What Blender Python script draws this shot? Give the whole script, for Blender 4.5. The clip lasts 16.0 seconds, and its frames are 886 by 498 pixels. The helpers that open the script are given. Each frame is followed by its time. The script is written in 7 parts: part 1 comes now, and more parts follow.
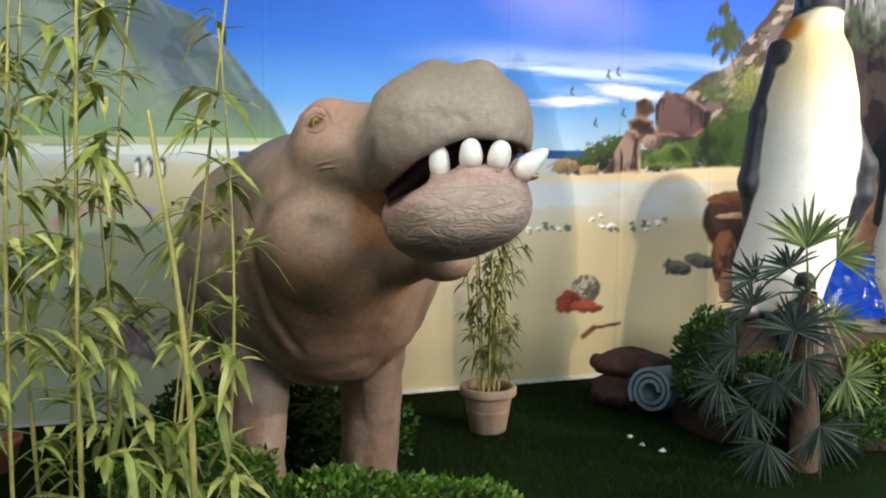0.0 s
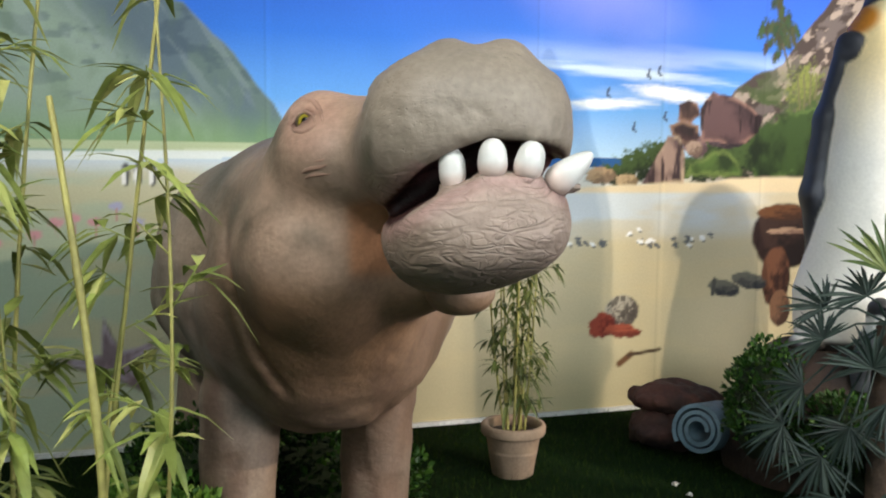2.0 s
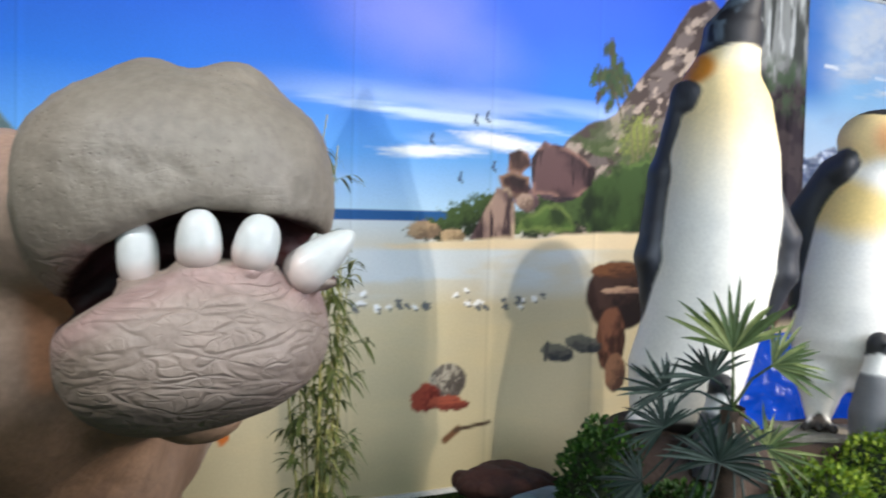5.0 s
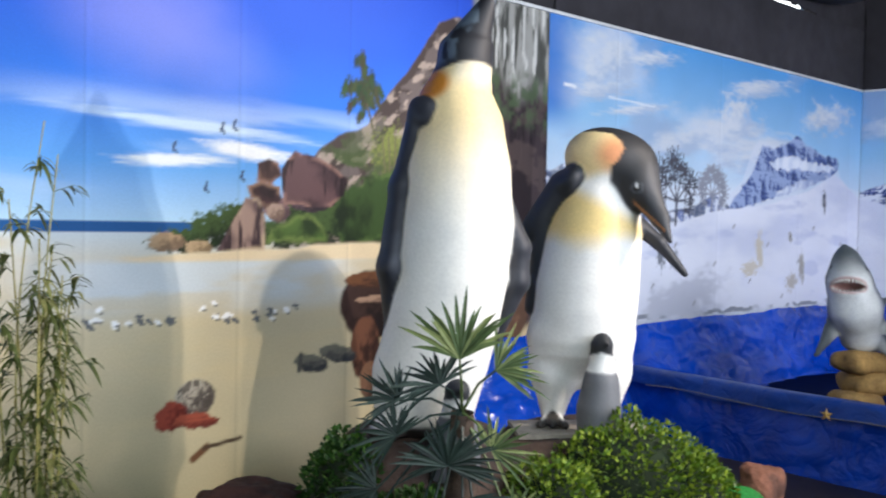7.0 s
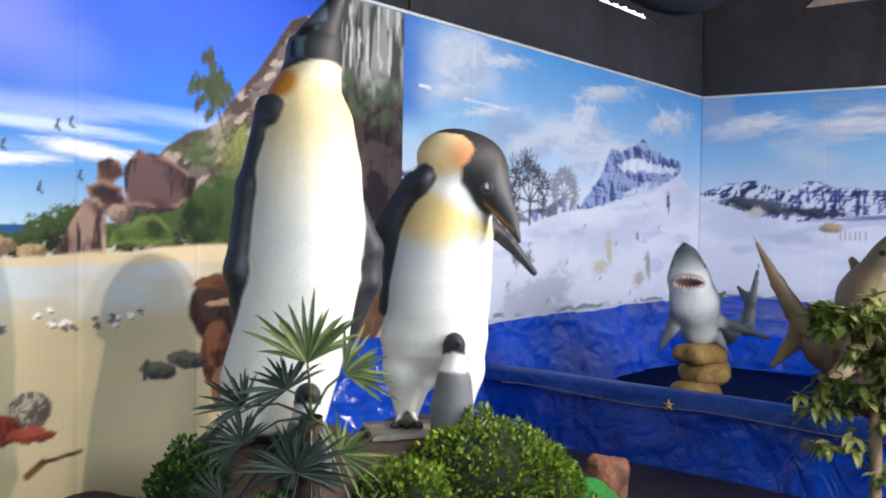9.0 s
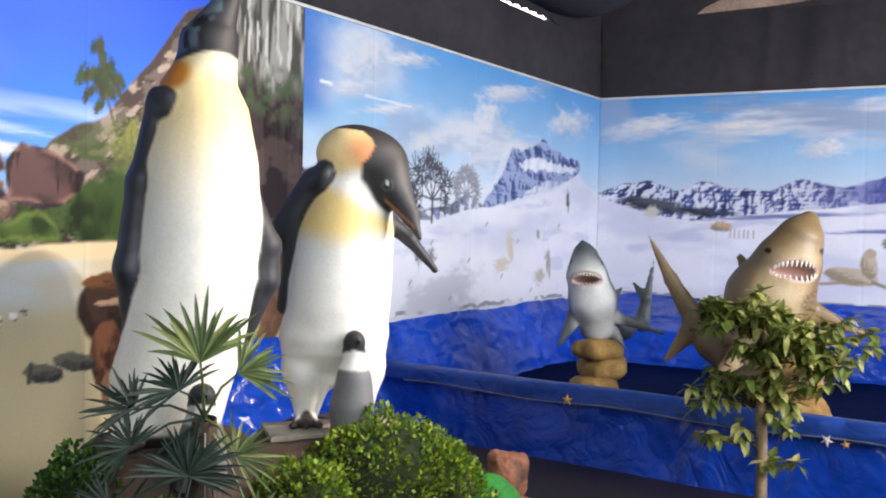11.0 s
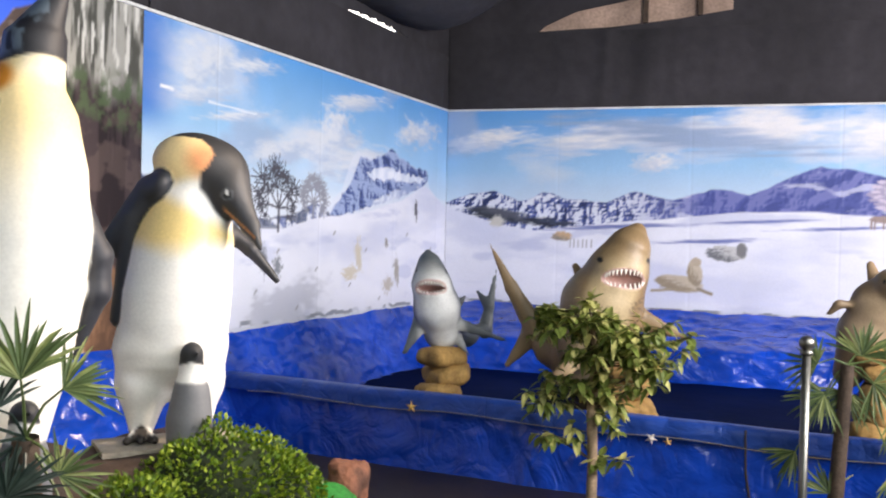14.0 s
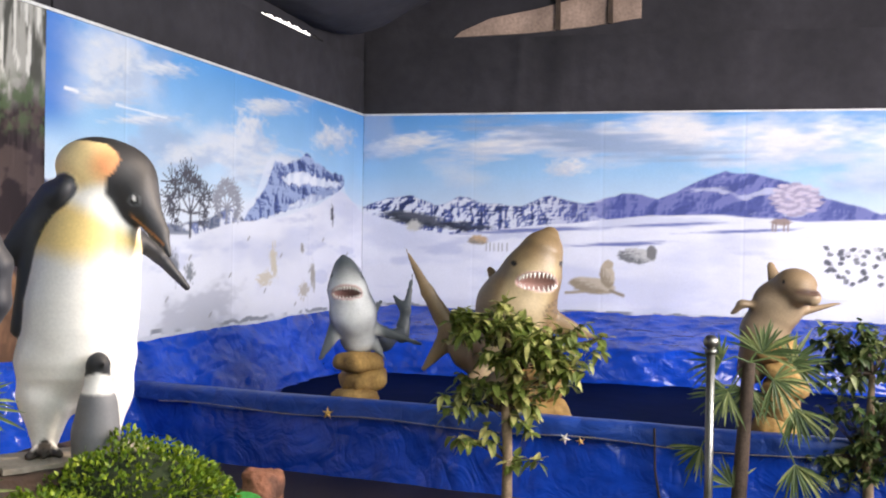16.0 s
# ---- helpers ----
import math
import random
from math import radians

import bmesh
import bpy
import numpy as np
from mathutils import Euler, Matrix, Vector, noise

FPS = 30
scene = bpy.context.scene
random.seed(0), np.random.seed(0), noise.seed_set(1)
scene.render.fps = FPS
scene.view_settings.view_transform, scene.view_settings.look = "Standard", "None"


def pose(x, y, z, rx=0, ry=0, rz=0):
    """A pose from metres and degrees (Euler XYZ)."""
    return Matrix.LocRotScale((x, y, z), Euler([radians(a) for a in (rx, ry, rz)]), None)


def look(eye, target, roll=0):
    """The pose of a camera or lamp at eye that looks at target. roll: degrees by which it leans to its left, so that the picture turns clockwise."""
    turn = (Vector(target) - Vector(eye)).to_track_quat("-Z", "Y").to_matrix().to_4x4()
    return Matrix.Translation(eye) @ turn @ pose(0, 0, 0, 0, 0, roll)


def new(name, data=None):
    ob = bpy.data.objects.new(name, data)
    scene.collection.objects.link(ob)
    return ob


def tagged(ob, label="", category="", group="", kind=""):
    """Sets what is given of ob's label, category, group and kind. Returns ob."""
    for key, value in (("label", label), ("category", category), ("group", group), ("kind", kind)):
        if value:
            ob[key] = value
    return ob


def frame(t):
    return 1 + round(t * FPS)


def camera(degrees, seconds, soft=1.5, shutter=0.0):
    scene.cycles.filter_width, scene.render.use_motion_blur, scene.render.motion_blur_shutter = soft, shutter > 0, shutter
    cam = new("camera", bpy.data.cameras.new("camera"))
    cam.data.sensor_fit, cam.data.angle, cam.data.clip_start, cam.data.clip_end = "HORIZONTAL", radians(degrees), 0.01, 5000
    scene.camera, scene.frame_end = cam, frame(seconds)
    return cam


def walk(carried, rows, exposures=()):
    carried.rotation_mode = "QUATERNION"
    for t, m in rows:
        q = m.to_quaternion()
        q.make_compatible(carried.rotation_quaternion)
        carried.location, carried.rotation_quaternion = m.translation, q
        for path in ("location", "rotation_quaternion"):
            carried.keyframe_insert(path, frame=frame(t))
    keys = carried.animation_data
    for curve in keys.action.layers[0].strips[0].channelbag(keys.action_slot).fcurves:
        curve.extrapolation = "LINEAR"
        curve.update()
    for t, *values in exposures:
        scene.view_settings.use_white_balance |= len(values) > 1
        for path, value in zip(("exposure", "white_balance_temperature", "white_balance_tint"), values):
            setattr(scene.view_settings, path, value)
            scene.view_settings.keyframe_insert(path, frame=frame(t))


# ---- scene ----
cam = camera(53.1, 16.0, soft=2.0, shutter=0.5)
# seconds, eye x y z, yaw, pitch, roll
ROWS = [
    (0, -0.297, -0.247, 1.498, -19.43, -5.83, 0.31),
    (0.5, -0.251, -0.129, 1.489, -19.28, -5.79, 0.56),
    (1, -0.193, -0.005, 1.486, -18.8, -5.77, 0.55),
    (1.5, -0.131, 0.125, 1.49, -18.15, -5.61, 0.64),
    (2, -0.088, 0.264, 1.492, -17.74, -5.28, 0.53),
    (2.5, -0.047, 0.401, 1.502, -17.27, -5.02, 0.32),
    (3, 0.015, 0.513, 1.491, -16.15, -4.21, -0.04),
    (3.5, 0.115, 0.582, 1.502, -15.61, -3.67, 0.16),
    (4, 0.244, 0.675, 1.528, -18.38, -3.11, 0.4),
    (4.5, 0.283, 0.755, 1.535, -23.37, -2.49, 0.48),
    (5, 0.315, 0.783, 1.56, -27.63, -2.5, 1.39),
    (7.5, 0.495, 0.667, 1.59, -44.26, -1.65, 0.93),
    (8, 0.509, 0.662, 1.591, -46.68, -1.56, 0.93),
    (8.5, 0.521, 0.654, 1.594, -48.6, -1.59, 0.96),
    (9, 0.53, 0.657, 1.593, -50.19, -1.63, 0.99),
    (11.5, 0.563, 0.65, 1.583, -57.86, -1.5, 1.15),
    (12, 0.561, 0.629, 1.585, -59.39, -1.37, 1.16),
    (12.5, 0.562, 0.616, 1.585, -60.99, -1.21, 1.2),
    (13, 0.553, 0.606, 1.589, -62.62, -1.1, 1.32),
    (13.5, 0.546, 0.586, 1.598, -64.14, -1.02, 1.38),
    (14, 0.544, 0.568, 1.602, -65.69, -0.92, 1.4),
    (14.5, 0.54, 0.561, 1.604, -67.33, -0.8, 1.36),
    (15, 0.541, 0.556, 1.602, -68.92, -0.67, 1.25),
    (15.5, 0.539, 0.545, 1.607, -70.1, -0.61, 1.14),
    (16, 0.54, 0.538, 1.608, -70.9, -0.56, 1.0),
]
# seconds, stops, kelvin, tint
EXPOSURES = [(0, -0.18, 6350, 12), (2, -0.18, 6250, 12), (4, -0.26, 5950, 12), (5.2, -0.33, 5750, 13), (7.5, -0.43, 5700, 15), (9.2, -0.3, 5950, 16), (11.5, -0.15, 6350, 17), (16, -0.07, 6500, 18)]
walk(cam, [(t, pose(x, y, z, 90 + pitch, 0, yaw) @ pose(0, 0, 0, 0, 0, roll)) for t, x, y, z, yaw, pitch, roll in ROWS], EXPOSURES)

# ---- world and lights ----
world = bpy.data.worlds.new("world")
scene.world = world
world.use_nodes = True
wn = world.node_tree.nodes
sky = wn.new("ShaderNodeTexSky")
sky.sky_type, sky.sun_disc, sky.sun_elevation, sky.sun_rotation = "NISHITA", False, radians(50), radians(110)
world.node_tree.links.new(sky.outputs[0], wn["Background"].inputs[0])
wn["Background"].inputs[1].default_value = 0.035


def lamp(name, kind, m, power, colour, **more):
    data = bpy.data.lights.new(name, kind)
    data.energy, data.color = power, colour
    for key, value in more.items():
        if key == "size":
            data.size = value
        if key == "size_y":
            data.shape, data.size_y = "RECTANGLE", value
        if key == "radius":
            data.shadow_soft_size = value
        if key == "angle":
            data.spot_size = radians(value)
            data.spot_blend = more.get("blend", 0.65)
    ob = new(name, data)
    ob.matrix_basis = m
    return ob


# floodlights under the roof: two over the pool's front, one over the visitors' path
lamp("flood_light", "SPOT", look((5.85, 0.15, 3.65), (2.1, 4.7, 1.0)), 930, (1.0, 0.84, 0.62), radius=0.03, angle=62, blend=0.6)
lamp("flood_light", "SPOT", look((6.08, 0.10, 3.67), (2.2, 4.7, 1.0)), 470, (1.0, 0.84, 0.62), radius=0.03, angle=62, blend=0.6)
lamp("flood_light", "SPOT", look((-1.3, 0.5, 3.5), (0.55, 2.75, 1.25)), 330, (1.0, 0.93, 0.84), radius=0.08, angle=64, blend=0.9)
# three unseen area lamps, added as fill from above, behind and beside the pool
lamp("overhead_fill", "AREA", look((1.6, -0.7, 4.1), (2.2, 3.9, 1.0)), 135, (0.86, 1.0, 0.95), size=5.4, size_y=1.0)
lamp("rear_left_fill", "AREA", look((-2.2, -3.2, 2.5), (0.9, 3.6, 1.2)), 80, (0.82, 1.0, 0.96), size=3.6, size_y=1.8)
lamp("pool_side_fill", "AREA", look((5.6, -3.3, 2.9), (8.6, 3.6, 1.2)), 690, (1.0, 0.98, 0.96), size=5.0, size_y=1.6)

# ---- tools ----
def lin(r, g, b):
    """Linear colour from 0-255 display values."""
    return tuple(((c / 255 + 0.055) / 1.055) ** 2.4 if c > 10 else c / 255 / 12.92 for c in (r, g, b))


def _hash(i, j, k, seed):
    n = (i.astype(np.int64) * 374761393 + j.astype(np.int64) * 668265263 + k.astype(np.int64) * 2147483647 + seed * 1274126177) & 0xFFFFFFFF
    n = ((n ^ (n >> 13)) * 1274126177) & 0xFFFFFFFF
    n = ((n ^ (n >> 16)) * 2246822519) & 0xFFFFFFFF
    return ((n ^ (n >> 15)) & 0xFFFFFF) / float(0xFFFFFF)


def vnoise(p, seed=0):
    """Smooth value noise, 0 to 1, of points p (N, 3)."""
    f = np.floor(p)
    i, j, k = f[:, 0], f[:, 1], f[:, 2]
    u = p - f
    u = u * u * (3 - 2 * u)
    out = 0
    for a in (0, 1):
        for b in (0, 1):
            for c in (0, 1):
                w = (u[:, 0] if a else 1 - u[:, 0]) * (u[:, 1] if b else 1 - u[:, 1]) * (u[:, 2] if c else 1 - u[:, 2])
                out = out + w * _hash(i + a, j + b, k + c, seed)
    return out


def fbm(p, octaves=4, seed=0):
    out, amp, total = 0, 1.0, 0.0
    for o in range(octaves):
        out = out + amp * vnoise(p * 2.03**o + 17.3 * o, seed + o)
        total += amp
        amp *= 0.5
    return out / total


def smooth(a, b, x):
    t = np.clip((x - a) / (b - a), 0, 1)
    return t * t * (3 - 2 * t)


# signed distances
def ell(p, c, r, m=None):
    q = p - np.array(c)
    if m is not None:
        q = q @ m
    r = np.array(r)
    k0 = np.linalg.norm(q / r, axis=1)
    k1 = np.linalg.norm(q / (r * r), axis=1) + 1e-9
    return k0 * (k0 - 1) / k1


def boxy(p, c, r, power, m=None):
    """An ellipsoid with fuller corners."""
    q = p - np.array(c)
    if m is not None:
        q = q @ m
    k = (np.abs(q / np.array(r)) ** power).sum(1) ** (1 / power)
    return (k - 1) * min(r)


def cone(p, a, b, ra, rb, flat=(1, 1, 1), m=None):
    """A tapered capsule."""
    a, b = np.array(a, float), np.array(b, float)
    q, d = p - a, b - a
    h = np.clip(q @ d / (d @ d), 0, 1)
    off = q - h[:, None] * d
    if m is not None:
        off = off @ m
    off = off * np.array(flat)
    return np.linalg.norm(off, axis=1) - (ra + (rb - ra) * h)


def smin(a, b, k):
    h = np.clip(0.5 + 0.5 * (b - a) / k, 0, 1)
    return b + (a - b) * h - k * h * (1 - h)


def smax(a, b, k):
    return -smin(-a, -b, k)


def turn(rx=0, ry=0, rz=0):
    return np.array(Euler([radians(a) for a in (rx, ry, rz)]).to_matrix())


def surface(f, lo, hi, step):
    """Vertices and quads of the surface f = 0 (naive surface nets)."""
    ax = [np.arange(lo[n], hi[n] + step, step) for n in range(3)]
    nx, ny, nz = (len(a) for a in ax)
    val = np.empty((nx, ny, nz))
    yy, zz = np.meshgrid(ax[1], ax[2], indexing="ij")
    slab = max(1, 200000 // (ny * nz))
    for s in range(0, nx, slab):
        xs = ax[0][s:s + slab]
        p = np.empty((len(xs), ny, nz, 3))
        p[..., 0], p[..., 1], p[..., 2] = xs[:, None, None], yy, zz
        val[s:s + slab] = f(p.reshape(-1, 3)).reshape(len(xs), ny, nz)
    neg = val < 0
    corner = [(a, b, c) for a in (0, 1) for b in (0, 1) for c in (0, 1)]
    cut = lambda v, a, b, c: v[a:nx - 1 + a, b:ny - 1 + b, c:nz - 1 + c]
    count = sum(cut(neg, *c).astype(np.int8) for c in corner)
    cells = np.argwhere((count > 0) & (count < 8))
    index = -np.ones((nx - 1, ny - 1, nz - 1), np.int64)
    index[tuple(cells.T)] = np.arange(len(cells))
    total, hits = np.zeros((len(cells), 3)), np.zeros(len(cells))
    for c in corner:
        for axis in range(3):
            if c[axis]:
                continue
            d = list(c)
            d[axis] = 1
            va = val[tuple((cells + c).T)]
            vb = val[tuple((cells + d).T)]
            ok = (va < 0) != (vb < 0)
            t = np.where(ok, va / np.where(ok, va - vb, 1), 0)
            pt = np.array(c, float)[None] + np.zeros((len(cells), 3))
            pt[:, axis] += t
            total += np.where(ok[:, None], pt, 0)
            hits += ok
    verts = (cells + total / hits[:, None]) * step + np.array(lo)
    quads = []
    for axis in range(3):
        b, c = (axis + 1) % 3, (axis + 2) % 3
        sl0, sl1 = [slice(None)] * 3, [slice(None)] * 3
        sl0[axis], sl1[axis] = slice(0, -1), slice(1, None)
        change = neg[tuple(sl0)] != neg[tuple(sl1)]
        e = np.argwhere(change)
        e = e[(e[:, b] > 0) & (e[:, c] > 0) & (e[:, b] < val.shape[b] - 1) & (e[:, c] < val.shape[c] - 1)]
        inside = neg[tuple(e.T)]
        ring = []
        for db, dc in ((1, 1), (0, 1), (0, 0), (1, 0)):
            q = e.copy()
            q[:, b] -= db
            q[:, c] -= dc
            ring.append(index[tuple(q.T)])
        quad = np.stack(ring, 1)
        quad[~inside] = quad[~inside][:, ::-1]
        quads.append(quad)
    return verts, np.concatenate(quads)


def raw_mesh(name, verts, faces, smoothed=True, colours=None):
    me = bpy.data.meshes.new(name)
    verts, faces = np.asarray(verts, np.float32), np.asarray(faces, np.int32)
    n = faces.shape[1]
    me.vertices.add(len(verts))
    me.vertices.foreach_set("co", verts.ravel())
    me.loops.add(faces.size)
    me.loops.foreach_set("vertex_index", faces.ravel())
    me.polygons.add(len(faces))
    me.polygons.foreach_set("loop_start", np.arange(0, faces.size, n, dtype=np.int32))
    me.update(calc_edges=True)
    me.validate()
    me.polygons.foreach_set("use_smooth", np.full(len(me.polygons), smoothed))
    if colours is not None:
        att = me.color_attributes.new("tint", "FLOAT_COLOR", "POINT")
        rgba = np.ones((len(verts), 4), np.float32)
        rgba[:, :3] = colours
        att.data.foreach_set("color", rgba.ravel())
    return me


def bm_mesh(name, bm, material=None, smoothed=False):
    me = bpy.data.meshes.new(name)
    bm.to_mesh(me)
    bm.free()
    if smoothed:
        me.polygons.foreach_set("use_smooth", np.full(len(me.polygons), True))
    if material:
        me.materials.append(material)
    return me


def part(name, bm, material, parent, label="", smoothed=False):
    ob = new(name, bm_mesh(name, bm, material, smoothed))
    ob.parent = parent
    if label:
        tagged(ob, label)
    return ob


def part_mesh(name, me, material, parent, label=""):
    if material and not me.materials:
        me.materials.append(material)
    ob = new(name, me)
    ob.parent = parent
    if label:
        tagged(ob, label)
    return ob


def thing(name, m, label, category, group="", kind=""):
    ob = new(name)
    ob.empty_display_size = 0.1
    ob.matrix_basis = m
    return tagged(ob, label, category, group, kind)


def box(bm, lo, hi, bevel=0.0):
    made = bmesh.ops.create_cube(bm, size=1)["verts"]
    lo, hi = Vector(lo), Vector(hi)
    for v in made:
        v.co = Vector((lo[n] + (hi[n] - lo[n]) * (v.co[n] + 0.5) for n in range(3)))
    if bevel:
        edges = list({e for v in made for e in v.link_edges})
        bmesh.ops.bevel(bm, geom=edges, offset=bevel, segments=2, affect="EDGES", profile=0.5)
    return bm


def tube(points, radii, sides=6):
    """Vertices and quads of a tapered tube along points, closed at both ends by its last rings."""
    pts = [Vector(p) for p in points]
    verts, faces = [], []
    for n, p in enumerate(pts):
        d = (pts[min(n + 1, len(pts) - 1)] - pts[max(n - 1, 0)]).normalized()
        a = d.orthogonal().normalized() if n == 0 else (a - d * a.dot(d)).normalized()
        b = d.cross(a)
        for s in range(sides):
            w = 2 * math.pi * s / sides
            verts.append(p + (a * math.cos(w) + b * math.sin(w)) * radii[n])
    for n in range(len(pts) - 1):
        for s in range(sides):
            t = (s + 1) % sides
            faces.append((n * sides + s, n * sides + t, (n + 1) * sides + t, (n + 1) * sides + s))
    return verts, faces


class Soup:
    """Gathers quads into one mesh."""

    def __init__(self):
        self.v, self.f = [], []

    def add(self, verts, faces):
        base = len(self.v)
        self.v.extend(tuple(v) for v in verts)
        self.f.extend(tuple(base + i for i in f) for f in faces)

    def mesh(self, name, material, smoothed=False):
        me = bpy.data.meshes.new(name)
        me.from_pydata(self.v, [], self.f)
        me.update()
        me.polygons.foreach_set("use_smooth", np.full(len(me.polygons), smoothed))
        me.materials.append(material)
        return me


def lathe(profile, sides=32):
    """Vertices and quads of a turned shape from (radius, z) pairs."""
    verts, faces = [], []
    for r, z in profile:
        for s in range(sides):
            w = 2 * math.pi * s / sides
            verts.append((r * math.cos(w), r * math.sin(w), z))
    for n in range(len(profile) - 1):
        for s in range(sides):
            t = (s + 1) % sides
            faces.append((n * sides + s, n * sides + t, (n + 1) * sides + t, (n + 1) * sides + s))
    return verts, faces


# ---- materials ----
def node_mat(name, rough=0.6, metal=0.0):
    m = bpy.data.materials.new(name)
    m.use_nodes = True
    b = m.node_tree.nodes["Principled BSDF"]
    b.inputs["Roughness"].default_value, b.inputs["Metallic"].default_value = rough, metal
    return m, m.node_tree.nodes, m.node_tree.links, b


def add_bump(nodes, links, b, coords, scales, strength, distance):
    """Relief from noise at several scales added together."""
    last = None
    for scale, amount, detail in scales:
        n = nodes.new("ShaderNodeTexNoise")
        n.inputs["Scale"].default_value, n.inputs["Detail"].default_value = scale, detail
        links.new(coords, n.inputs["Vector"])
        k = nodes.new("ShaderNodeMath")
        k.operation = "MULTIPLY_ADD"
        k.inputs[1].default_value = amount
        links.new(n.outputs[0], k.inputs[0])
        if last:
            links.new(last, k.inputs[2])
        else:
            k.inputs[2].default_value = 0
        last = k.outputs[0]
    bump = nodes.new("ShaderNodeBump")
    bump.inputs["Strength"].default_value, bump.inputs["Distance"].default_value = strength, distance
    links.new(last, bump.inputs["Height"])
    links.new(bump.outputs[0], b.inputs["Normal"])
    return bump


def grain(nodes, links, b, source, coords, scales, low, high):
    """Multiplies a colour by noise at several scales and feeds it to the base colour."""
    colour = source
    for scale, detail, lo, hi in scales:
        n = nodes.new("ShaderNodeTexNoise")
        n.inputs["Scale"].default_value, n.inputs["Detail"].default_value = scale, detail
        links.new(coords, n.inputs["Vector"])
        r = nodes.new("ShaderNodeMapRange")
        r.inputs["From Min"].default_value, r.inputs["From Max"].default_value = low, high
        r.inputs["To Min"].default_value, r.inputs["To Max"].default_value = lo, hi
        links.new(n.outputs[0], r.inputs["Value"])
        mix = nodes.new("ShaderNodeMix")
        mix.data_type, mix.blend_type = "RGBA", "MULTIPLY"
        mix.inputs[0].default_value = 1.0
        links.new(colour, mix.inputs[6])
        links.new(r.outputs[0], mix.inputs[7])
        colour = mix.outputs[2]
    links.new(colour, b.inputs["Base Color"])
    return colour


def plain(name, colour, rough=0.6, metal=0.0, scales=((3, 4, 0.8, 1.15), (40, 3, 0.88, 1.1)), bumps=((60, 1.0, 3),), strength=0.15, distance=0.004, spec=None):
    m, nodes, links, b = node_mat(name, rough, metal)
    c = nodes.new("ShaderNodeRGB")
    c.outputs[0].default_value = (*colour, 1)
    co = nodes.new("ShaderNodeTexCoord").outputs["Object"]
    grain(nodes, links, b, c.outputs[0], co, scales, 0.3, 0.7)
    if bumps:
        add_bump(nodes, links, b, co, bumps, strength, distance)
    if spec is not None:
        b.inputs["Specular IOR Level"].default_value = spec
    return m


def painted(name, rough=0.6, scales=((4, 4, 0.86, 1.1), (45, 3, 0.9, 1.08)), bumps=((30, 1.0, 4),), strength=0.2, distance=0.006, spec=None):
    """A painted or printed surface: its colours lie on the mesh."""
    m, nodes, links, b = node_mat(name, rough)
    a = nodes.new("ShaderNodeAttribute")
    a.attribute_name = "tint"
    co = nodes.new("ShaderNodeTexCoord").outputs["Object"]
    grain(nodes, links, b, a.outputs["Color"], co, scales, 0.3, 0.7)
    if bumps:
        add_bump(nodes, links, b, co, bumps, strength, distance)
    if spec is not None:
        b.inputs["Specular IOR Level"].default_value = spec
    return m


def foliage(name, colour, warm, rough=0.45, spec=0.4):
    """Leaves: each leaf its own shade, a little light through it."""
    m, nodes, links, b = node_mat(name, rough)
    b.inputs["Specular IOR Level"].default_value = spec
    g = nodes.new("ShaderNodeNewGeometry")
    ramp = nodes.new("ShaderNodeValToRGB")
    ramp.color_ramp.elements[0].color = (*[c * 0.55 for c in colour], 1)
    ramp.color_ramp.elements[1].color = (*warm, 1)
    e = ramp.color_ramp.elements.new(0.55)
    e.color = (*colour, 1)
    links.new(g.outputs["Random Per Island"], ramp.inputs[0])
    co = nodes.new("ShaderNodeTexCoord").outputs["Object"]
    c = grain(nodes, links, b, ramp.outputs[0], co, ((25, 2, 0.8, 1.2),), 0.3, 0.7)
    tr = nodes.new("ShaderNodeBsdfTranslucent")
    links.new(c, tr.inputs[0])
    mix = nodes.new("ShaderNodeMixShader")
    mix.inputs[0].default_value = 0.25
    links.new(b.outputs[0], mix.inputs[1])
    links.new(tr.outputs[0], mix.inputs[2])
    links.new(mix.outputs[0], nodes["Material Output"].inputs[0])
    return m


def glow(name, colour, strength):
    m, nodes, links, b = node_mat(name)
    e = nodes.new("ShaderNodeEmission")
    e.inputs[0].default_value, e.inputs[1].default_value = (*colour, 1), strength
    links.new(e.outputs[0], nodes["Material Output"].inputs[0])
    return m


MURAL = painted("printed_vinyl", 0.5, scales=((1.2, 3, 0.93, 1.05), (90, 2, 0.96, 1.04)), bumps=((1.6, 1.0, 2), (7, 0.25, 2)), strength=0.25, distance=0.02, spec=0.12)


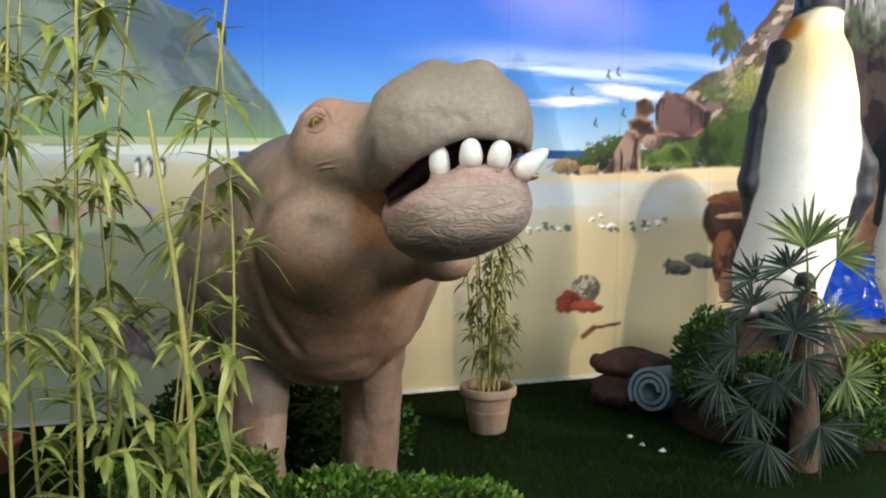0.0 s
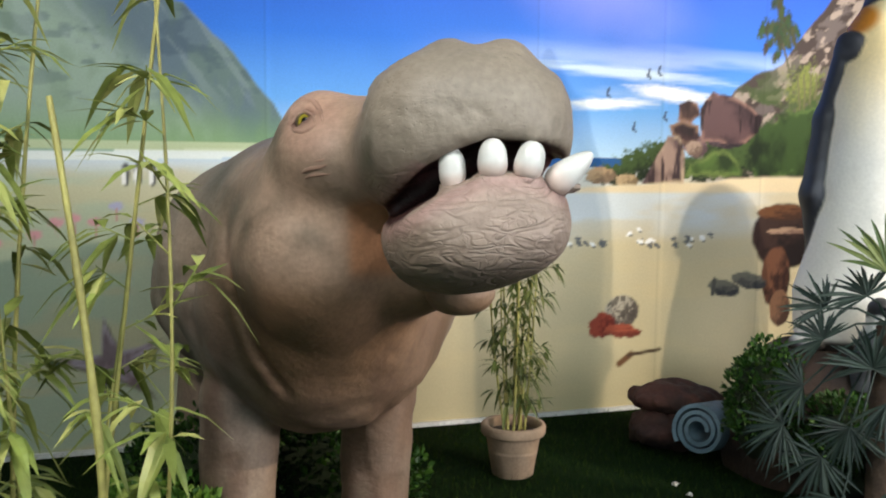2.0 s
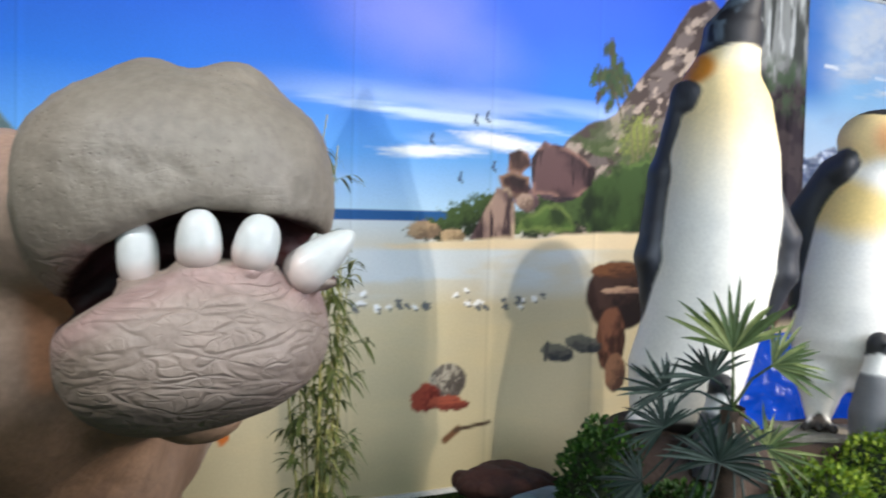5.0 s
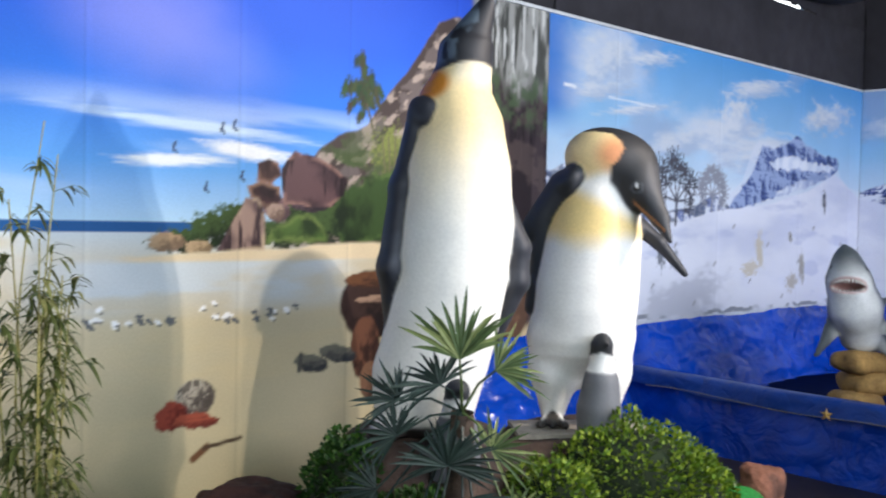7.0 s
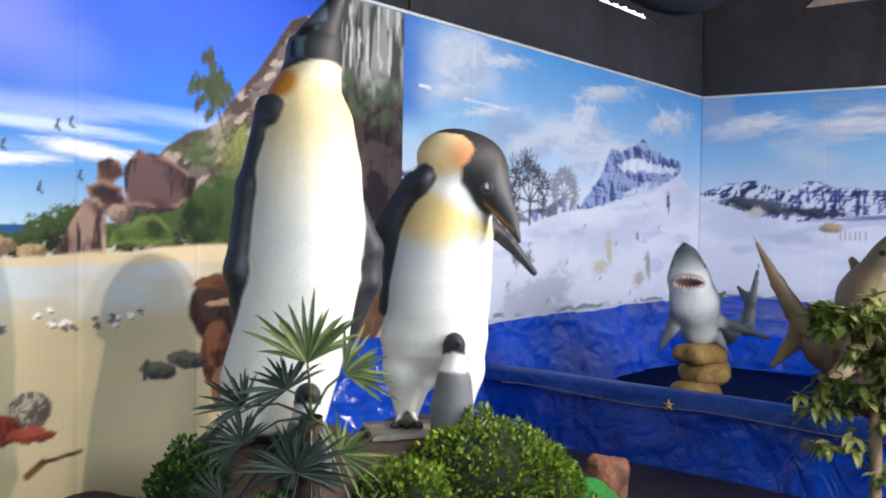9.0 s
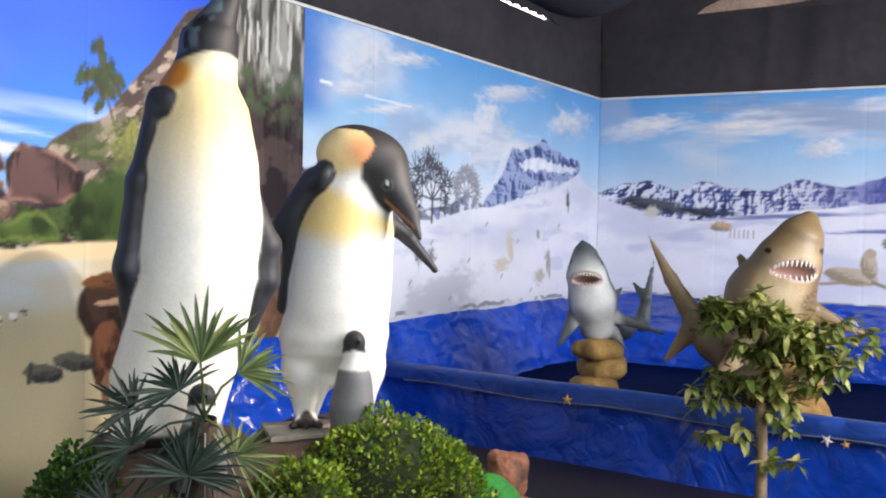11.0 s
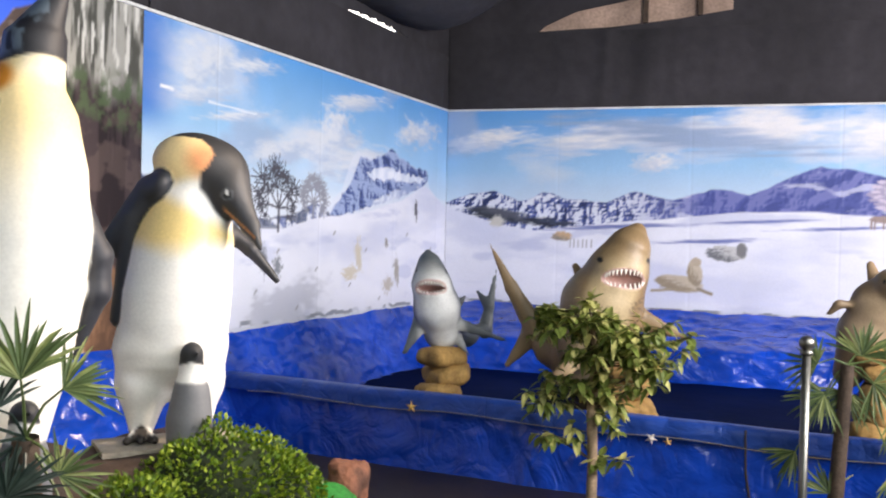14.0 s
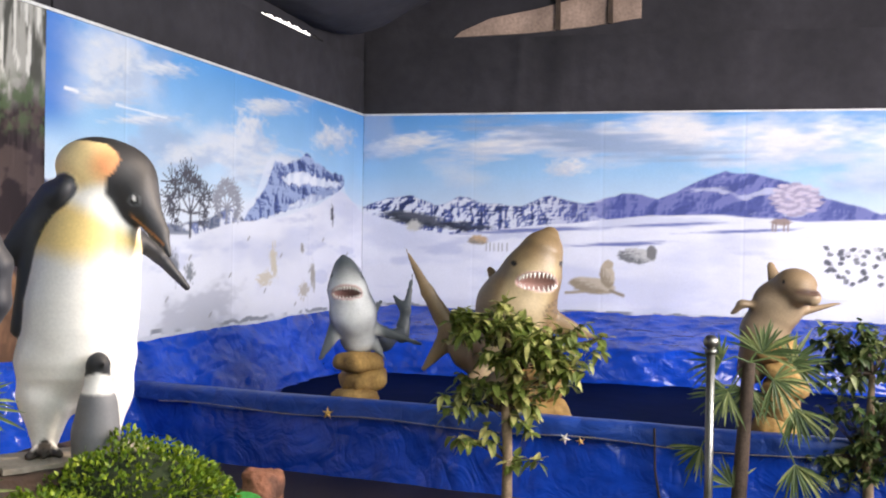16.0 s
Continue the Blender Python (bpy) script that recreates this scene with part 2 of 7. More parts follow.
def hide_material():
    """Painted hide: noise relief all over, a net of cracks and pits where the mesh asks for them."""
    m, nodes, links, b = node_mat("painted_hide", 0.55)
    a, w = nodes.new("ShaderNodeAttribute"), nodes.new("ShaderNodeAttribute")
    a.attribute_name, w.attribute_name = "tint", "wrinkle"
    co = nodes.new("ShaderNodeTexCoord").outputs["Object"]
    bend = nodes.new("ShaderNodeTexNoise")
    bend.inputs["Scale"].default_value = 9
    links.new(co, bend.inputs["Vector"])
    warp = nodes.new("ShaderNodeMix")
    warp.data_type, warp.blend_type = "RGBA", "LINEAR_LIGHT"
    warp.inputs[0].default_value = 0.025
    links.new(co, warp.inputs[6])
    links.new(bend.outputs["Color"], warp.inputs[7])
    cracks = []
    for spin, scale, width in ((38, (7, 7, 20), 0.028), (-34, (6, 6, 19), 0.030), (80, (9, 9, 24), 0.02)):
        way = nodes.new("ShaderNodeMapping")
        way.inputs["Rotation"].default_value = (0, radians(spin), radians(8))
        way.inputs["Scale"].default_value = scale
        links.new(co, way.inputs["Vector"])
        n = nodes.new("ShaderNodeTexNoise")
        n.inputs["Scale"].default_value, n.inputs["Detail"].default_value, n.inputs["Distortion"].default_value = 1.0, 1.5, 0.5
        links.new(way.outputs[0], n.inputs["Vector"])
        off = nodes.new("ShaderNodeMath")
        off.operation, off.inputs[1].default_value = "SUBTRACT", 0.5
        links.new(n.outputs[0], off.inputs[0])
        fold = nodes.new("ShaderNodeMath")
        fold.operation = "ABSOLUTE"
        links.new(off.outputs[0], fold.inputs[0])
        r = nodes.new("ShaderNodeMapRange")
        r.inputs["From Max"].default_value, r.inputs["To Min"].default_value, r.inputs["To Max"].default_value = width * 1.6, 1.0, 0.0
        links.new(fold.outputs[0], r.inputs["Value"])
        cracks.append(r.outputs[0])
    cell = nodes.new("ShaderNodeTexVoronoi")
    cell.feature = "DISTANCE_TO_EDGE"
    cell.inputs["Scale"].default_value = 36
    links.new(warp.outputs[2], cell.inputs["Vector"])
    r = nodes.new("ShaderNodeMapRange")
    r.inputs["From Max"].default_value, r.inputs["To Min"].default_value, r.inputs["To Max"].default_value = 0.07, 0.35, 0.0
    links.new(cell.outputs["Distance"], r.inputs["Value"])
    last = r.outputs[0]
    for c in cracks:
        add = nodes.new("ShaderNodeMath")
        add.operation = "MAXIMUM"
        links.new(last, add.inputs[0])
        links.new(c, add.inputs[1])
        last = add.outputs[0]
    net = nodes.new("ShaderNodeMath")
    net.operation = "MULTIPLY"
    links.new(add.outputs[0], net.inputs[0])
    links.new(w.outputs["Fac"], net.inputs[1])
    # cracks and pores take a darker brown than the hide
    recess_mix = nodes.new("ShaderNodeMix")
    recess_mix.data_type = "RGBA"
    recess_mix.inputs[7].default_value = (*lin(84, 66, 56), 1)
    k = nodes.new("ShaderNodeMath")
    k.operation, k.inputs[1].default_value = "MULTIPLY", 0.2
    links.new(net.outputs[0], k.inputs[0])
    links.new(k.outputs[0], recess_mix.inputs[0])
    links.new(a.outputs["Color"], recess_mix.inputs[6])
    grain(nodes, links, b, recess_mix.outputs[2], co, ((5, 5, 0.84, 1.1), (60, 4, 0.86, 1.1)), 0.3, 0.7)
    bump = add_bump(nodes, links, b, co, ((9, 1.5, 5), (30, 0.6, 5), (90, 0.22, 3)), 0.4, 0.012)
    deep = nodes.new("ShaderNodeBump")
    deep.invert = True
    deep.inputs["Strength"].default_value, deep.inputs["Distance"].default_value = 0.5, 0.006
    links.new(net.outputs[0], deep.inputs["Height"])
    links.new(bump.outputs[0], deep.inputs["Normal"])
    # open pores
    pa = nodes.new("ShaderNodeAttribute")
    pa.attribute_name = "pore"
    spot = nodes.new("ShaderNodeTexVoronoi")
    spot.inputs["Scale"].default_value = 85
    links.new(warp.outputs[2], spot.inputs["Vector"])
    r = nodes.new("ShaderNodeMapRange")
    r.inputs["From Min"].default_value, r.inputs["From Max"].default_value = 0.08, 0.24
    r.inputs["To Min"].default_value, r.inputs["To Max"].default_value = 1.0, 0.0
    links.new(spot.outputs["Distance"], r.inputs["Value"])
    pit = nodes.new("ShaderNodeMath")
    pit.operation = "MULTIPLY"
    links.new(r.outputs[0], pit.inputs[0])
    links.new(pa.outputs["Fac"], pit.inputs[1])
    speck = nodes.new("ShaderNodeMath")
    speck.operation, speck.inputs[1].default_value = "MULTIPLY_ADD", 0.4
    links.new(pit.outputs[0], speck.inputs[0])
    links.new(k.outputs[0], speck.inputs[2])
    links.new(speck.outputs[0], recess_mix.inputs[0])
    hole = nodes.new("ShaderNodeBump")
    hole.invert = True
    hole.inputs["Strength"].default_value, hole.inputs["Distance"].default_value = 0.4, 0.004
    links.new(pit.outputs[0], hole.inputs["Height"])
    links.new(deep.outputs[0], hole.inputs["Normal"])
    links.new(hole.outputs[0], b.inputs["Normal"])
    return m


HIDE = hide_material()
PLUMAGE = painted("painted_plumage", 0.6, scales=((3, 4, 0.92, 1.04), (70, 3, 0.94, 1.04)), bumps=((12, 1.0, 4),), strength=0.12, distance=0.006)
SHARKSKIN = painted("painted_sharkskin", 0.45, scales=((6, 5, 0.8, 1.15), (80, 3, 0.9, 1.08)), bumps=((40, 1.0, 5),), strength=0.2, distance=0.004)
STONE = painted("painted_stone", 0.85, scales=((6, 5, 0.7, 1.2), (50, 4, 0.8, 1.15)), bumps=((14, 1.0, 6), (60, 0.5, 4)), strength=0.6, distance=0.015)
BLACK_CLOTH = plain("black_cloth", (0.027, 0.025, 0.029), 0.9, scales=((0.8, 4, 0.6, 1.5), (7, 5, 0.85, 1.15)), bumps=((1.4, 1.0, 4), (5, 0.3, 3)), strength=0.6, distance=0.08)
DARK_FLOOR = plain("dark_floor", (0.024, 0.017, 0.013), 0.5, scales=((1.5, 5, 0.5, 1.5), (25, 4, 0.7, 1.3)), strength=0.2)
def crumpled(name, colour, rough):
    """Glossy woven plastic sheet: long creases and fine crinkles, faded where it was folded."""
    m, nodes, links, b = node_mat(name, rough)
    c = nodes.new("ShaderNodeRGB")
    c.outputs[0].default_value = (*colour, 1)
    co = nodes.new("ShaderNodeTexCoord").outputs["Object"]
    grain(nodes, links, b, c.outputs[0], co, ((0.9, 4, 0.62, 1.3), (6, 5, 0.82, 1.18)), 0.3, 0.7)
    last = None
    for scale, amount, detail, warp in ((1.3, 1.0, 2, 1.0), (3.6, 0.38, 3, 1.2), (10, 0.09, 2, 0.5)):
        n = nodes.new("ShaderNodeTexNoise")
        n.inputs["Scale"].default_value, n.inputs["Detail"].default_value, n.inputs["Distortion"].default_value = scale, detail, warp
        links.new(co, n.inputs["Vector"])
        off = nodes.new("ShaderNodeMath")
        off.operation, off.inputs[1].default_value = "SUBTRACT", 0.5
        links.new(n.outputs[0], off.inputs[0])
        fold = nodes.new("ShaderNodeMath")
        fold.operation = "ABSOLUTE"
        links.new(off.outputs[0], fold.inputs[0])
        k = nodes.new("ShaderNodeMath")
        k.operation, k.inputs[1].default_value = "MULTIPLY_ADD", amount
        links.new(fold.outputs[0], k.inputs[0])
        if last:
            links.new(last, k.inputs[2])
        else:
            k.inputs[2].default_value = 0
        last = k.outputs[0]
    bump = nodes.new("ShaderNodeBump")
    bump.inputs["Strength"].default_value, bump.inputs["Distance"].default_value = 0.9, 0.10
    links.new(last, bump.inputs["Height"])
    links.new(bump.outputs[0], b.inputs["Normal"])
    return m


TARP = crumpled("blue_tarpaulin", (0.006, 0.058, 0.47), 0.22)
WHITE_TRIM = plain("white_batten", (0.72, 0.72, 0.7), 0.5)
BROWN_WOOD = plain("brown_boards", (0.34, 0.24, 0.18), 0.75, scales=((2, 5, 0.6, 1.4), (30, 4, 0.8, 1.2)))
TERRACOTTA = plain("pale_terracotta", (0.34, 0.235, 0.155), 0.8, scales=((9, 5, 0.75, 1.15), (70, 3, 0.9, 1.1)))
SOIL = plain("soil", (0.06, 0.04, 0.028), 0.95, bumps=((60, 1, 5),), strength=0.8, distance=0.02)
BAMBOO_GREEN = foliage("bamboo_leaves", (0.29, 0.35, 0.08), (0.58, 0.56, 0.20))
POT_BAMBOO_GREEN = foliage("potted_bamboo_leaves", (0.12, 0.15, 0.038), (0.30, 0.29, 0.10))
CANE = plain("bamboo_cane", (0.34, 0.31, 0.09), 0.5, scales=((8, 4, 0.7, 1.3), (60, 2, 0.85, 1.15)))
HEDGE_GREEN = foliage("boxwood_leaves", (0.105, 0.19, 0.011), (0.32, 0.41, 0.033))
# dark leaf green, deepened further for bushes that stand in shade
DARK_SHADED_HEDGE = foliage("dark_shaded_boxwood_leaves", (0.022, 0.07, 0.009), (0.07, 0.15, 0.018))
# brighter copy for the lit front of the low bush
LIT_HEDGE = foliage("lit_bush_leaves", (0.06, 0.16, 0.016), (0.20, 0.32, 0.045))
PALM_GREEN = foliage("fan_palm_leaves", (0.11, 0.165, 0.055), (0.34, 0.38, 0.135))
FICUS_GREEN = foliage("ficus_leaves", (0.22, 0.28, 0.055), (0.72, 0.66, 0.24))
BARK = plain("bark", (0.07, 0.046, 0.03), 0.85, scales=((12, 5, 0.6, 1.3), (70, 3, 0.8, 1.2)), bumps=((40, 1, 5),), strength=0.6, distance=0.01)
DARK_FICUS = foliage("dark_ficus_leaves", (0.06, 0.10, 0.027), (0.28, 0.30, 0.11))
PALE_BARK = plain("pale_bark", (0.33, 0.23, 0.14), 0.85, scales=((12, 5, 0.6, 1.3), (70, 3, 0.8, 1.2)), bumps=((40, 1, 5),), strength=0.6, distance=0.01)
GRASS = foliage("turf_blades", (0.013, 0.032, 0.007), (0.042, 0.066, 0.010), 0.9, 0.05)
TURF = plain("turf_base", (0.008, 0.019, 0.005), 0.95, scales=((1.2, 5, 0.6, 1.4), (120, 3, 0.5, 1.5)), bumps=((220, 1, 3),), strength=0.8, distance=0.02, spec=0.05)
CHROME = plain("polished_steel", (0.28, 0.27, 0.24), 0.38, 1.0, bumps=())
ROPE = plain("pale_cord", (0.30, 0.27, 0.20), 0.8)
# blue-grey fronds, their colour darkened for the shade low on the palm
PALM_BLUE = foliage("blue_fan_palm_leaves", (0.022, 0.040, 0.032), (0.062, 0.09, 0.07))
TOOTH_PAINT = painted("glossy_tooth_paint", 0.28, scales=((18, 4, 0.86, 1.05), (60, 2, 0.95, 1.03)), bumps=((30, 1.0, 3),), strength=0.12, distance=0.004)
EYE_PAINT = painted("glossy_eye_paint", 0.12, scales=((60, 2, 0.9, 1.1),), bumps=())

# ---- the hall ----
WALL_Y, WALL_X, TOP = 5.04, 10.48, 3.11
WEST, SOUTH, ROOF = -4.2, -3.6, 4.6
EAST_TURN = 7.8
SLIT, SLIT_A, SLIT_B = 3.775, 8.08, 9.38
EAST = Matrix.Translation((WALL_X, WALL_Y, 0)) @ Matrix.Rotation(radians(EAST_TURN), 4, "Z")


def slab(name, lo, hi, material, label, category, bevel=0.0):
    bm = bmesh.new()
    box(bm, lo, hi, bevel)
    return tagged(new(name, bm_mesh(name, bm, material)), label, category, kind="structure")


slab("floor", (WEST - 0.2, SOUTH - 0.2, -0.12), (WALL_X + 2.0, WALL_Y + 0.2, 0.0), DARK_FLOOR, "dark brown worn concrete floor", "floor")
slab("wall_north", (WEST - 0.2, WALL_Y + 0.004, 0), (WALL_X + 0.2, WALL_Y + 0.16, SLIT), BLACK_CLOTH, "wall covered in black cloth behind the murals", "wall")
slab("wall_north_upper", (WEST - 0.2, WALL_Y + 0.006, SLIT), (SLIT_A, WALL_Y + 0.158, 4.75), BLACK_CLOTH, "black cloth above the murals", "wall")
slab("wall_north_upper", (SLIT_B, WALL_Y + 0.006, SLIT), (WALL_X + 0.2, WALL_Y + 0.158, 4.75), BLACK_CLOTH, "black cloth above the murals", "wall")


def torn_edge():
    """The cloth over the slit, with a ragged lower edge."""
    s = 40
    verts, faces = [], []
    for n in range(s + 1):
        f = n / s
        x = SLIT_A + (SLIT_B - SLIT_A) * f
        low = SLIT + 0.012 + 0.055 * math.sin(math.pi * f) ** 0.6 * (0.55 + 0.45 * math.sin(n * 1.7) * math.sin(n * 0.6))
        for y in (WALL_Y + 0.008, WALL_Y + 0.03):
            verts += [(x, y, low), (x, y, 4.75)]
    for n in range(s):
        a, b = n * 4, n * 4 + 4
        faces += [(a, b, b + 1, a + 1), (a + 2, a + 3, b + 3, b + 2), (a, a + 2, b + 2, b)]
    me = bpy.data.meshes.new("wall_cloth")
    me.from_pydata(verts, [], faces)
    me.materials.append(BLACK_CLOTH)
    tagged(new("wall_cloth", me), "torn black cloth hanging over a bright slit", "cloth", kind="structure")


torn_edge()
slab("wall_east", (0.004, -9.2, 0), (0.16, 0.3, 4.75), BLACK_CLOTH, "wall covered in black cloth behind the murals", "wall").matrix_basis = EAST
# unseen walls added to close the hall, left open southwards for light
slab("wall_west", (WEST - 0.16, SOUTH - 0.2, 0), (WEST, WALL_Y, ROOF), BLACK_CLOTH, "unseen dark wall added on the west side", "wall")
slab("wall_south", (WEST, SOUTH - 0.16, 3.75), (WALL_X + 1.3, SOUTH, ROOF), BLACK_CLOTH, "unseen dark strip added above the open south side", "wall")
slab("wall_south_low", (3.6, SOUTH - 0.16, 0), (4.2, SOUTH, 3.75), BLACK_CLOTH, "unseen dark pier added in the open south side", "wall")


def hung_cloth(length, low, high, m, seed, label):
    """Black cloth tacked along its top, hanging in loose upright folds: local x along it, y out from the wall."""
    n, k = int(length / 0.045), 14
    gs, gz = np.meshgrid(np.linspace(0, length, n), np.linspace(low, high, k), indexing="ij")
    gs, gz = gs.ravel(), gz.ravel()
    p = np.stack([gs * 2.4, gz * 0.5, np.full(gs.size, seed)], 1)
    deep = smooth(0.5, 0.62, fbm(np.stack([gs * 0.5, 0 * gs, np.full(gs.size, seed + 3)], 1), 2, seed + 3))
    out = 0.012 + 0.05 * (1 - np.abs(2 * fbm(p, 3, seed) - 1)) ** 2 * (0.35 + 0.65 * deep)
    i = np.arange(n * k).reshape(n, k)
    quads = np.stack([i[:-1, :-1], i[1:, :-1], i[1:, 1:], i[:-1, 1:]], -1).reshape(-1, 4)
    me = raw_mesh("wall_cloth", np.stack([gs, out, gz + 0.03 * (fbm(p * 0.6, 2, seed + 5) - 0.5) * (gz > high - 0.02)], 1), quads, True)
    me.materials.append(BLACK_CLOTH)
    ob = new("wall_cloth", me)
    ob.matrix_basis = m
    return tagged(ob, label, "cloth", kind="structure")


hung_cloth(WALL_X - 5.3 - 0.1, TOP + 0.024, SLIT - 0.02, pose(WALL_X - 0.05, WALL_Y, 0, 0, 0, 180), 141, "black cloth hanging in folds above the snow mural")
hung_cloth(8.7, TOP + 0.024, 4.02, EAST @ pose(0, -0.02, 0, 0, 0, -90) @ Matrix.Diagonal((1, -1, 1, 1)), 151, "black cloth hanging in folds above the long snow mural")


def roof_cloth():
    """Black cloth that sags between its fixings, with a torn slit along the north wall and light boards to the east."""
    n, m = 120, 80
    xs, ys = np.linspace(WEST - 0.2, WALL_X + 1.5, n), np.linspace(SOUTH - 0.2, WALL_Y + 0.12, m)
    gx, gy = np.meshgrid(xs, ys, indexing="ij")
    p = np.stack([gx.ravel() * 0.7, gy.ravel() * 0.7, 0 * gx.ravel()], 1)
    z = ROOF + 0.15 - 0.35 * fbm(p, 4, 5) - 0.62 * smooth(3.4, 4.9, gy.ravel()) * smooth(10.6, 9.6, gx.ravel()) - 0.3 * np.exp(-((gx.ravel() - 9.0) ** 2) / 0.9 - ((gy.ravel() - 3.0) ** 2) / 1.2)
    idx = np.arange(n * m).reshape(n, m)
    quads = np.stack([idx[:-1, :-1], idx[1:, :-1], idx[1:, 1:], idx[:-1, 1:]], -1).reshape(-1, 4)
    c = np.stack([gx.ravel(), gy.ravel()], 1)[quads].mean(1)
    gap = (np.abs(c[:, 0] - 10.55 - 0.12 * (4 - c[:, 1])) < 0.08) & (c[:, 1] > 2.4) & (c[:, 1] < 3.6)
    me = raw_mesh("ceiling", np.stack([gx.ravel(), gy.ravel(), z], 1), quads[~gap])
    me.materials.append(BLACK_CLOTH)
    tagged(new("ceiling", me), "sagging black cloth ceiling with torn gaps", "ceiling", kind="structure")


roof_cloth()
bm = bmesh.new()
box(bm, (SLIT_A - 1.0, WALL_Y + 0.7, SLIT - 0.5), (SLIT_B + 1.0, WALL_Y + 0.72, SLIT + 0.9))
tagged(new("backdrop", bm_mesh("backdrop", bm, glow("bright_outdoors", (1.0, 0.96, 0.86), 5.0))), "bright hazy daylight outside the slit", "backdrop", kind="structure")
slab("trim", (WEST, WALL_Y - 0.022, TOP), (WALL_X, WALL_Y - 0.002, TOP + 0.022), WHITE_TRIM, "thin white batten along the top of the mural", "trim")
slab("trim", (-0.022, -8.8, TOP), (-0.002, -0.03, TOP + 0.022), WHITE_TRIM, "thin white batten along the top of the mural", "trim").matrix_basis = EAST
slab("baseboard", (WEST, WALL_Y - 0.03, 0.0), (3.2, WALL_Y - 0.008, 0.035), WHITE_TRIM, "narrow white strip at the foot of the mural", "baseboard")
outline = [(-1.12, 4.035), (-2.0, 4.06), (-2.72, 4.12), (-3.3, 4.2), (-3.3, 4.58), (-2.6, 4.46), (-2.1, 4.34), (-1.56, 4.25), (-1.2, 4.1)]
bm = bmesh.new()
front = [bm.verts.new((-0.03, y, z)) for y, z in outline]
back = [bm.verts.new((-0.004, y, z)) for y, z in outline]
bm.faces.new(front)
bm.faces.new(back[::-1])
for n in range(len(outline)):
    m = (n + 1) % len(outline)
    bm.faces.new((front[m], front[n], back[n], back[m]))
boards = tagged(new("board_panel", bm_mesh("board_panel", bm, BROWN_WOOD)), "pale brown boards under the roof", "wall board", kind="structure")
boards.matrix_basis = EAST
for y, z in ((-2.35, 4.3), (-2.95, 4.36)):
    bm = bmesh.new()
    box(bm, (-0.07, y - 0.03, z - 0.22), (-0.034, y + 0.03, z + 0.16), 0.004)
    batten = part("batten", bm, BARK, boards, "dark upright batten")


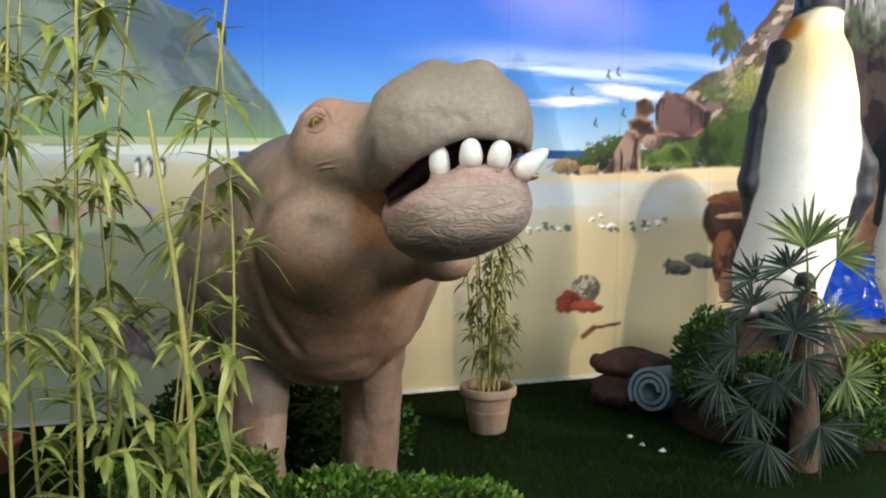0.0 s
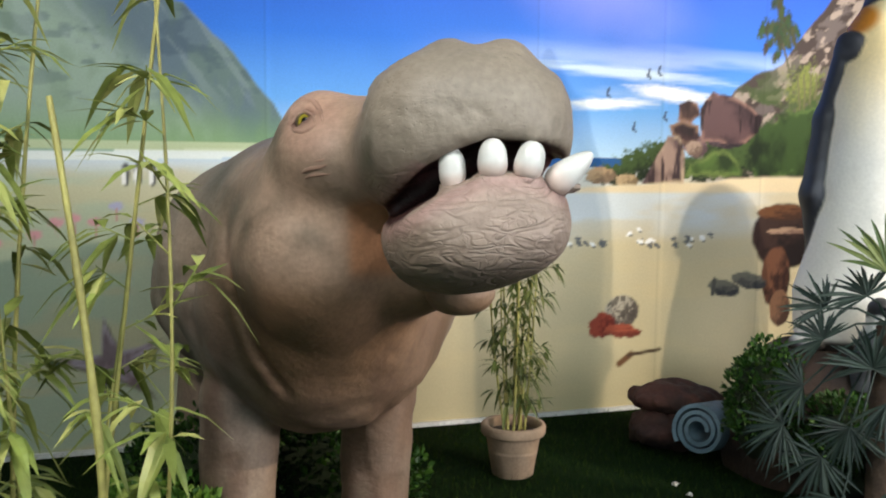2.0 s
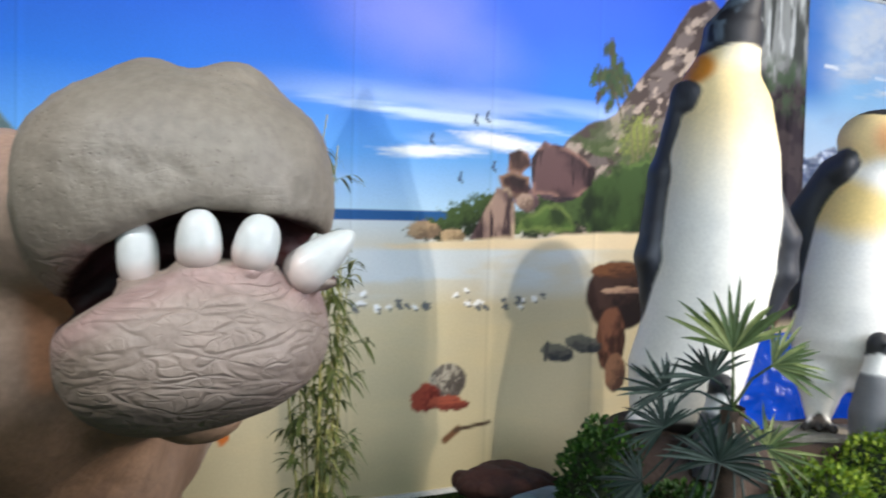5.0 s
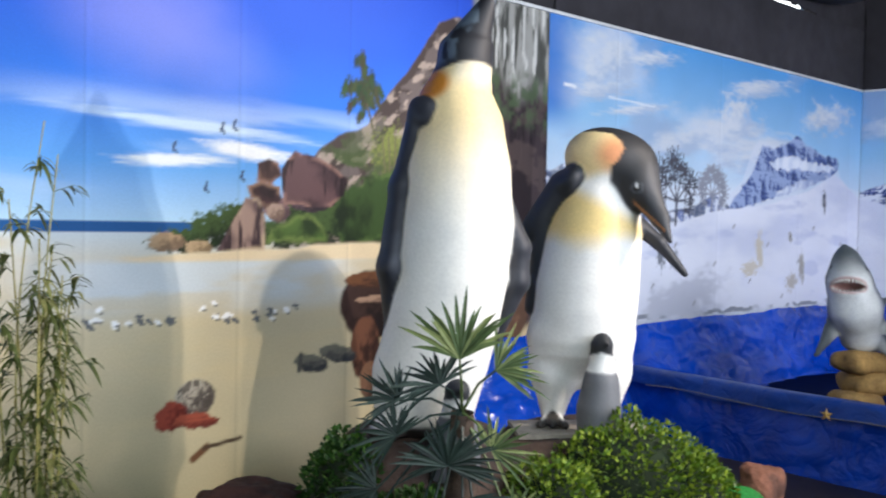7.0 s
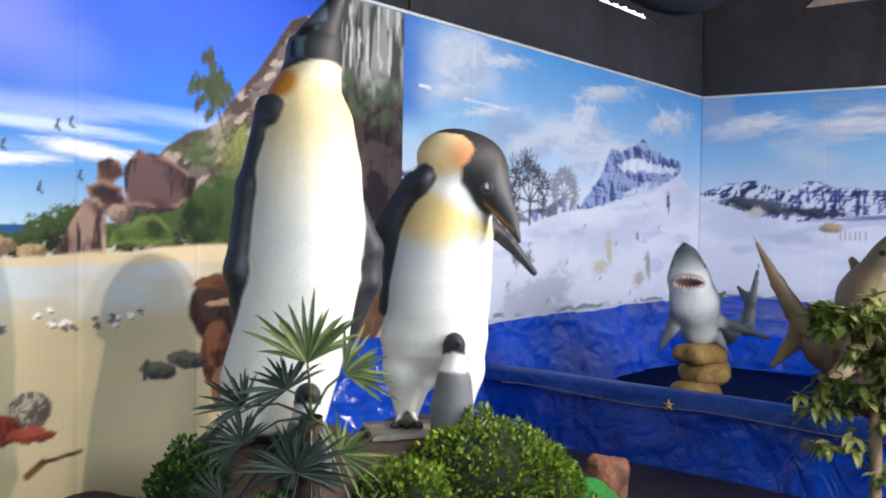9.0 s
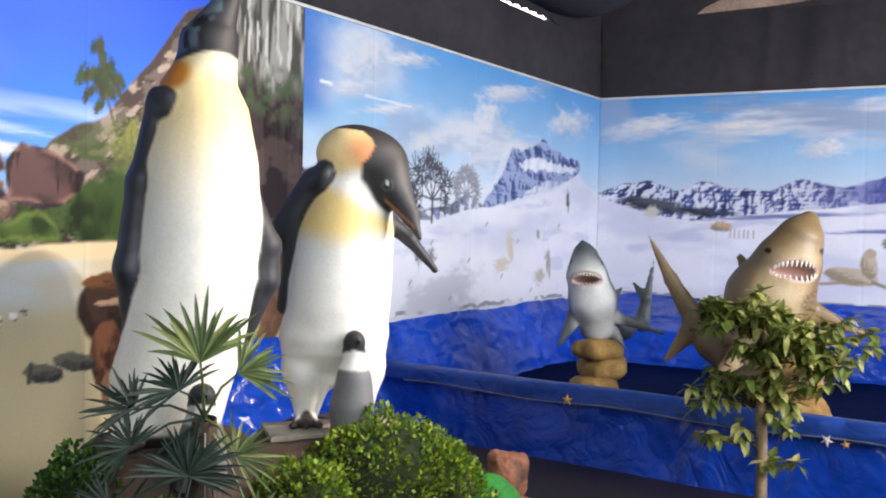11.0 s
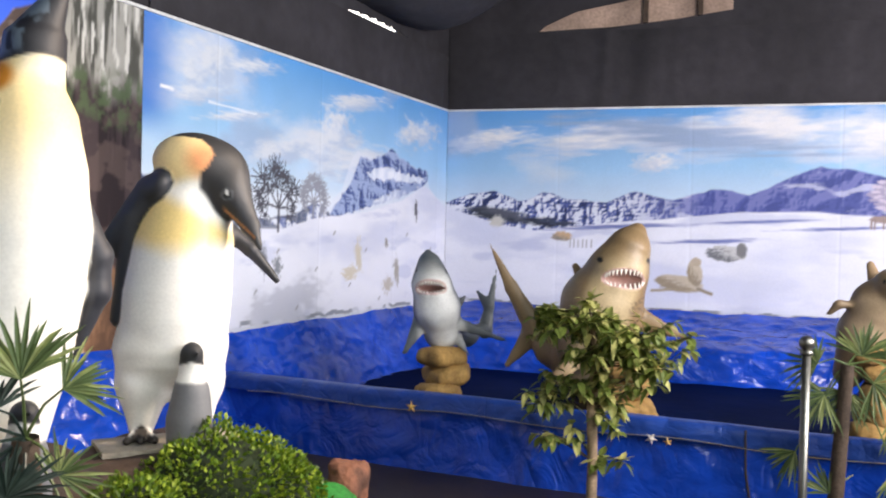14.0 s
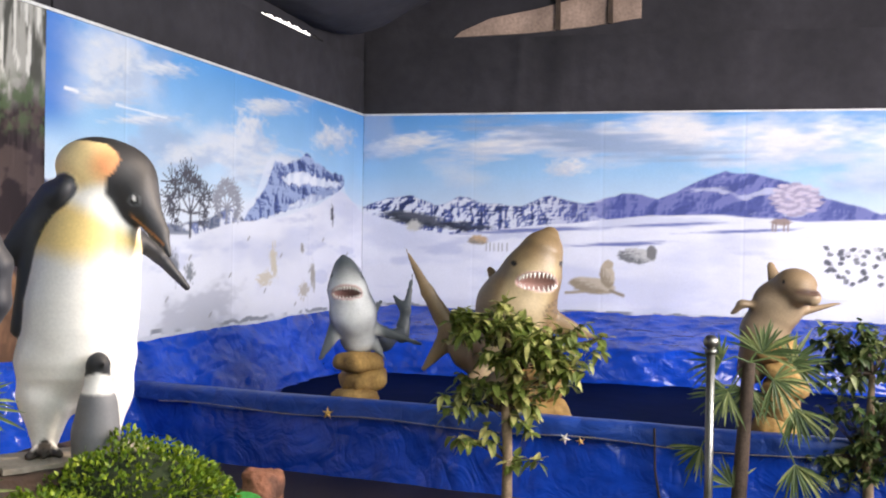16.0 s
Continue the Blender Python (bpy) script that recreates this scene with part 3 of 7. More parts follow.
# ---- murals ----
class Canvas:
    """A printed picture on a fine sheet; u along the wall, v up, in metres."""

    def __init__(self, u0, u1, v0, v1, step):
        self.nu, self.nv = int(round((u1 - u0) / step)) + 1, int(round((v1 - v0) / step)) + 1
        a, b = np.meshgrid(np.linspace(u0, u1, self.nu), np.linspace(v0, v1, self.nv), indexing="ij")
        self.u, self.v = a.ravel(), b.ravel()
        self.c = np.zeros((len(self.u), 3))

    def fuzz(self, su, sv, octaves=4, seed=0, pick=slice(None)):
        return fbm(np.stack([self.u[pick] * su, self.v[pick] * sv, np.full(len(self.u[pick]), seed * 3.7)], 1), octaves, seed)

    def ramp(self, stops):
        vs = [s[0] for s in stops]
        cs = np.array([lin(*s[1]) for s in stops])
        for n in range(3):
            self.c[:, n] = np.interp(self.v, vs, cs[:, n])

    def lay(self, mask, colour, pick=slice(None)):
        colour = np.array(lin(*colour)) if isinstance(colour, tuple) else colour
        m = np.clip(mask, 0, 1)[:, None]
        self.c[pick] = self.c[pick] * (1 - m) + colour * m

    def blob(self, u, v, ru, rv, colour, soft=0.15, rough=0.2, rot=0, seed=1, dark=None, scale=3.0):
        r = max(ru, rv) * 1.6
        pick = np.where((np.abs(self.u - u) < r) & (np.abs(self.v - v) < r))[0]
        if not len(pick):
            return
        a, b = self.u[pick] - u, self.v[pick] - v
        w = radians(rot)
        x, y = (a * math.cos(w) + b * math.sin(w)) / ru, (b * math.cos(w) - a * math.sin(w)) / rv
        d = np.sqrt(x * x + y * y) + rough * 2 * (self.fuzz(scale / ru, scale / rv, 3, seed, pick) - 0.5)
        m = 1 - smooth(1 - soft, 1 + soft, d)
        col = np.array(lin(*colour))
        if dark is not None:
            k = smooth(-0.5, 0.6, x * 0.6 - y * 0.7 + 1.6 * (self.fuzz(scale * 1.5 / ru, scale * 1.5 / rv, 3, seed + 7, pick) - 0.5))[:, None]
            col = col * (1 - k) + np.array(lin(*dark)) * k
        self.lay(m, col, pick)

    def poly(self, points, colour, dark=None, jag=0.02, soft=0.008, seed=1, lines=0.0, bright=None):
        """An uneven patch inside a ring of points, with upright cracks and a lit top edge."""
        pts = np.array(points, float)
        lo, hi = pts.min(0) - 0.1, pts.max(0) + 0.1
        pick = np.where((self.u > lo[0]) & (self.u < hi[0]) & (self.v > lo[1]) & (self.v < hi[1]))[0]
        if not len(pick):
            return
        x = self.u[pick] + jag * 2 * (self.fuzz(14, 14, 3, seed, pick) - 0.5)
        y = self.v[pick] + jag * 2 * (self.fuzz(14, 14, 3, seed + 5, pick) - 0.5)
        inside, near = np.zeros(len(pick), bool), np.full(len(pick), 9.0)
        for a, b in zip(pts, np.roll(pts, -1, 0)):
            cross = (a[1] > y) != (b[1] > y)
            inside ^= cross & (x < (b[0] - a[0]) * (y - a[1]) / np.where(b[1] == a[1], 1e-9, b[1] - a[1]) + a[0])
            d = b - a
            h = np.clip(((x - a[0]) * d[0] + (y - a[1]) * d[1]) / (d @ d + 1e-12), 0, 1)
            near = np.minimum(near, np.hypot(x - a[0] - h * d[0], y - a[1] - h * d[1]))
        col = np.array(lin(*colour))
        if dark is not None:
            k = smooth(0.35, 0.65, self.fuzz(7, 5, 4, seed + 2, pick) + 0.25 * (x - pts[:, 0].mean()) / (hi[0] - lo[0]))[:, None]
            col = col * (1 - k) + np.array(lin(*dark)) * k
            if lines:
                k = (lines * smooth(0.55, 0.63, self.fuzz(26, 3.5, 3, seed + 3, pick)))[:, None]
                col = col * (1 - k) + np.array(lin(*dark)) * 0.55 * k
            if bright is not None:
                k = (smooth(0.035, 0.0, near) * smooth(0.4, 0.6, self.fuzz(9, 9, 3, seed + 4, pick)))[:, None]
                col = col * (1 - k) + np.array(lin(*bright)) * k
        self.lay(np.where(inside, smooth(-soft, soft, near), 0.5 * smooth(soft, 0, near)), col, pick)

    def below(self, line, jag=0.03, scale=6, seed=2, soft=0.012):
        us, vs = [p[0] for p in line], [p[1] for p in line]
        if us[0] > us[-1]:
            us, vs = us[::-1], vs[::-1]
        edge = np.interp(self.u, us, vs) + jag * 2 * (fbm(np.stack([self.u * scale, 0 * self.u, 0 * self.u + seed], 1), 4, seed) - 0.5)
        return smooth(-soft, soft, edge - self.v)

    def facets(self, mask, su, sv, seed, lit, shade, rock=None):
        """Snow on ridged slopes: bright faces towards the light, blue ones away from it, bare rock between."""
        pick = np.where(mask > 0.01)[0]
        u, v = self.u[pick], self.v[pick]

        def ridge(du, dv):
            p = np.stack([(u + du) * su, (v + dv) * sv, np.full(len(u), seed * 1.3)], 1)
            warp = fbm(p * 0.7, 3, seed + 1)
            return sum(0.55**o * np.abs(2 * vnoise(p * 2.0**o + warp[:, None] * 2.4 + 9.1 * o, seed + o) - 1) for o in range(5))

        slope = ridge(0, 0) - ridge(0.018, 0.012)
        k = smooth(-0.035, 0.035, slope)[:, None]
        col = np.array(lin(*lit)) * k + np.array(lin(*shade)) * (1 - k)
        if rock is not None:
            k = (smooth(0.06, 0.13, -slope + 0.12 * (fbm(np.stack([u * 9, v * 11, 0 * u], 1), 3, seed + 8) - 0.5)))[:, None]
            col = col * (1 - k) + np.array(lin(*rock)) * k
        self.lay(mask[pick], col, pick)

    def stroke(self, a, b, width, colour, seed=1):
        a, b = np.array(a, float), np.array(b, float)
        pick = np.where((self.u > min(a[0], b[0]) - 3 * width) & (self.u < max(a[0], b[0]) + 3 * width) & (self.v > min(a[1], b[1]) - 3 * width) & (self.v < max(a[1], b[1]) + 3 * width))[0]
        if len(pick):
            q = np.stack([self.u[pick], self.v[pick]], 1) - a
            d = b - a
            h = np.clip(q @ d / (d @ d + 1e-9), 0, 1)
            m = 1 - smooth(0.5 * width, 1.3 * width, np.linalg.norm(q - h[:, None] * d, axis=1))
            self.lay(m, colour, pick)

    def sheet(self, name, place, seams=()):
        for at in seams:
            self.c *= (1 - 0.10 * smooth(0.010, 0.003, np.abs(self.u - at)) + 0.05 * smooth(0.02, 0.008, np.abs(self.u - at - 0.02)))[:, None]
        i = np.arange(self.nu * self.nv).reshape(self.nu, self.nv)
        quads = np.stack([i[:-1, :-1], i[1:, :-1], i[1:, 1:], i[:-1, 1:]], -1).reshape(-1, 4)
        me = raw_mesh(name, place(self.u, self.v), quads, True, self.c)
        me.materials.append(MURAL)
        return me


def beach():
    k = Canvas(WEST, 5.30, 0.0, TOP, 0.011)
    k.ramp([(0, (194, 181, 144)), (1.0, (200, 189, 156)), (1.32, (212, 203, 180)), (1.5, (205, 215, 220)), (1.56, (180, 212, 238)), (1.85, (104, 166, 236)), (2.2, (56, 120, 224)), (2.6, (50, 98, 214)), (3.11, (54, 86, 204))])
    # pale streaks of cloud
    f = k.fuzz(0.7, 6, 5, 3)
    k.lay(smooth(0.52, 0.74, f) * smooth(1.6, 1.8, k.v) * (1 - smooth(2.05, 2.3, k.v)) * smooth(1.1, 2.2, k.u) * 0.6, (214, 229, 245))
    # lilac patch: lamp glare on the vinyl, painted into the sky
    k.lay(0.4 * smooth(1.6, 0.0, np.hypot((k.u - 2.4) / 0.55, (k.v - 2.55 + 0.3 * (k.u - 2.4)) / 0.32) + 0.8 * (k.fuzz(2.0, 3, 5, 9) - 0.5)), (178, 176, 242))
    # further pale streaks of cloud
    k.blob(2.45, 1.875, 0.26, 0.03, (238, 243, 248), 0.5, 0.5, 2, 4)
    k.blob(2.89, 1.945, 0.24, 0.042, (242, 245, 250), 0.5, 0.5, -5, 5)
    k.blob(2.6, 2.06, 0.6, 0.03, (205, 224, 244), 0.6, 0.5, -3, 6)
    # wet sand, sea and surf
    k.lay(smooth(1.02, 1.2, k.v) * (1 - smooth(1.33, 1.38, k.v)) * smooth(1.4, 2.2, k.u) * (1 - smooth(3.1, 3.9, k.u)), (206, 214, 218))
    k.lay((k.v > 1.50) * (k.v < 1.555) * (k.u > 0.3) * (k.u < 2.6) * 1.0, (38, 88, 146))
    k.lay(smooth(1.6, -0.6, k.u) * (1 - smooth(1.4, 1.5, k.v)) * 0.9, (176, 190, 166))
    k.lay(0.5 * smooth(0.45, 0.65, k.fuzz(2.0, 8, 4, 12)) * (1 - smooth(1.45, 1.5, k.v)), (205, 190, 150))
    # green mountain
    ridge = k.below([(WEST, 2.75), (-2.2, 3.4), (-1.2, 3.2), (-0.6, 2.75), (-0.17, 2.38), (0.04, 2.31), (0.22, 2.13), (0.35, 1.98), (0.49, 1.82), (0.62, 1.56)], 0.03, 7, 4)
    land = ridge * smooth(1.545, 1.57, k.v) * smooth(0.66, 0.6, k.u)
    k.lay(land, (146, 166, 152))
    near = k.below([(WEST, 2.4), (-0.8, 2.5), (-0.4, 2.15), (-0.1, 1.9), (0.12, 1.76), (0.4, 1.56)], 0.08, 5, 6, 0.16)
    k.lay(land * (1 - near) * smooth(-1.0, -0.2, k.u) * 0.85, (84, 102, 122))
    k.lay(land * smooth(0.5, 0.66, k.fuzz(9, 5, 5, 14)) * 0.35, (112, 136, 110))
    k.lay(land * smooth(1.85, 1.56, k.v) * 0.6, (128, 166, 104))
    k.lay(land * smooth(0.52, 0.6, k.fuzz(5, 12, 5, 15)) * smooth(1.7, 2.0, k.v) * smooth(-1.2, -0.4, k.u) * 0.45, (64, 82, 100))
    k.lay(land * smooth(0.56, 0.66, fbm(np.stack([k.u * 14 + k.v * 10, k.v * 3 - k.u * 2, 0 * k.u], 1), 4, 16)) * smooth(1.7, 1.95, k.v) * 0.22, (166, 182, 184))
    k.lay((np.abs(k.v - 1.545 - 0.012 * np.sin(3 * k.u)) < 0.025) * (k.u < 0.9) * 0.9, (232, 238, 234))
    k.lay((np.abs(k.v - 1.585) < 0.02) * (k.u < 0.8) * 0.8, (196, 206, 168))
    # the bare hill and the cliff by the joint
    hill = k.below([(3.05, 1.6), (3.34, 1.97), (3.48, 2.08), (3.68, 2.17), (3.82, 2.32), (3.97, 2.51), (4.24, 2.85), (4.43, 2.92), (4.53, 2.86), (4.8, 3.2), (5.3, 3.3)], 0.04, 6, 8) * smooth(3.05, 3.1, k.u)
    land = hill * smooth(1.40, 1.45, k.v)
    k.lay(land, (104, 94, 92))
    slope = fbm(np.stack([k.u * 5 + k.v * 6, k.v * 12 - k.u * 9, 0 * k.u], 1), 5, 21)
    k.lay(land * smooth(0.46, 0.56, slope), (70, 60, 58))
    k.lay(land * smooth(0.58, 0.68, fbm(np.stack([k.u * 9 + k.v * 7, k.v * 16 - k.u * 12, 0 * k.u], 1), 5, 22)) * 0.8, (176, 160, 148))
    k.lay(land * smooth(0.5, 0.6, k.fuzz(5, 6, 5, 23)) * smooth(2.3, 1.9, k.v) * 0.85, (70, 88, 48))
    cliff = smooth(4.52, 4.62, k.u + 0.12 * (k.fuzz(3, 4, 4, 25) - 0.5))
    k.lay(cliff, (68, 58, 60))
    k.lay(cliff * smooth(0.45, 0.6, k.fuzz(16, 1.6, 4, 26)), (42, 35, 38))
    k.lay(cliff * smooth(0.52, 0.62, k.fuzz(7, 9, 4, 30)) * 0.45, (100, 86, 82))
    k.lay(cliff * smooth(2.4, 2.62, k.v + 0.4 * (k.fuzz(9, 4, 4, 27) - 0.5)), (168, 166, 158))
    k.lay(cliff * smooth(2.45, 2.65, k.v) * smooth(0.46, 0.56, k.fuzz(20, 2.6, 4, 28)), (84, 84, 78))
    k.lay(cliff * smooth(2.45, 2.65, k.v) * smooth(0.58, 0.64, k.fuzz(26, 3.2, 4, 35)), (214, 212, 204))
    k.lay(cliff * smooth(0.24, 0.1, np.abs(k.v - 2.46 - 0.25 * (k.fuzz(6, 5, 4, 29) - 0.5))) * smooth(0.36, 0.6, k.fuzz(18, 14, 4, 33)) * 0.85, (82, 98, 70))
    k.lay(cliff * smooth(0.9, 0.8, k.v), (196, 178, 140))
    # palm and shrubs
    for n in range(64):
        w = n * 2.39996
        k.blob(3.65 + 0.14 * math.cos(w) * (n % 5) / 4, 2.37 + 0.19 * math.sin(w) * (n % 7) / 6, 0.017, 0.04, (42 + 4 * (n % 8), 60 + 4 * (n % 6), 46), 0.5, 1.0, 24 * math.cos(w), n)
    k.stroke((3.68, 2.28), (3.78, 1.98), 0.009, (86, 84, 66))
    k.blob(3.88, 2.0, 0.13, 0.14, (120, 128, 66), 0.5, 1.1, 0, 31, (78, 88, 50), 6)
    for n in range(4):
        k.stroke((3.80 + 0.05 * n, 2.1), (3.83 + 0.035 * n, 1.86), 0.007, (104, 100, 72))
    for n, (u, v, ru, rv) in enumerate([(2.5, 1.46, 0.14, 0.06), (2.68, 1.52, 0.14, 0.09), (2.82, 1.58, 0.12, 0.08), (3.08, 1.5, 0.16, 0.08), (3.3, 1.55, 0.18, 0.12), (3.55, 1.6, 0.22, 0.16), (3.82, 1.66, 0.22, 0.2), (4.1, 1.7, 0.24, 0.24), (4.35, 1.6, 0.25, 0.22), (3.15, 1.62, 0.1, 0.07)]):
        k.blob(u, v, ru, rv, (66, 86, 46), 0.2, 0.8, 0, 40 + n, (32, 44, 30), 5)
    k.poly([(3.5, 1.44), (3.46, 1.62), (3.55, 1.78), (3.75, 1.86), (4.0, 1.88), (4.3, 1.82), (4.55, 1.7), (4.5, 1.45)], (58, 80, 42), (30, 42, 28), 0.05, 0.02, 37, 0.0, (92, 116, 60))
    k.poly([(3.02, 1.44), (3.02, 1.52), (3.12, 1.56), (3.2, 1.62), (3.32, 1.6), (3.42, 1.5), (3.4, 1.45)], (80, 104, 50), (42, 58, 32), 0.04, 0.02, 38, 0.0, (116, 136, 70))
    # boulders
    for n, (u, v, ru, rv, c, d) in enumerate([(3.3, 1.68, 0.14, 0.055, (86, 70, 76), (48, 40, 46)), (3.07, 1.63, 0.08, 0.065, (134, 108, 110), (84, 66, 70)), (2.42, 1.45, 0.1, 0.05, (178, 150, 116), (120, 100, 80)), (2.6, 1.42, 0.08, 0.04, (186, 160, 124), (130, 110, 84)), (3.0, 1.68, 0.08, 0.05, (150, 120, 106), (100, 78, 70)), (3.06, 1.62, 0.06, 0.05, (170, 146, 130), (110, 90, 80))]):
        k.blob(u, v, ru, rv, c, 0.08, 0.25, 0, 60 + n, d)
    k.poly([(3.11, 1.66), (3.09, 1.86), (3.18, 1.97), (3.33, 1.94), (3.43, 1.9), (3.55, 1.83), (3.52, 1.73), (3.43, 1.66)], (96, 72, 74), (50, 38, 44), 0.012, 0.006, 75, 0.9, (148, 114, 104))
    k.poly([(2.9, 1.7), (2.88, 1.76), (2.97, 1.79), (3.08, 1.76), (3.1, 1.68), (3.0, 1.66)], (84, 58, 58), (48, 36, 40), 0.012, 0.006, 76, 0.4, (150, 120, 100))
    k.poly([(2.94, 1.79), (2.94, 1.88), (3.0, 1.91), (3.07, 1.9), (3.09, 1.83), (3.03, 1.77)], (106, 78, 70), (62, 46, 46), 0.012, 0.006, 77, 0.5, (146, 112, 96))
    k.poly([(2.70, 1.40), (2.78, 1.54), (2.87, 1.69), (2.95, 1.7), (2.99, 1.61), (2.99, 1.40)], (164, 138, 126), (88, 70, 74), 0.010, 0.006, 78, 1.0, (204, 180, 150))
    k.lay(k.below([(2.2, 1.38), (2.6, 1.4), (2.95, 1.40), (3.5, 1.44), (3.9, 1.45), (4.5, 1.42), (4.7, 1.4)], 0.015, 6, 31) * smooth(2.1, 2.3, k.u) * smooth(1.34, 1.36, k.v) * (1 - cliff) * smooth(4.8, 4.4, k.u), (226, 208, 172))
    # dark rocks low down
    for n, (u, v, ru, rv, c, d) in enumerate([(3.76, 1.07, 0.25, 0.21, (62, 46, 42), (34, 27, 27)), (3.74, 1.22, 0.2, 0.05, (108, 72, 48), (70, 48, 38)), (3.78, 1.10, 0.16, 0.022, (168, 140, 118), (120, 96, 84)), (3.70, 0.8, 0.11, 0.2, (112, 76, 58), (52, 36, 32)), (3.74, 0.6, 0.08, 0.12, (120, 90, 70), (70, 52, 44)), (4.95, 1.05, 0.2, 0.34, (146, 112, 86), (92, 70, 56)), (4.5, 0.9, 0.3, 0.4, (140, 112, 90), (86, 66, 54))]):
        k.blob(u, v, ru, rv, c, 0.06, 0.07, 0, 80 + n, d)
    # shell, claw and driftwood shapes on the sand
    k.blob(2.59, 0.625, 0.115, 0.10, (176, 168, 152), 0.1, 0.1, 0, 90, (92, 84, 78), 7)
    k.lay(smooth(0.5, 0.56, k.fuzz(40, 40, 2, 91)) * (np.hypot((k.u - 2.59) / 0.105, (k.v - 0.632) / 0.09) < 1) * 0.8, (80, 74, 68))
    k.blob(2.46, 0.54, 0.095, 0.075, (152, 72, 56), 0.1, 0.3, 15, 92, (104, 46, 40))
    k.blob(2.6, 0.50, 0.14, 0.04, (158, 82, 62), 0.1, 0.4, -8, 93, (104, 50, 42))
    k.stroke((2.58, 0.30), (2.66, 0.355), 0.022, (110, 78, 54))
    k.stroke((2.64, 0.35), (2.86, 0.375), 0.012, (78, 64, 50))
    for u, v, r in [(3.31, 0.745, 0.10), (3.5, 0.785, 0.11)]:
        k.blob(u, v, r * 1.2, 0.052, (112, 110, 98), 0.1, 0.2, -12, 95, (58, 60, 62))
    k.stroke((3.23, 0.71), (3.24, 0.8), 0.016, (84, 84, 78))
    k.blob(1.28, 0.47, 0.07, 0.028, (206, 128, 56), 0.15, 0.4, -15, 101, (170, 92, 40))
    k.blob(1.36, 0.43, 0.03, 0.035, (196, 112, 48), 0.2, 0.4, 0, 102)
    rng = random.Random(3)
    for n in range(34):
        u, v = rng.uniform(2.0, 3.2), 1.04 + rng.uniform(-0.02, 0.035) + 0.05 * (rng.random() < 0.15)
        k.blob(u, v, 0.022, 0.011, rng.choice([(240, 240, 238), (250, 250, 250), (96, 100, 104)]), 0.3, 0.3, rng.uniform(-30, 30), n)
        k.blob(u + 0.012, v - 0.016, 0.014, 0.006, (112, 112, 108), 0.3, 0.3, 0, n)
    for u, v in [(2.72, 2.05), (2.79, 2.07), (2.63, 1.73), (2.84, 1.8), (2.45, 1.93)]:
        k.stroke((u, v), (u + 0.012, v + 0.035), 0.008, (64, 78, 110))
        k.stroke((u, v), (u + 0.02, v - 0.014), 0.007, (64, 78, 110))
    # star shape and small dabs by the far shore
    star_ring = []
    for a in range(10):
        w, r = radians(100 + 36 * a), (0.27 if a % 2 == 0 else 0.075)
        star_ring.append((-0.33 + r * math.cos(w), 0.47 + 0.92 * r * math.sin(w)))
    k.poly([(u + 0.012, v - 0.025) for u, v in star_ring], (112, 104, 92), None, 0.012, 0.012, 96)
    k.poly(star_ring, (150, 134, 142), (116, 96, 98), 0.012, 0.008, 97, 0.4, (176, 164, 176))
    for u in (-0.25, -0.19, -0.12):
        k.blob(u, 1.44, 0.02, 0.06, (60, 62, 68), 0.2, 0.1, 0, 98)
        k.blob(u - 0.008, 1.43, 0.012, 0.045, (236, 236, 232), 0.2, 0.1, 0, 99)
    for u, v in [(-0.68, 1.14), (-0.58, 1.2), (-0.4, 1.2), (-0.5, 1.22), (-0.86, 1.1), (-1.1, 1.15), (-1.3, 1.05), (-0.2, 1.2), (-0.3, 1.28)]:
        k.blob(u, v, 0.035, 0.022, (214, 160, 168) if u < -0.38 else (176, 176, 206), 0.3, 0.3, 0, 100)
        k.stroke((u, v - 0.01), (u + 0.004, v - 0.075), 0.005, (190, 150, 146))
    return k.sheet("beach_mural", lambda u, v: np.stack([u, WALL_Y - 0.004 - 0.004 * (fbm(np.stack([u * 1.2, v * 1.2, 0 * u], 1), 3, 77)), v], 1), (-2.6, -1.1, 0.45, 2.0, 2.83, 3.55, 4.4))


def bare_tree(k, u, v, height, colour, seed):
    rng = random.Random(seed)

    def limb(a, b, w, level):
        k.stroke(a, b, w, colour)
        if level:
            d = (b[0] - a[0], b[1] - a[1])
            for turn_by in (-78, -48, -16, 16, 48, 78):
                t = radians(turn_by + rng.uniform(-10, 10))
                s = rng.uniform(0.55, 0.95)
                e = (b[0] + s * (d[0] * math.cos(t) - d[1] * math.sin(t)), b[1] + s * (d[0] * math.sin(t) + d[1] * math.cos(t)))
                limb(b, e, max(w * 0.62, 0.0062), level - 1)

    limb((u, v), (u + 0.005, v + height * 0.32), 0.016, 3)


def snow_sky(k, seed):
    k.ramp([(0.0, (236, 239, 247)), (1.9, (226, 234, 244)), (2.0, (206, 224, 240)), (2.4, (160, 202, 236)), (3.11, (96, 162, 224))])
    f = k.fuzz(0.8, 1.7, 6, seed)
    k.lay(smooth(0.48, 0.70, f) * smooth(1.9, 2.1, k.v) * 0.8, (220, 226, 236))
    k.lay(smooth(0.58, 0.74, k.fuzz(1.2, 2.2, 6, seed + 3)) * smooth(2.0, 2.3, k.v) * 0.7, (164, 182, 210))


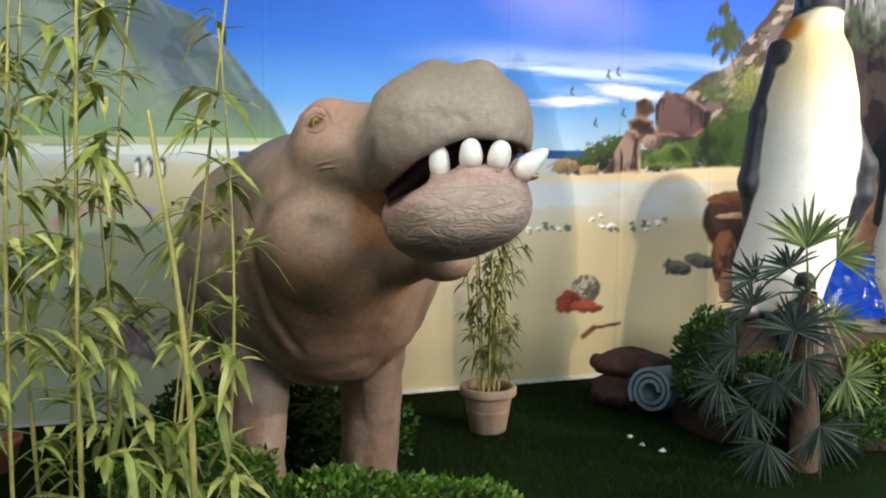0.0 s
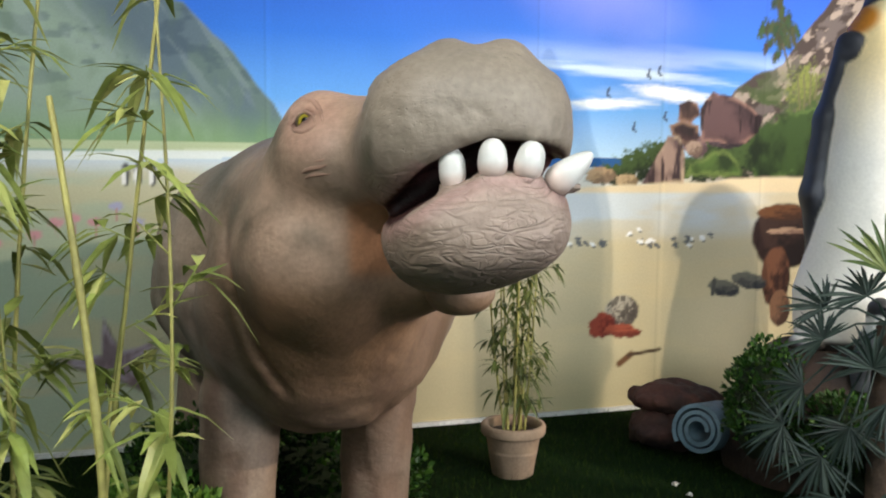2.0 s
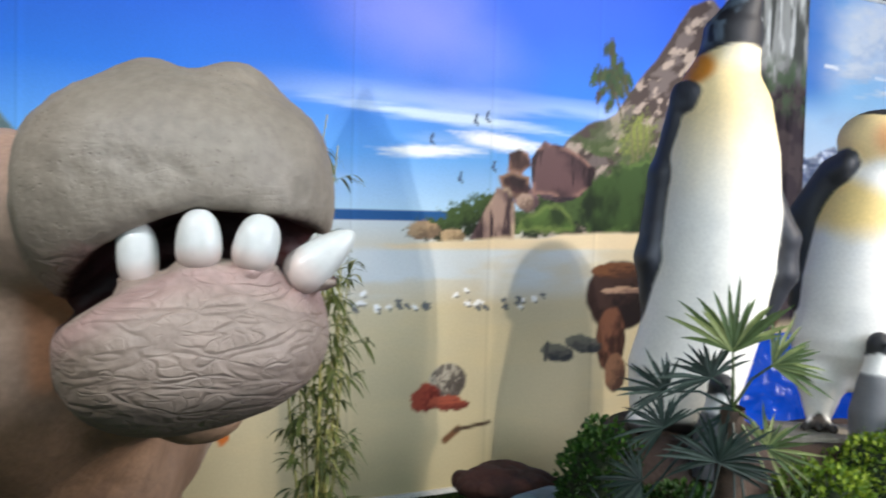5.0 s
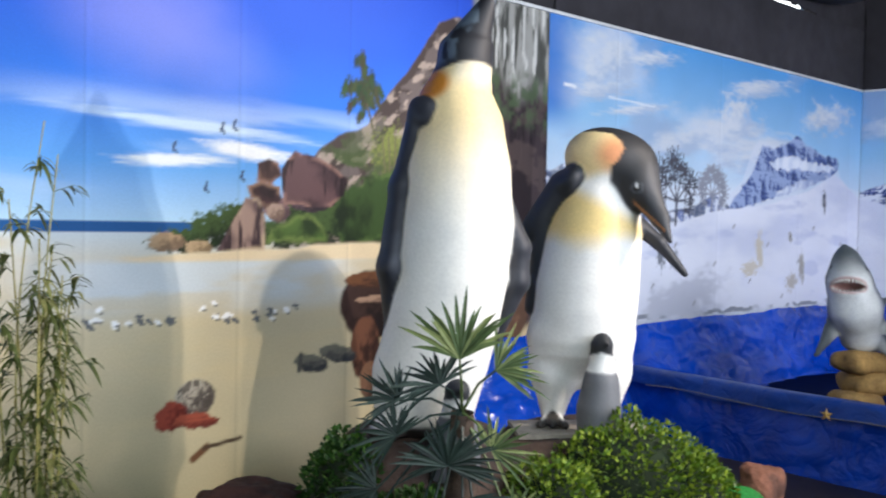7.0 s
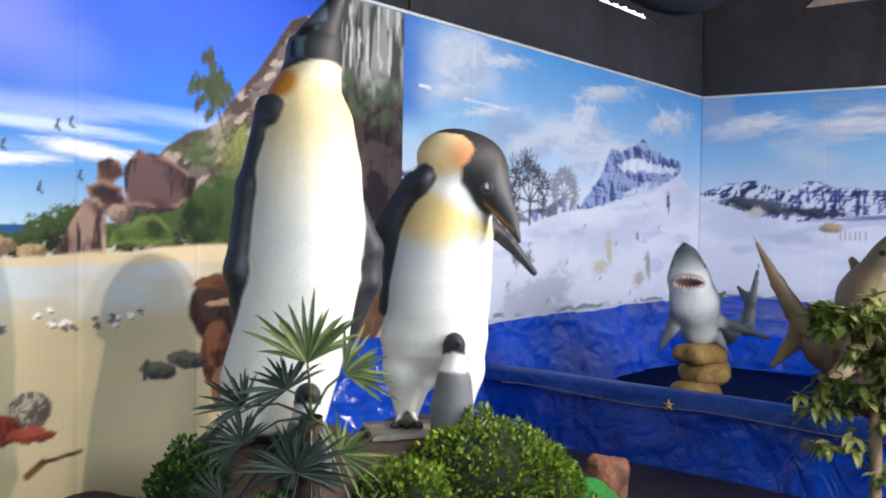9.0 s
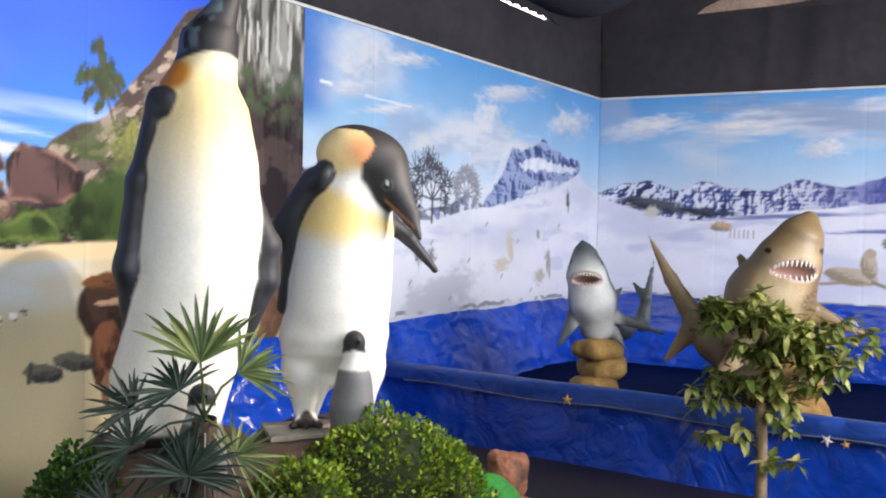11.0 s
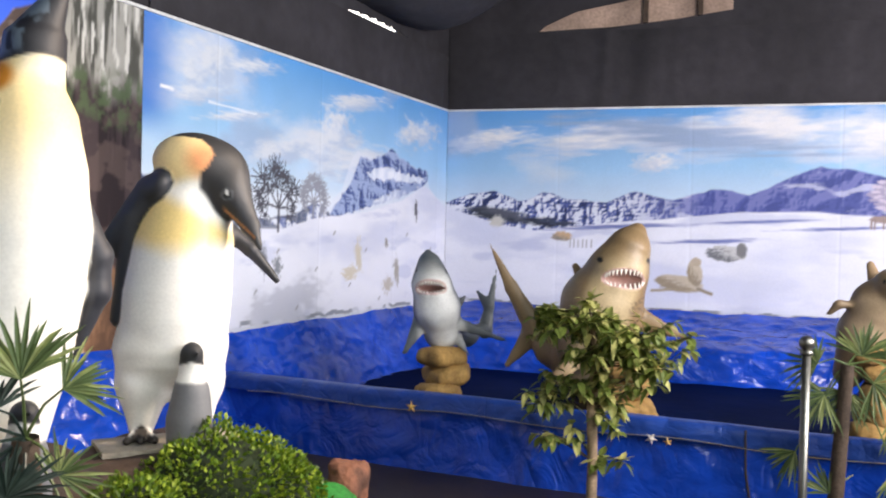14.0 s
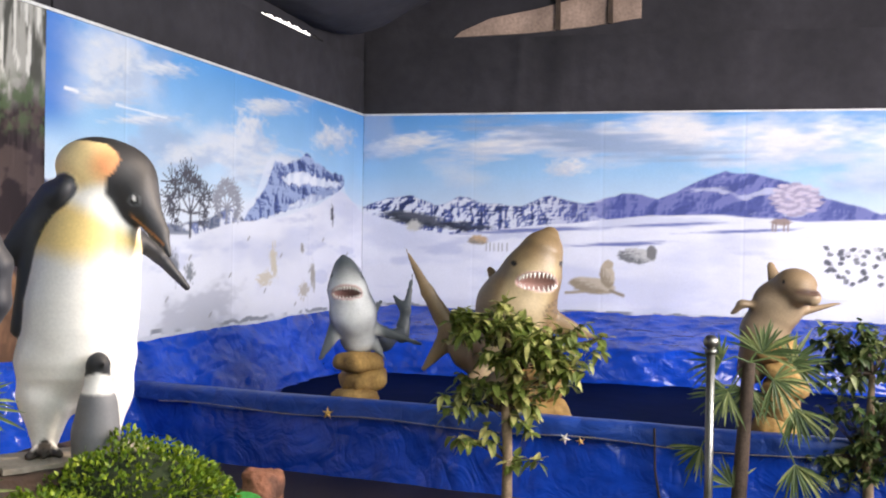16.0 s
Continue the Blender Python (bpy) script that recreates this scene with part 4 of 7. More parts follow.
def snow_ground(k, line, seed):
    m = k.below(line, 0.02, 2, seed, 0.01)
    k.lay(m, (236, 238, 247))
    k.lay(m * smooth(0.48, 0.7, k.fuzz(0.7, 2.6, 5, seed + 1)) * 0.55, (198, 204, 228))
    k.lay(m * smooth(0.6, 0.72, k.fuzz(1.5, 6, 4, seed + 2)) * 0.4, (176, 184, 216))
    k.lay(m * smooth(1.0, 0.78, k.v) * 0.3, (206, 208, 222))
    edge = np.abs(k.v - 0.80 - 0.035 * np.abs(np.sin(k.u * 4.4 + np.sin(k.u * 9)))) < 0.012 + 0.012 * k.fuzz(6, 2, 3, 5)
    k.lay(edge * smooth(0.35, 0.5, k.fuzz(3, 1, 3, 6)) * 0.8, (112, 118, 128))
    k.lay((k.v < 0.8) * 0.5, (200, 206, 216))


def snow_left():
    k = Canvas(5.30, WALL_X, 0.0, TOP, 0.0125)
    snow_sky(k, 110)
    for n, (u, v, ru, rv) in enumerate([(6.04, 2.86, 0.34, 0.16), (5.9, 2.62, 0.34, 0.06), (6.4, 2.52, 0.4, 0.035), (7.9, 2.62, 0.22, 0.14), (7.75, 2.42, 0.5, 0.16), (8.3, 2.9, 0.5, 0.07), (8.3, 2.3, 0.7, 0.14), (9.7, 2.75, 0.4, 0.14), (7.0, 2.3, 0.4, 0.1), (6.6, 2.95, 0.3, 0.05)]):
        k.blob(u, v, ru, rv, (218, 224, 232), 0.6, 0.9, 8, 120 + n, (184, 200, 222))
    k.lay(smooth(5.75, 5.3, k.u) * smooth(2.2, 2.5, k.v) * 0.85, (60, 120, 206))
    # far peak
    m = k.below([(5.3, 1.2), (7.3, 1.66), (7.63, 1.75), (8.0, 2.0), (8.2, 2.34), (8.3, 2.42), (8.6, 2.40), (8.8, 2.4), (8.95, 2.52), (9.15, 2.40), (9.5, 2.36), (9.9, 2.30), (10.0, 2.15), (10.2, 2.05), (10.48, 2.0)], 0.05, 3, 130)
    m = m * smooth(1.55, 1.6, k.v)
    k.lay(m * 0.6, (222, 228, 240))
    saved = k.c.copy()
    k.c[:] = 0
    k.poly([(7.71, 1.72), (8.2, 2.11), (8.35, 2.37), (8.55, 2.34), (8.75, 2.4), (9.05, 2.52), (9.2, 2.42), (9.38, 2.41), (9.6, 2.36), (9.94, 2.33), (9.95, 2.24), (9.81, 2.14), (8.78, 1.92), (8.21, 1.80)], (255, 255, 255), None, 0.03, 0.012, 131)
    peak = k.c[:, 0].copy()
    k.c[:] = saved
    k.facets(peak, 1.7, 2.4, 137, (160, 176, 212), (84, 100, 154), (60, 74, 118))
    k.poly([(8.48, 2.22), (8.82, 2.31), (9.39, 2.26), (9.88, 2.25), (9.74, 2.17), (9.13, 2.18), (8.64, 2.16)], (236, 240, 248), (206, 216, 234), 0.05, 0.01, 132)
    k.poly([(8.9, 2.0), (9.46, 2.16), (9.74, 2.14), (9.3, 2.02), (8.78, 1.92), (8.5, 1.9)], (226, 232, 244), (150, 166, 204), 0.03, 0.015, 133)
    far = k.below([(5.3, 1.98), (5.6, 2.06), (6.0, 1.85), (6.5, 1.7), (7.2, 1.75), (7.6, 1.9), (7.9, 1.7), (10.48, 1.2)], 0.05, 4, 134)
    k.facets(far * smooth(1.5, 1.6, k.v), 2.4, 3.6, 136, (228, 232, 242), (128, 140, 184), (84, 92, 116))
    k.lay(far * smooth(0.52, 0.6, k.fuzz(5, 7, 4, 135)) * smooth(1.5, 1.6, k.v) * 0.8, (96, 104, 124))
    snow_ground(k, [(5.3, 1.62), (6.2, 1.62), (7.0, 1.62), (7.63, 1.74), (8.6, 1.84), (9.3, 1.96), (9.85, 2.16), (10.2, 2.04), (10.48, 1.92)], 140)
    bare_tree(k, 6.95, 1.60, 0.62, (84, 84, 92), 4)
    bare_tree(k, 7.5, 1.74, 0.40, (150, 152, 162), 5)
    # worn smudges
    for n, (u, v, ru, rv, c) in enumerate([(8.35, 1.38, 0.07, 0.15, (212, 204, 186)), (8.2, 1.2, 0.14, 0.06, (214, 206, 190)), (6.75, 1.35, 0.05, 0.12, (126, 130, 138)), (6.95, 1.3, 0.06, 0.08, (140, 144, 150)), (9.65, 1.88, 0.035, 0.1, (86, 86, 92)), (9.2, 1.2, 0.05, 0.14, (172, 168, 160)), (9.0, 1.05, 0.1, 0.08, (196, 190, 180)), (10.35, 1.2, 0.1, 0.06, (150, 150, 156)), (7.1, 0.95, 0.5, 0.2, (206, 208, 218)), (8.95, 1.5, 0.03, 0.05, (150, 146, 140))]):
        k.blob(u, v, ru, rv, c, 0.4, 1.0, 10, 150 + n)
    for n in range(16):
        k.stroke((5.7 + 0.31 * n, 0.9 + 0.17 * ((n * 7) % 5)), (5.7 + 0.31 * n + 0.03, 0.93 + 0.17 * ((n * 7) % 5)), 0.012, (170, 170, 176))
    k.stroke((5.48, 2.62), (5.6, 2.61), 0.014, (244, 246, 250))
    k.stroke((6.0, 2.58), (6.6, 2.56), 0.009, (226, 234, 244))
    return k.sheet("snow_mural", lambda u, v: np.stack([u, WALL_Y - 0.004 - 0.006 * fbm(np.stack([u * 1.2, v * 1.2, 0 * u], 1), 3, 78), v], 1), (6.1, 7.6, 9.1, 10.2))


def snow_right():
    k = Canvas(0.012, 8.8, 0.0, TOP, 0.0145)
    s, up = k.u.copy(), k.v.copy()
    # picture warped to fit the camera's view: cast from its standpoint onto the turned wall
    view_scale = 1 / (1 + 0.01365 * s)
    k.u, k.v = 0.56 + view_scale * (4.48 - 0.9907 * s), 1.6 + view_scale * (up - 1.6)
    snow_sky(k, 210)
    for n, (u, v, ru, rv) in enumerate([(3.3, 2.72, 0.7, 0.13), (2.5, 2.45, 0.2, 0.09), (4.5, 2.75, 0.4, 0.1), (1.6, 2.75, 0.9, 0.2), (0.2, 2.65, 0.7, 0.2), (-1.2, 2.6, 0.8, 0.25)]):
        k.blob(u, v, ru, rv, (236, 236, 238), 0.6, 0.8, -6, 220 + n, (204, 214, 230))
    k.blob(2.2, 2.75, 1.2, 0.12, (158, 178, 208), 0.6, 0.8, 8, 230)
    sky_line = [(5.04, 2.0), (4.7, 2.1), (4.4, 2.12), (4.1, 2.02), (3.8, 2.1), (3.5, 2.07), (3.2, 2.0), (2.7, 2.12), (2.3, 2.07), (1.9, 2.16), (1.5, 2.1), (1.2, 2.25), (0.8, 2.42), (0.55, 2.36), (0.2, 2.28), (-0.2, 2.1), (-0.7, 1.95), (-1.5, 2.1), (-3.6, 2.3)]
    m = k.below(sky_line, 0.045, 4, 231) * smooth(1.55, 1.62, k.v)
    west = smooth(1.9, 3.0, k.u)
    k.facets(m, 1.5, 1.5, 232, (120, 126, 184), (86, 96, 160), (76, 86, 146))
    k.lay(m * smooth(0.60, 0.66, k.fuzz(2.2, 6, 5, 238)) * 0.7, (206, 210, 232))
    k.facets(m * west, 3.0, 3.2, 234, (228, 232, 243), (90, 104, 166), (54, 64, 102))
    k.blob(4.35, 1.86, 0.4, 0.075, (92, 96, 108), 0.3, 0.6, 8, 235, (60, 64, 74))
    k.blob(3.75, 1.78, 0.3, 0.05, (70, 76, 96), 0.3, 0.7, 4, 236, (52, 56, 70))
    snow_ground(k, [(5.04, 1.94), (4.4, 1.76), (3.9, 1.68), (3.2, 1.76), (2.4, 1.84), (1.6, 1.92), (0.8, 1.92), (0.0, 1.86), (-1.0, 1.9), (-3.6, 2.0)], 240)
    for n, (u, v, ru, rv) in enumerate([(2.9, 1.74, 0.7, 0.022), (1.4, 1.82, 0.5, 0.016), (0.6, 1.76, 0.5, 0.016), (1.9, 1.6, 0.5, 0.02)]):
        k.blob(u, v, ru, rv, (120, 130, 184), 0.5, 0.6, -3, 250 + n)
    # plain shapes lying on the snow
    k.blob(2.2, 1.13, 0.26, 0.09, (200, 188, 166), 0.1, 0.15, 6, 260, (158, 144, 122))
    k.blob(2.04, 1.25, 0.08, 0.14, (204, 192, 170), 0.1, 0.12, -8, 261, (160, 146, 124))
    k.blob(2.03, 1.37, 0.055, 0.05, (190, 176, 154), 0.1, 0.1, 0, 262)
    k.stroke((2.0, 1.08), (1.86, 1.03), 0.02, (150, 138, 120))
    k.stroke((2.3, 1.06), (2.5, 1.04), 0.018, (170, 158, 138))
    k.blob(1.72, 1.47, 0.2, 0.085, (206, 206, 204), 0.1, 0.2, 3, 263, (120, 122, 126), 6)
    k.blob(1.56, 1.51, 0.055, 0.08, (130, 130, 130), 0.15, 0.2, 0, 264)
    k.blob(3.55, 1.62, 0.12, 0.05, (206, 176, 140), 0.2, 0.5, 0, 265, (150, 140, 130))
    for n in range(6):
        k.stroke((3.2 + 0.05 * n, 1.5), (3.2 + 0.05 * n, 1.58), 0.008, (178, 176, 178))
    k.blob(4.35, 1.78, 0.09, 0.07, (206, 204, 196), 0.3, 0.5, 0, 266)
    k.blob(0.24, 1.86, 0.1, 0.035, (160, 142, 136), 0.2, 0.4, 0, 267)
    for d in (-0.07, -0.03, 0.05, 0.08):
        k.stroke((0.24 + d, 1.85), (0.24 + d, 1.77), 0.012, (150, 132, 126))
    for n in range(60):
        w, r = n * 2.39996, math.sqrt(n / 60)
        k.blob(0.1 + 0.24 * r * math.cos(w), 2.1 + 0.17 * r * math.sin(w), 0.05, 0.018, ((206, 196, 212), (168, 160, 184))[n % 2], 0.4, 0.6, 0, 270 + n)
    rng = random.Random(9)
    for n in range(46):
        u, v = -0.55 + rng.uniform(-0.3, 0.35), 1.4 + rng.uniform(-0.17, 0.2)
        k.blob(u, v, 0.03, 0.022, rng.choice([(96, 98, 106), (128, 130, 136), (206, 206, 212)]), 0.2, 0.5, rng.uniform(-40, 40), n)
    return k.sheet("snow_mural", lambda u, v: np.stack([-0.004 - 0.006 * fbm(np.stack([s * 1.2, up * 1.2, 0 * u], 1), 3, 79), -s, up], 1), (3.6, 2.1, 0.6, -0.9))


tagged(new("beach_mural", beach()), "large printed mural of a beach, mountain and blue sky", "mural", kind="structure")
tagged(new("snow_mural", snow_left()), "printed mural of snowy peaks and bare trees", "mural", kind="structure")
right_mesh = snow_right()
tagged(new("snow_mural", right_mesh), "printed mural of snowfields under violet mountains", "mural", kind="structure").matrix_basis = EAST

# ---- the tarpaulin pool ----
def tarp_sheet(name, length, profile, m, label, seed, bow=0.0):
    """Tarpaulin hung along a wall: local x along it, y out from it, z up; profile rows of (out, height)."""
    n, k = int(length / 0.03), 60
    path = np.array(profile, float)
    along = np.r_[0, np.cumsum(np.hypot(*np.diff(path, axis=0).T))]
    t = np.linspace(0, along[-1], k)
    out, up = np.interp(t, along, path[:, 0]), np.interp(t, along, path[:, 1])
    s = np.linspace(0, length, n)
    gs, go = np.meshgrid(s, out, indexing="ij")
    _, gu = np.meshgrid(s, up, indexing="ij")
    _, gt = np.meshgrid(s, t, indexing="ij")
    p = np.stack([gs.ravel() * 1.6, gt.ravel() * 2.5, np.full(gs.size, seed)], 1)
    p2 = np.stack([gs.ravel() * 3.0 + gt.ravel() * 4, gt.ravel() * 5 - gs.ravel() * 1.5, np.full(gs.size, seed + 9)], 1)
    crease = 1 - np.abs(fbm(p, 4, seed) * 2 - 1)
    fine = 1 - np.abs(fbm(p2, 3, seed + 3) * 2 - 1)
    w = 0.10 * (crease - 0.7) + 0.06 * (fine - 0.7)
    top = (gt.ravel() < 0.05)
    z = gu.ravel() + w * 0.5 + np.where(top, 0.05 * (fbm(p * 0.9, 3, seed + 5) - 0.5), 0)
    y = np.maximum(go.ravel() + w * 0.7 + bow * np.sin(gs.ravel()), 0.006)
    i = np.arange(n * k).reshape(n, k)
    quads = np.stack([i[:-1, :-1], i[1:, :-1], i[1:, 1:], i[:-1, 1:]], -1).reshape(-1, 4)
    me = raw_mesh(name, np.stack([gs.ravel(), y, z], 1), quads, True)
    me.materials.append(TARP)
    ob = new(name, me)
    ob.matrix_basis = m
    return tagged(ob, label, "tarpaulin", "pool tarpaulins")


tarp_sheet("pool_tarpaulin", 6.15, [(0.01, 0.78), (0.05, 0.72), (0.14, 0.45), (0.28, 0.17), (0.6, 0.1)], pose(WALL_X - 0.05, WALL_Y - 0.02, 0, 0, 0, 180), "wrinkled blue tarpaulin hung along the snow mural", 3)
tarp_sheet("pool_tarpaulin", 8.4, [(0.01, 0.79), (0.06, 0.76), (0.55, 0.62), (1.05, 0.5), (1.12, 0.44), (1.16, 0.17), (1.4, 0.1)], EAST @ pose(-0.02, 0.0, 0, 0, 0, -90) @ Matrix.Diagonal((1, -1, 1, 1)), "wrinkled blue tarpaulin sloping from the mural into the pool", 8)


def pool_front(p):
    p = p + np.outer(0.2 * np.maximum(0.4 - p[:, 2], 0), (1.0, 0, 0))
    c = np.array((6.105, 0.72, 0.192))
    half = np.array((0.035, 4.15, 0.26))
    q = np.abs(p - c) - half
    d = np.linalg.norm(np.maximum(q, 0), axis=1) + np.minimum(q.max(1), 0) - 0.03
    w = 1 - np.abs(fbm(p * np.array([2, 1.5, 2.5]), 4, 15) * 2 - 1)
    sag = 0.02 * (fbm(p * np.array([0, 1.2, 0]), 3, 17) - 0.5) * (p[:, 2] > 0.4)
    return d - 0.05 * (w - 0.75) + sag - 0.014 * (fbm(p * 5, 2, 19) - 0.5)


v, q = surface(pool_front, (5.82, -3.6, -0.05), (6.3, 5.02, 0.62), 0.024)
pool_wall = thing("pool_wall", Matrix.Identity(4), "low pool wall wrapped in creased blue tarpaulin", "pool wall")
part_mesh("wall_body", raw_mesh("wall_body", v, q, True), TARP, pool_wall)


def rim_flap():
    """The tarpaulin's folded edge, laid over the rim and hanging a hand's width down the front."""
    n, k = 270, 16
    path = np.array([(-0.09, 0.506), (-0.02, 0.513), (0.02, 0.505), (0.036, 0.475), (0.04, 0.395)])
    along = np.r_[0, np.cumsum(np.hypot(*np.diff(path, axis=0).T))]
    t = np.linspace(0, along[-1], k)
    ss, tt = np.meshgrid(np.linspace(-3.4, 4.85, n), t, indexing="ij")
    ss, tt = ss.ravel(), tt.ravel()
    out, up = np.interp(tt, along, path[:, 0]), np.interp(tt, along, path[:, 1])
    p = np.stack([ss * 2.2, tt * 5, 0 * ss], 1)
    hang = smooth(along[2], along[-1], tt)
    out = out + 0.035 * np.abs(2 * fbm(p, 3, 161) - 1) * hang + 0.012 * (fbm(p * 0.6, 2, 162) - 0.3)
    up = up + 0.02 * (fbm(p * np.array((0.5, 0, 0)), 3, 163) - 0.5) + 0.035 * (fbm(p * np.array((0.9, 0, 0)), 3, 164) - 0.5) * hang
    i = np.arange(n * k).reshape(n, k)
    quads = np.stack([i[:-1, :-1], i[1:, :-1], i[1:, 1:], i[:-1, 1:]], -1).reshape(-1, 4)
    return raw_mesh("rim_flap", np.stack([6.05 - out, ss, up], 1), quads, True)


part_mesh("rim_flap", rim_flap(), crumpled("faded_blue_tarpaulin", (0.017, 0.072, 0.38), 0.42), pool_wall, "paler folded edge of the blue tarpaulin")
# floor sheet coloured near black for the shade inside the pool
slab("pool_floor", (6.16, -3.5, 0.004), (WALL_X - 0.1, WALL_Y - 0.15, 0.17), plain("pool_shade_blue", (0.001, 0.006, 0.045), 0.7, scales=((1.0, 4, 0.6, 1.3), (12, 3, 0.9, 1.1)), bumps=((2, 1, 4),), strength=0.4, distance=0.03, spec=0.02), "blue sheet on the pool floor, darkened for the shade inside", "pool floor")

# cord along the front of the pool, with small star ornaments
cord = Soup()
pts = [(5.98 + 0.006 * math.sin(n * 1.7), 4.6 - 0.2 * n, 0.40 + 0.012 * math.sin(n * 0.9)) for n in range(40)]
cord.add(*tube(pts, [0.0028] * len(pts), 5))
tagged(new("cord", cord.mesh("cord", ROPE, True)), "thin pale cord stretched along the blue pool wall", "cord")
STAR_YELLOW = plain("star_yellow", (0.6, 0.36, 0.08), 0.5)
SHELL_WHITE = plain("shell_white", (0.7, 0.66, 0.6), 0.5)


def star(name, place, size, material, label, spin):
    s = Soup()
    ring = []
    for n in range(10):
        w = math.pi * n / 5 + spin
        r = size if n % 2 == 0 else size * 0.38
        ring.append((0.0, r * math.cos(w), r * math.sin(w)))
    verts = [(-0.014, 0, 0), (0.014, 0, 0)] + ring
    faces = [(0, 2 + n, 2 + (n + 1) % 10) for n in range(10)] + [(1, 2 + (n + 1) % 10, 2 + n) for n in range(10)]
    s.add(verts, faces)
    ob = new(name, s.mesh(name, material))
    ob.matrix_basis = pose(*place)
    return tagged(ob, label, "ornament", "star ornaments")


star("star_ornament", (5.975, 3.23, 0.42), 0.045, STAR_YELLOW, "small yellow starfish ornament tied to the cord", 0.3)
star("star_ornament", (5.97, 1.6, 0.395), 0.04, SHELL_WHITE, "small pale starfish ornament tied to the cord", 0.8)
star("star_ornament", (5.97, 1.5, 0.385), 0.03, STAR_YELLOW, "small yellow starfish ornament tied to the cord", 0.1)

# ---- statues ----
def loft(p, table):
    """An upright body from rows of z, centre x, centre y, half width, half depth."""
    t = np.array(table, float)
    z = np.clip(p[:, 2], t[0, 0], t[-1, 0])
    cx, cy, rx, ry = (np.interp(z, t[:, 0], t[:, n]) for n in (1, 2, 3, 4))
    d = (np.hypot((p[:, 0] - cx) / rx, (p[:, 1] - cy) / ry) - 1) * np.minimum(rx, ry)
    over = np.maximum(np.maximum(t[0, 0] - p[:, 2], p[:, 2] - t[-1, 0]), 0)
    return np.where(over > 0, np.hypot(np.maximum(d, 0), over) + np.minimum(d, 0) * 0.2, d)


def ball(centre, radii, m, n=18):
    """A fine ellipsoid for teeth and eyes: vertices and quads, from its own north pole down."""
    v, f = lathe([(math.sin(a), -math.cos(a)) for a in np.linspace(0.02, math.pi - 0.02, n)], 24)
    return np.array(v) * np.array(radii) @ m.T + np.array(centre), np.array(f)


def statue(name, f, lo, hi, step, tint, material, m, label, category, group="", extra=()):
    v, q = surface(f, lo, hi, step)
    c = tint(v)
    for ev, ef, ec in extra:
        q = np.concatenate([q, ef + len(v)])
        v, c = np.concatenate([v, ev]), np.concatenate([c, ec])
    me = raw_mesh(name, v, q, True, c)
    me.materials.append(material)
    ob = new(name, me)
    ob.matrix_basis = m
    return tagged(ob, label, category, group)


def blend(base, mask, colour):
    m = np.clip(mask, 0, 1)[:, None]
    return base * (1 - m) + np.array(lin(*colour)) * m


# x, y, z, half width, half height, lean, taper
TEETH = [(0.343, -1.175, 1.487, 0.029, 0.047, -4, 0.02), (0.428, -1.200, 1.511, 0.0315, 0.043, 0, 0.14), (0.507, -1.200, 1.507, 0.0315, 0.042, 14, 0.10), (0.598, -1.165, 1.487, 0.030, 0.060, 50, 0.42)]


def mouth_gap(p):
    """The slot between the lips; it rises from the corner of the mouth and closes again at the far side."""
    x, y, z = p.T
    low = np.interp(x, (0.12, 0.20, 0.26, 0.32, 0.41, 0.52, 0.585, 0.66), (1.372, 1.362, 1.402, 1.442, 1.484, 1.486, 1.450, 1.40))
    high = np.interp(x, (0.12, 0.19, 0.286, 0.35, 0.42, 0.52, 0.591, 0.66), (1.372, 1.402, 1.488, 1.525, 1.553, 1.548, 1.522, 1.47))
    return smax((np.abs(z - (low + high) / 2) - (high - low) / 2) * 0.75, y + 0.88, 0.02)


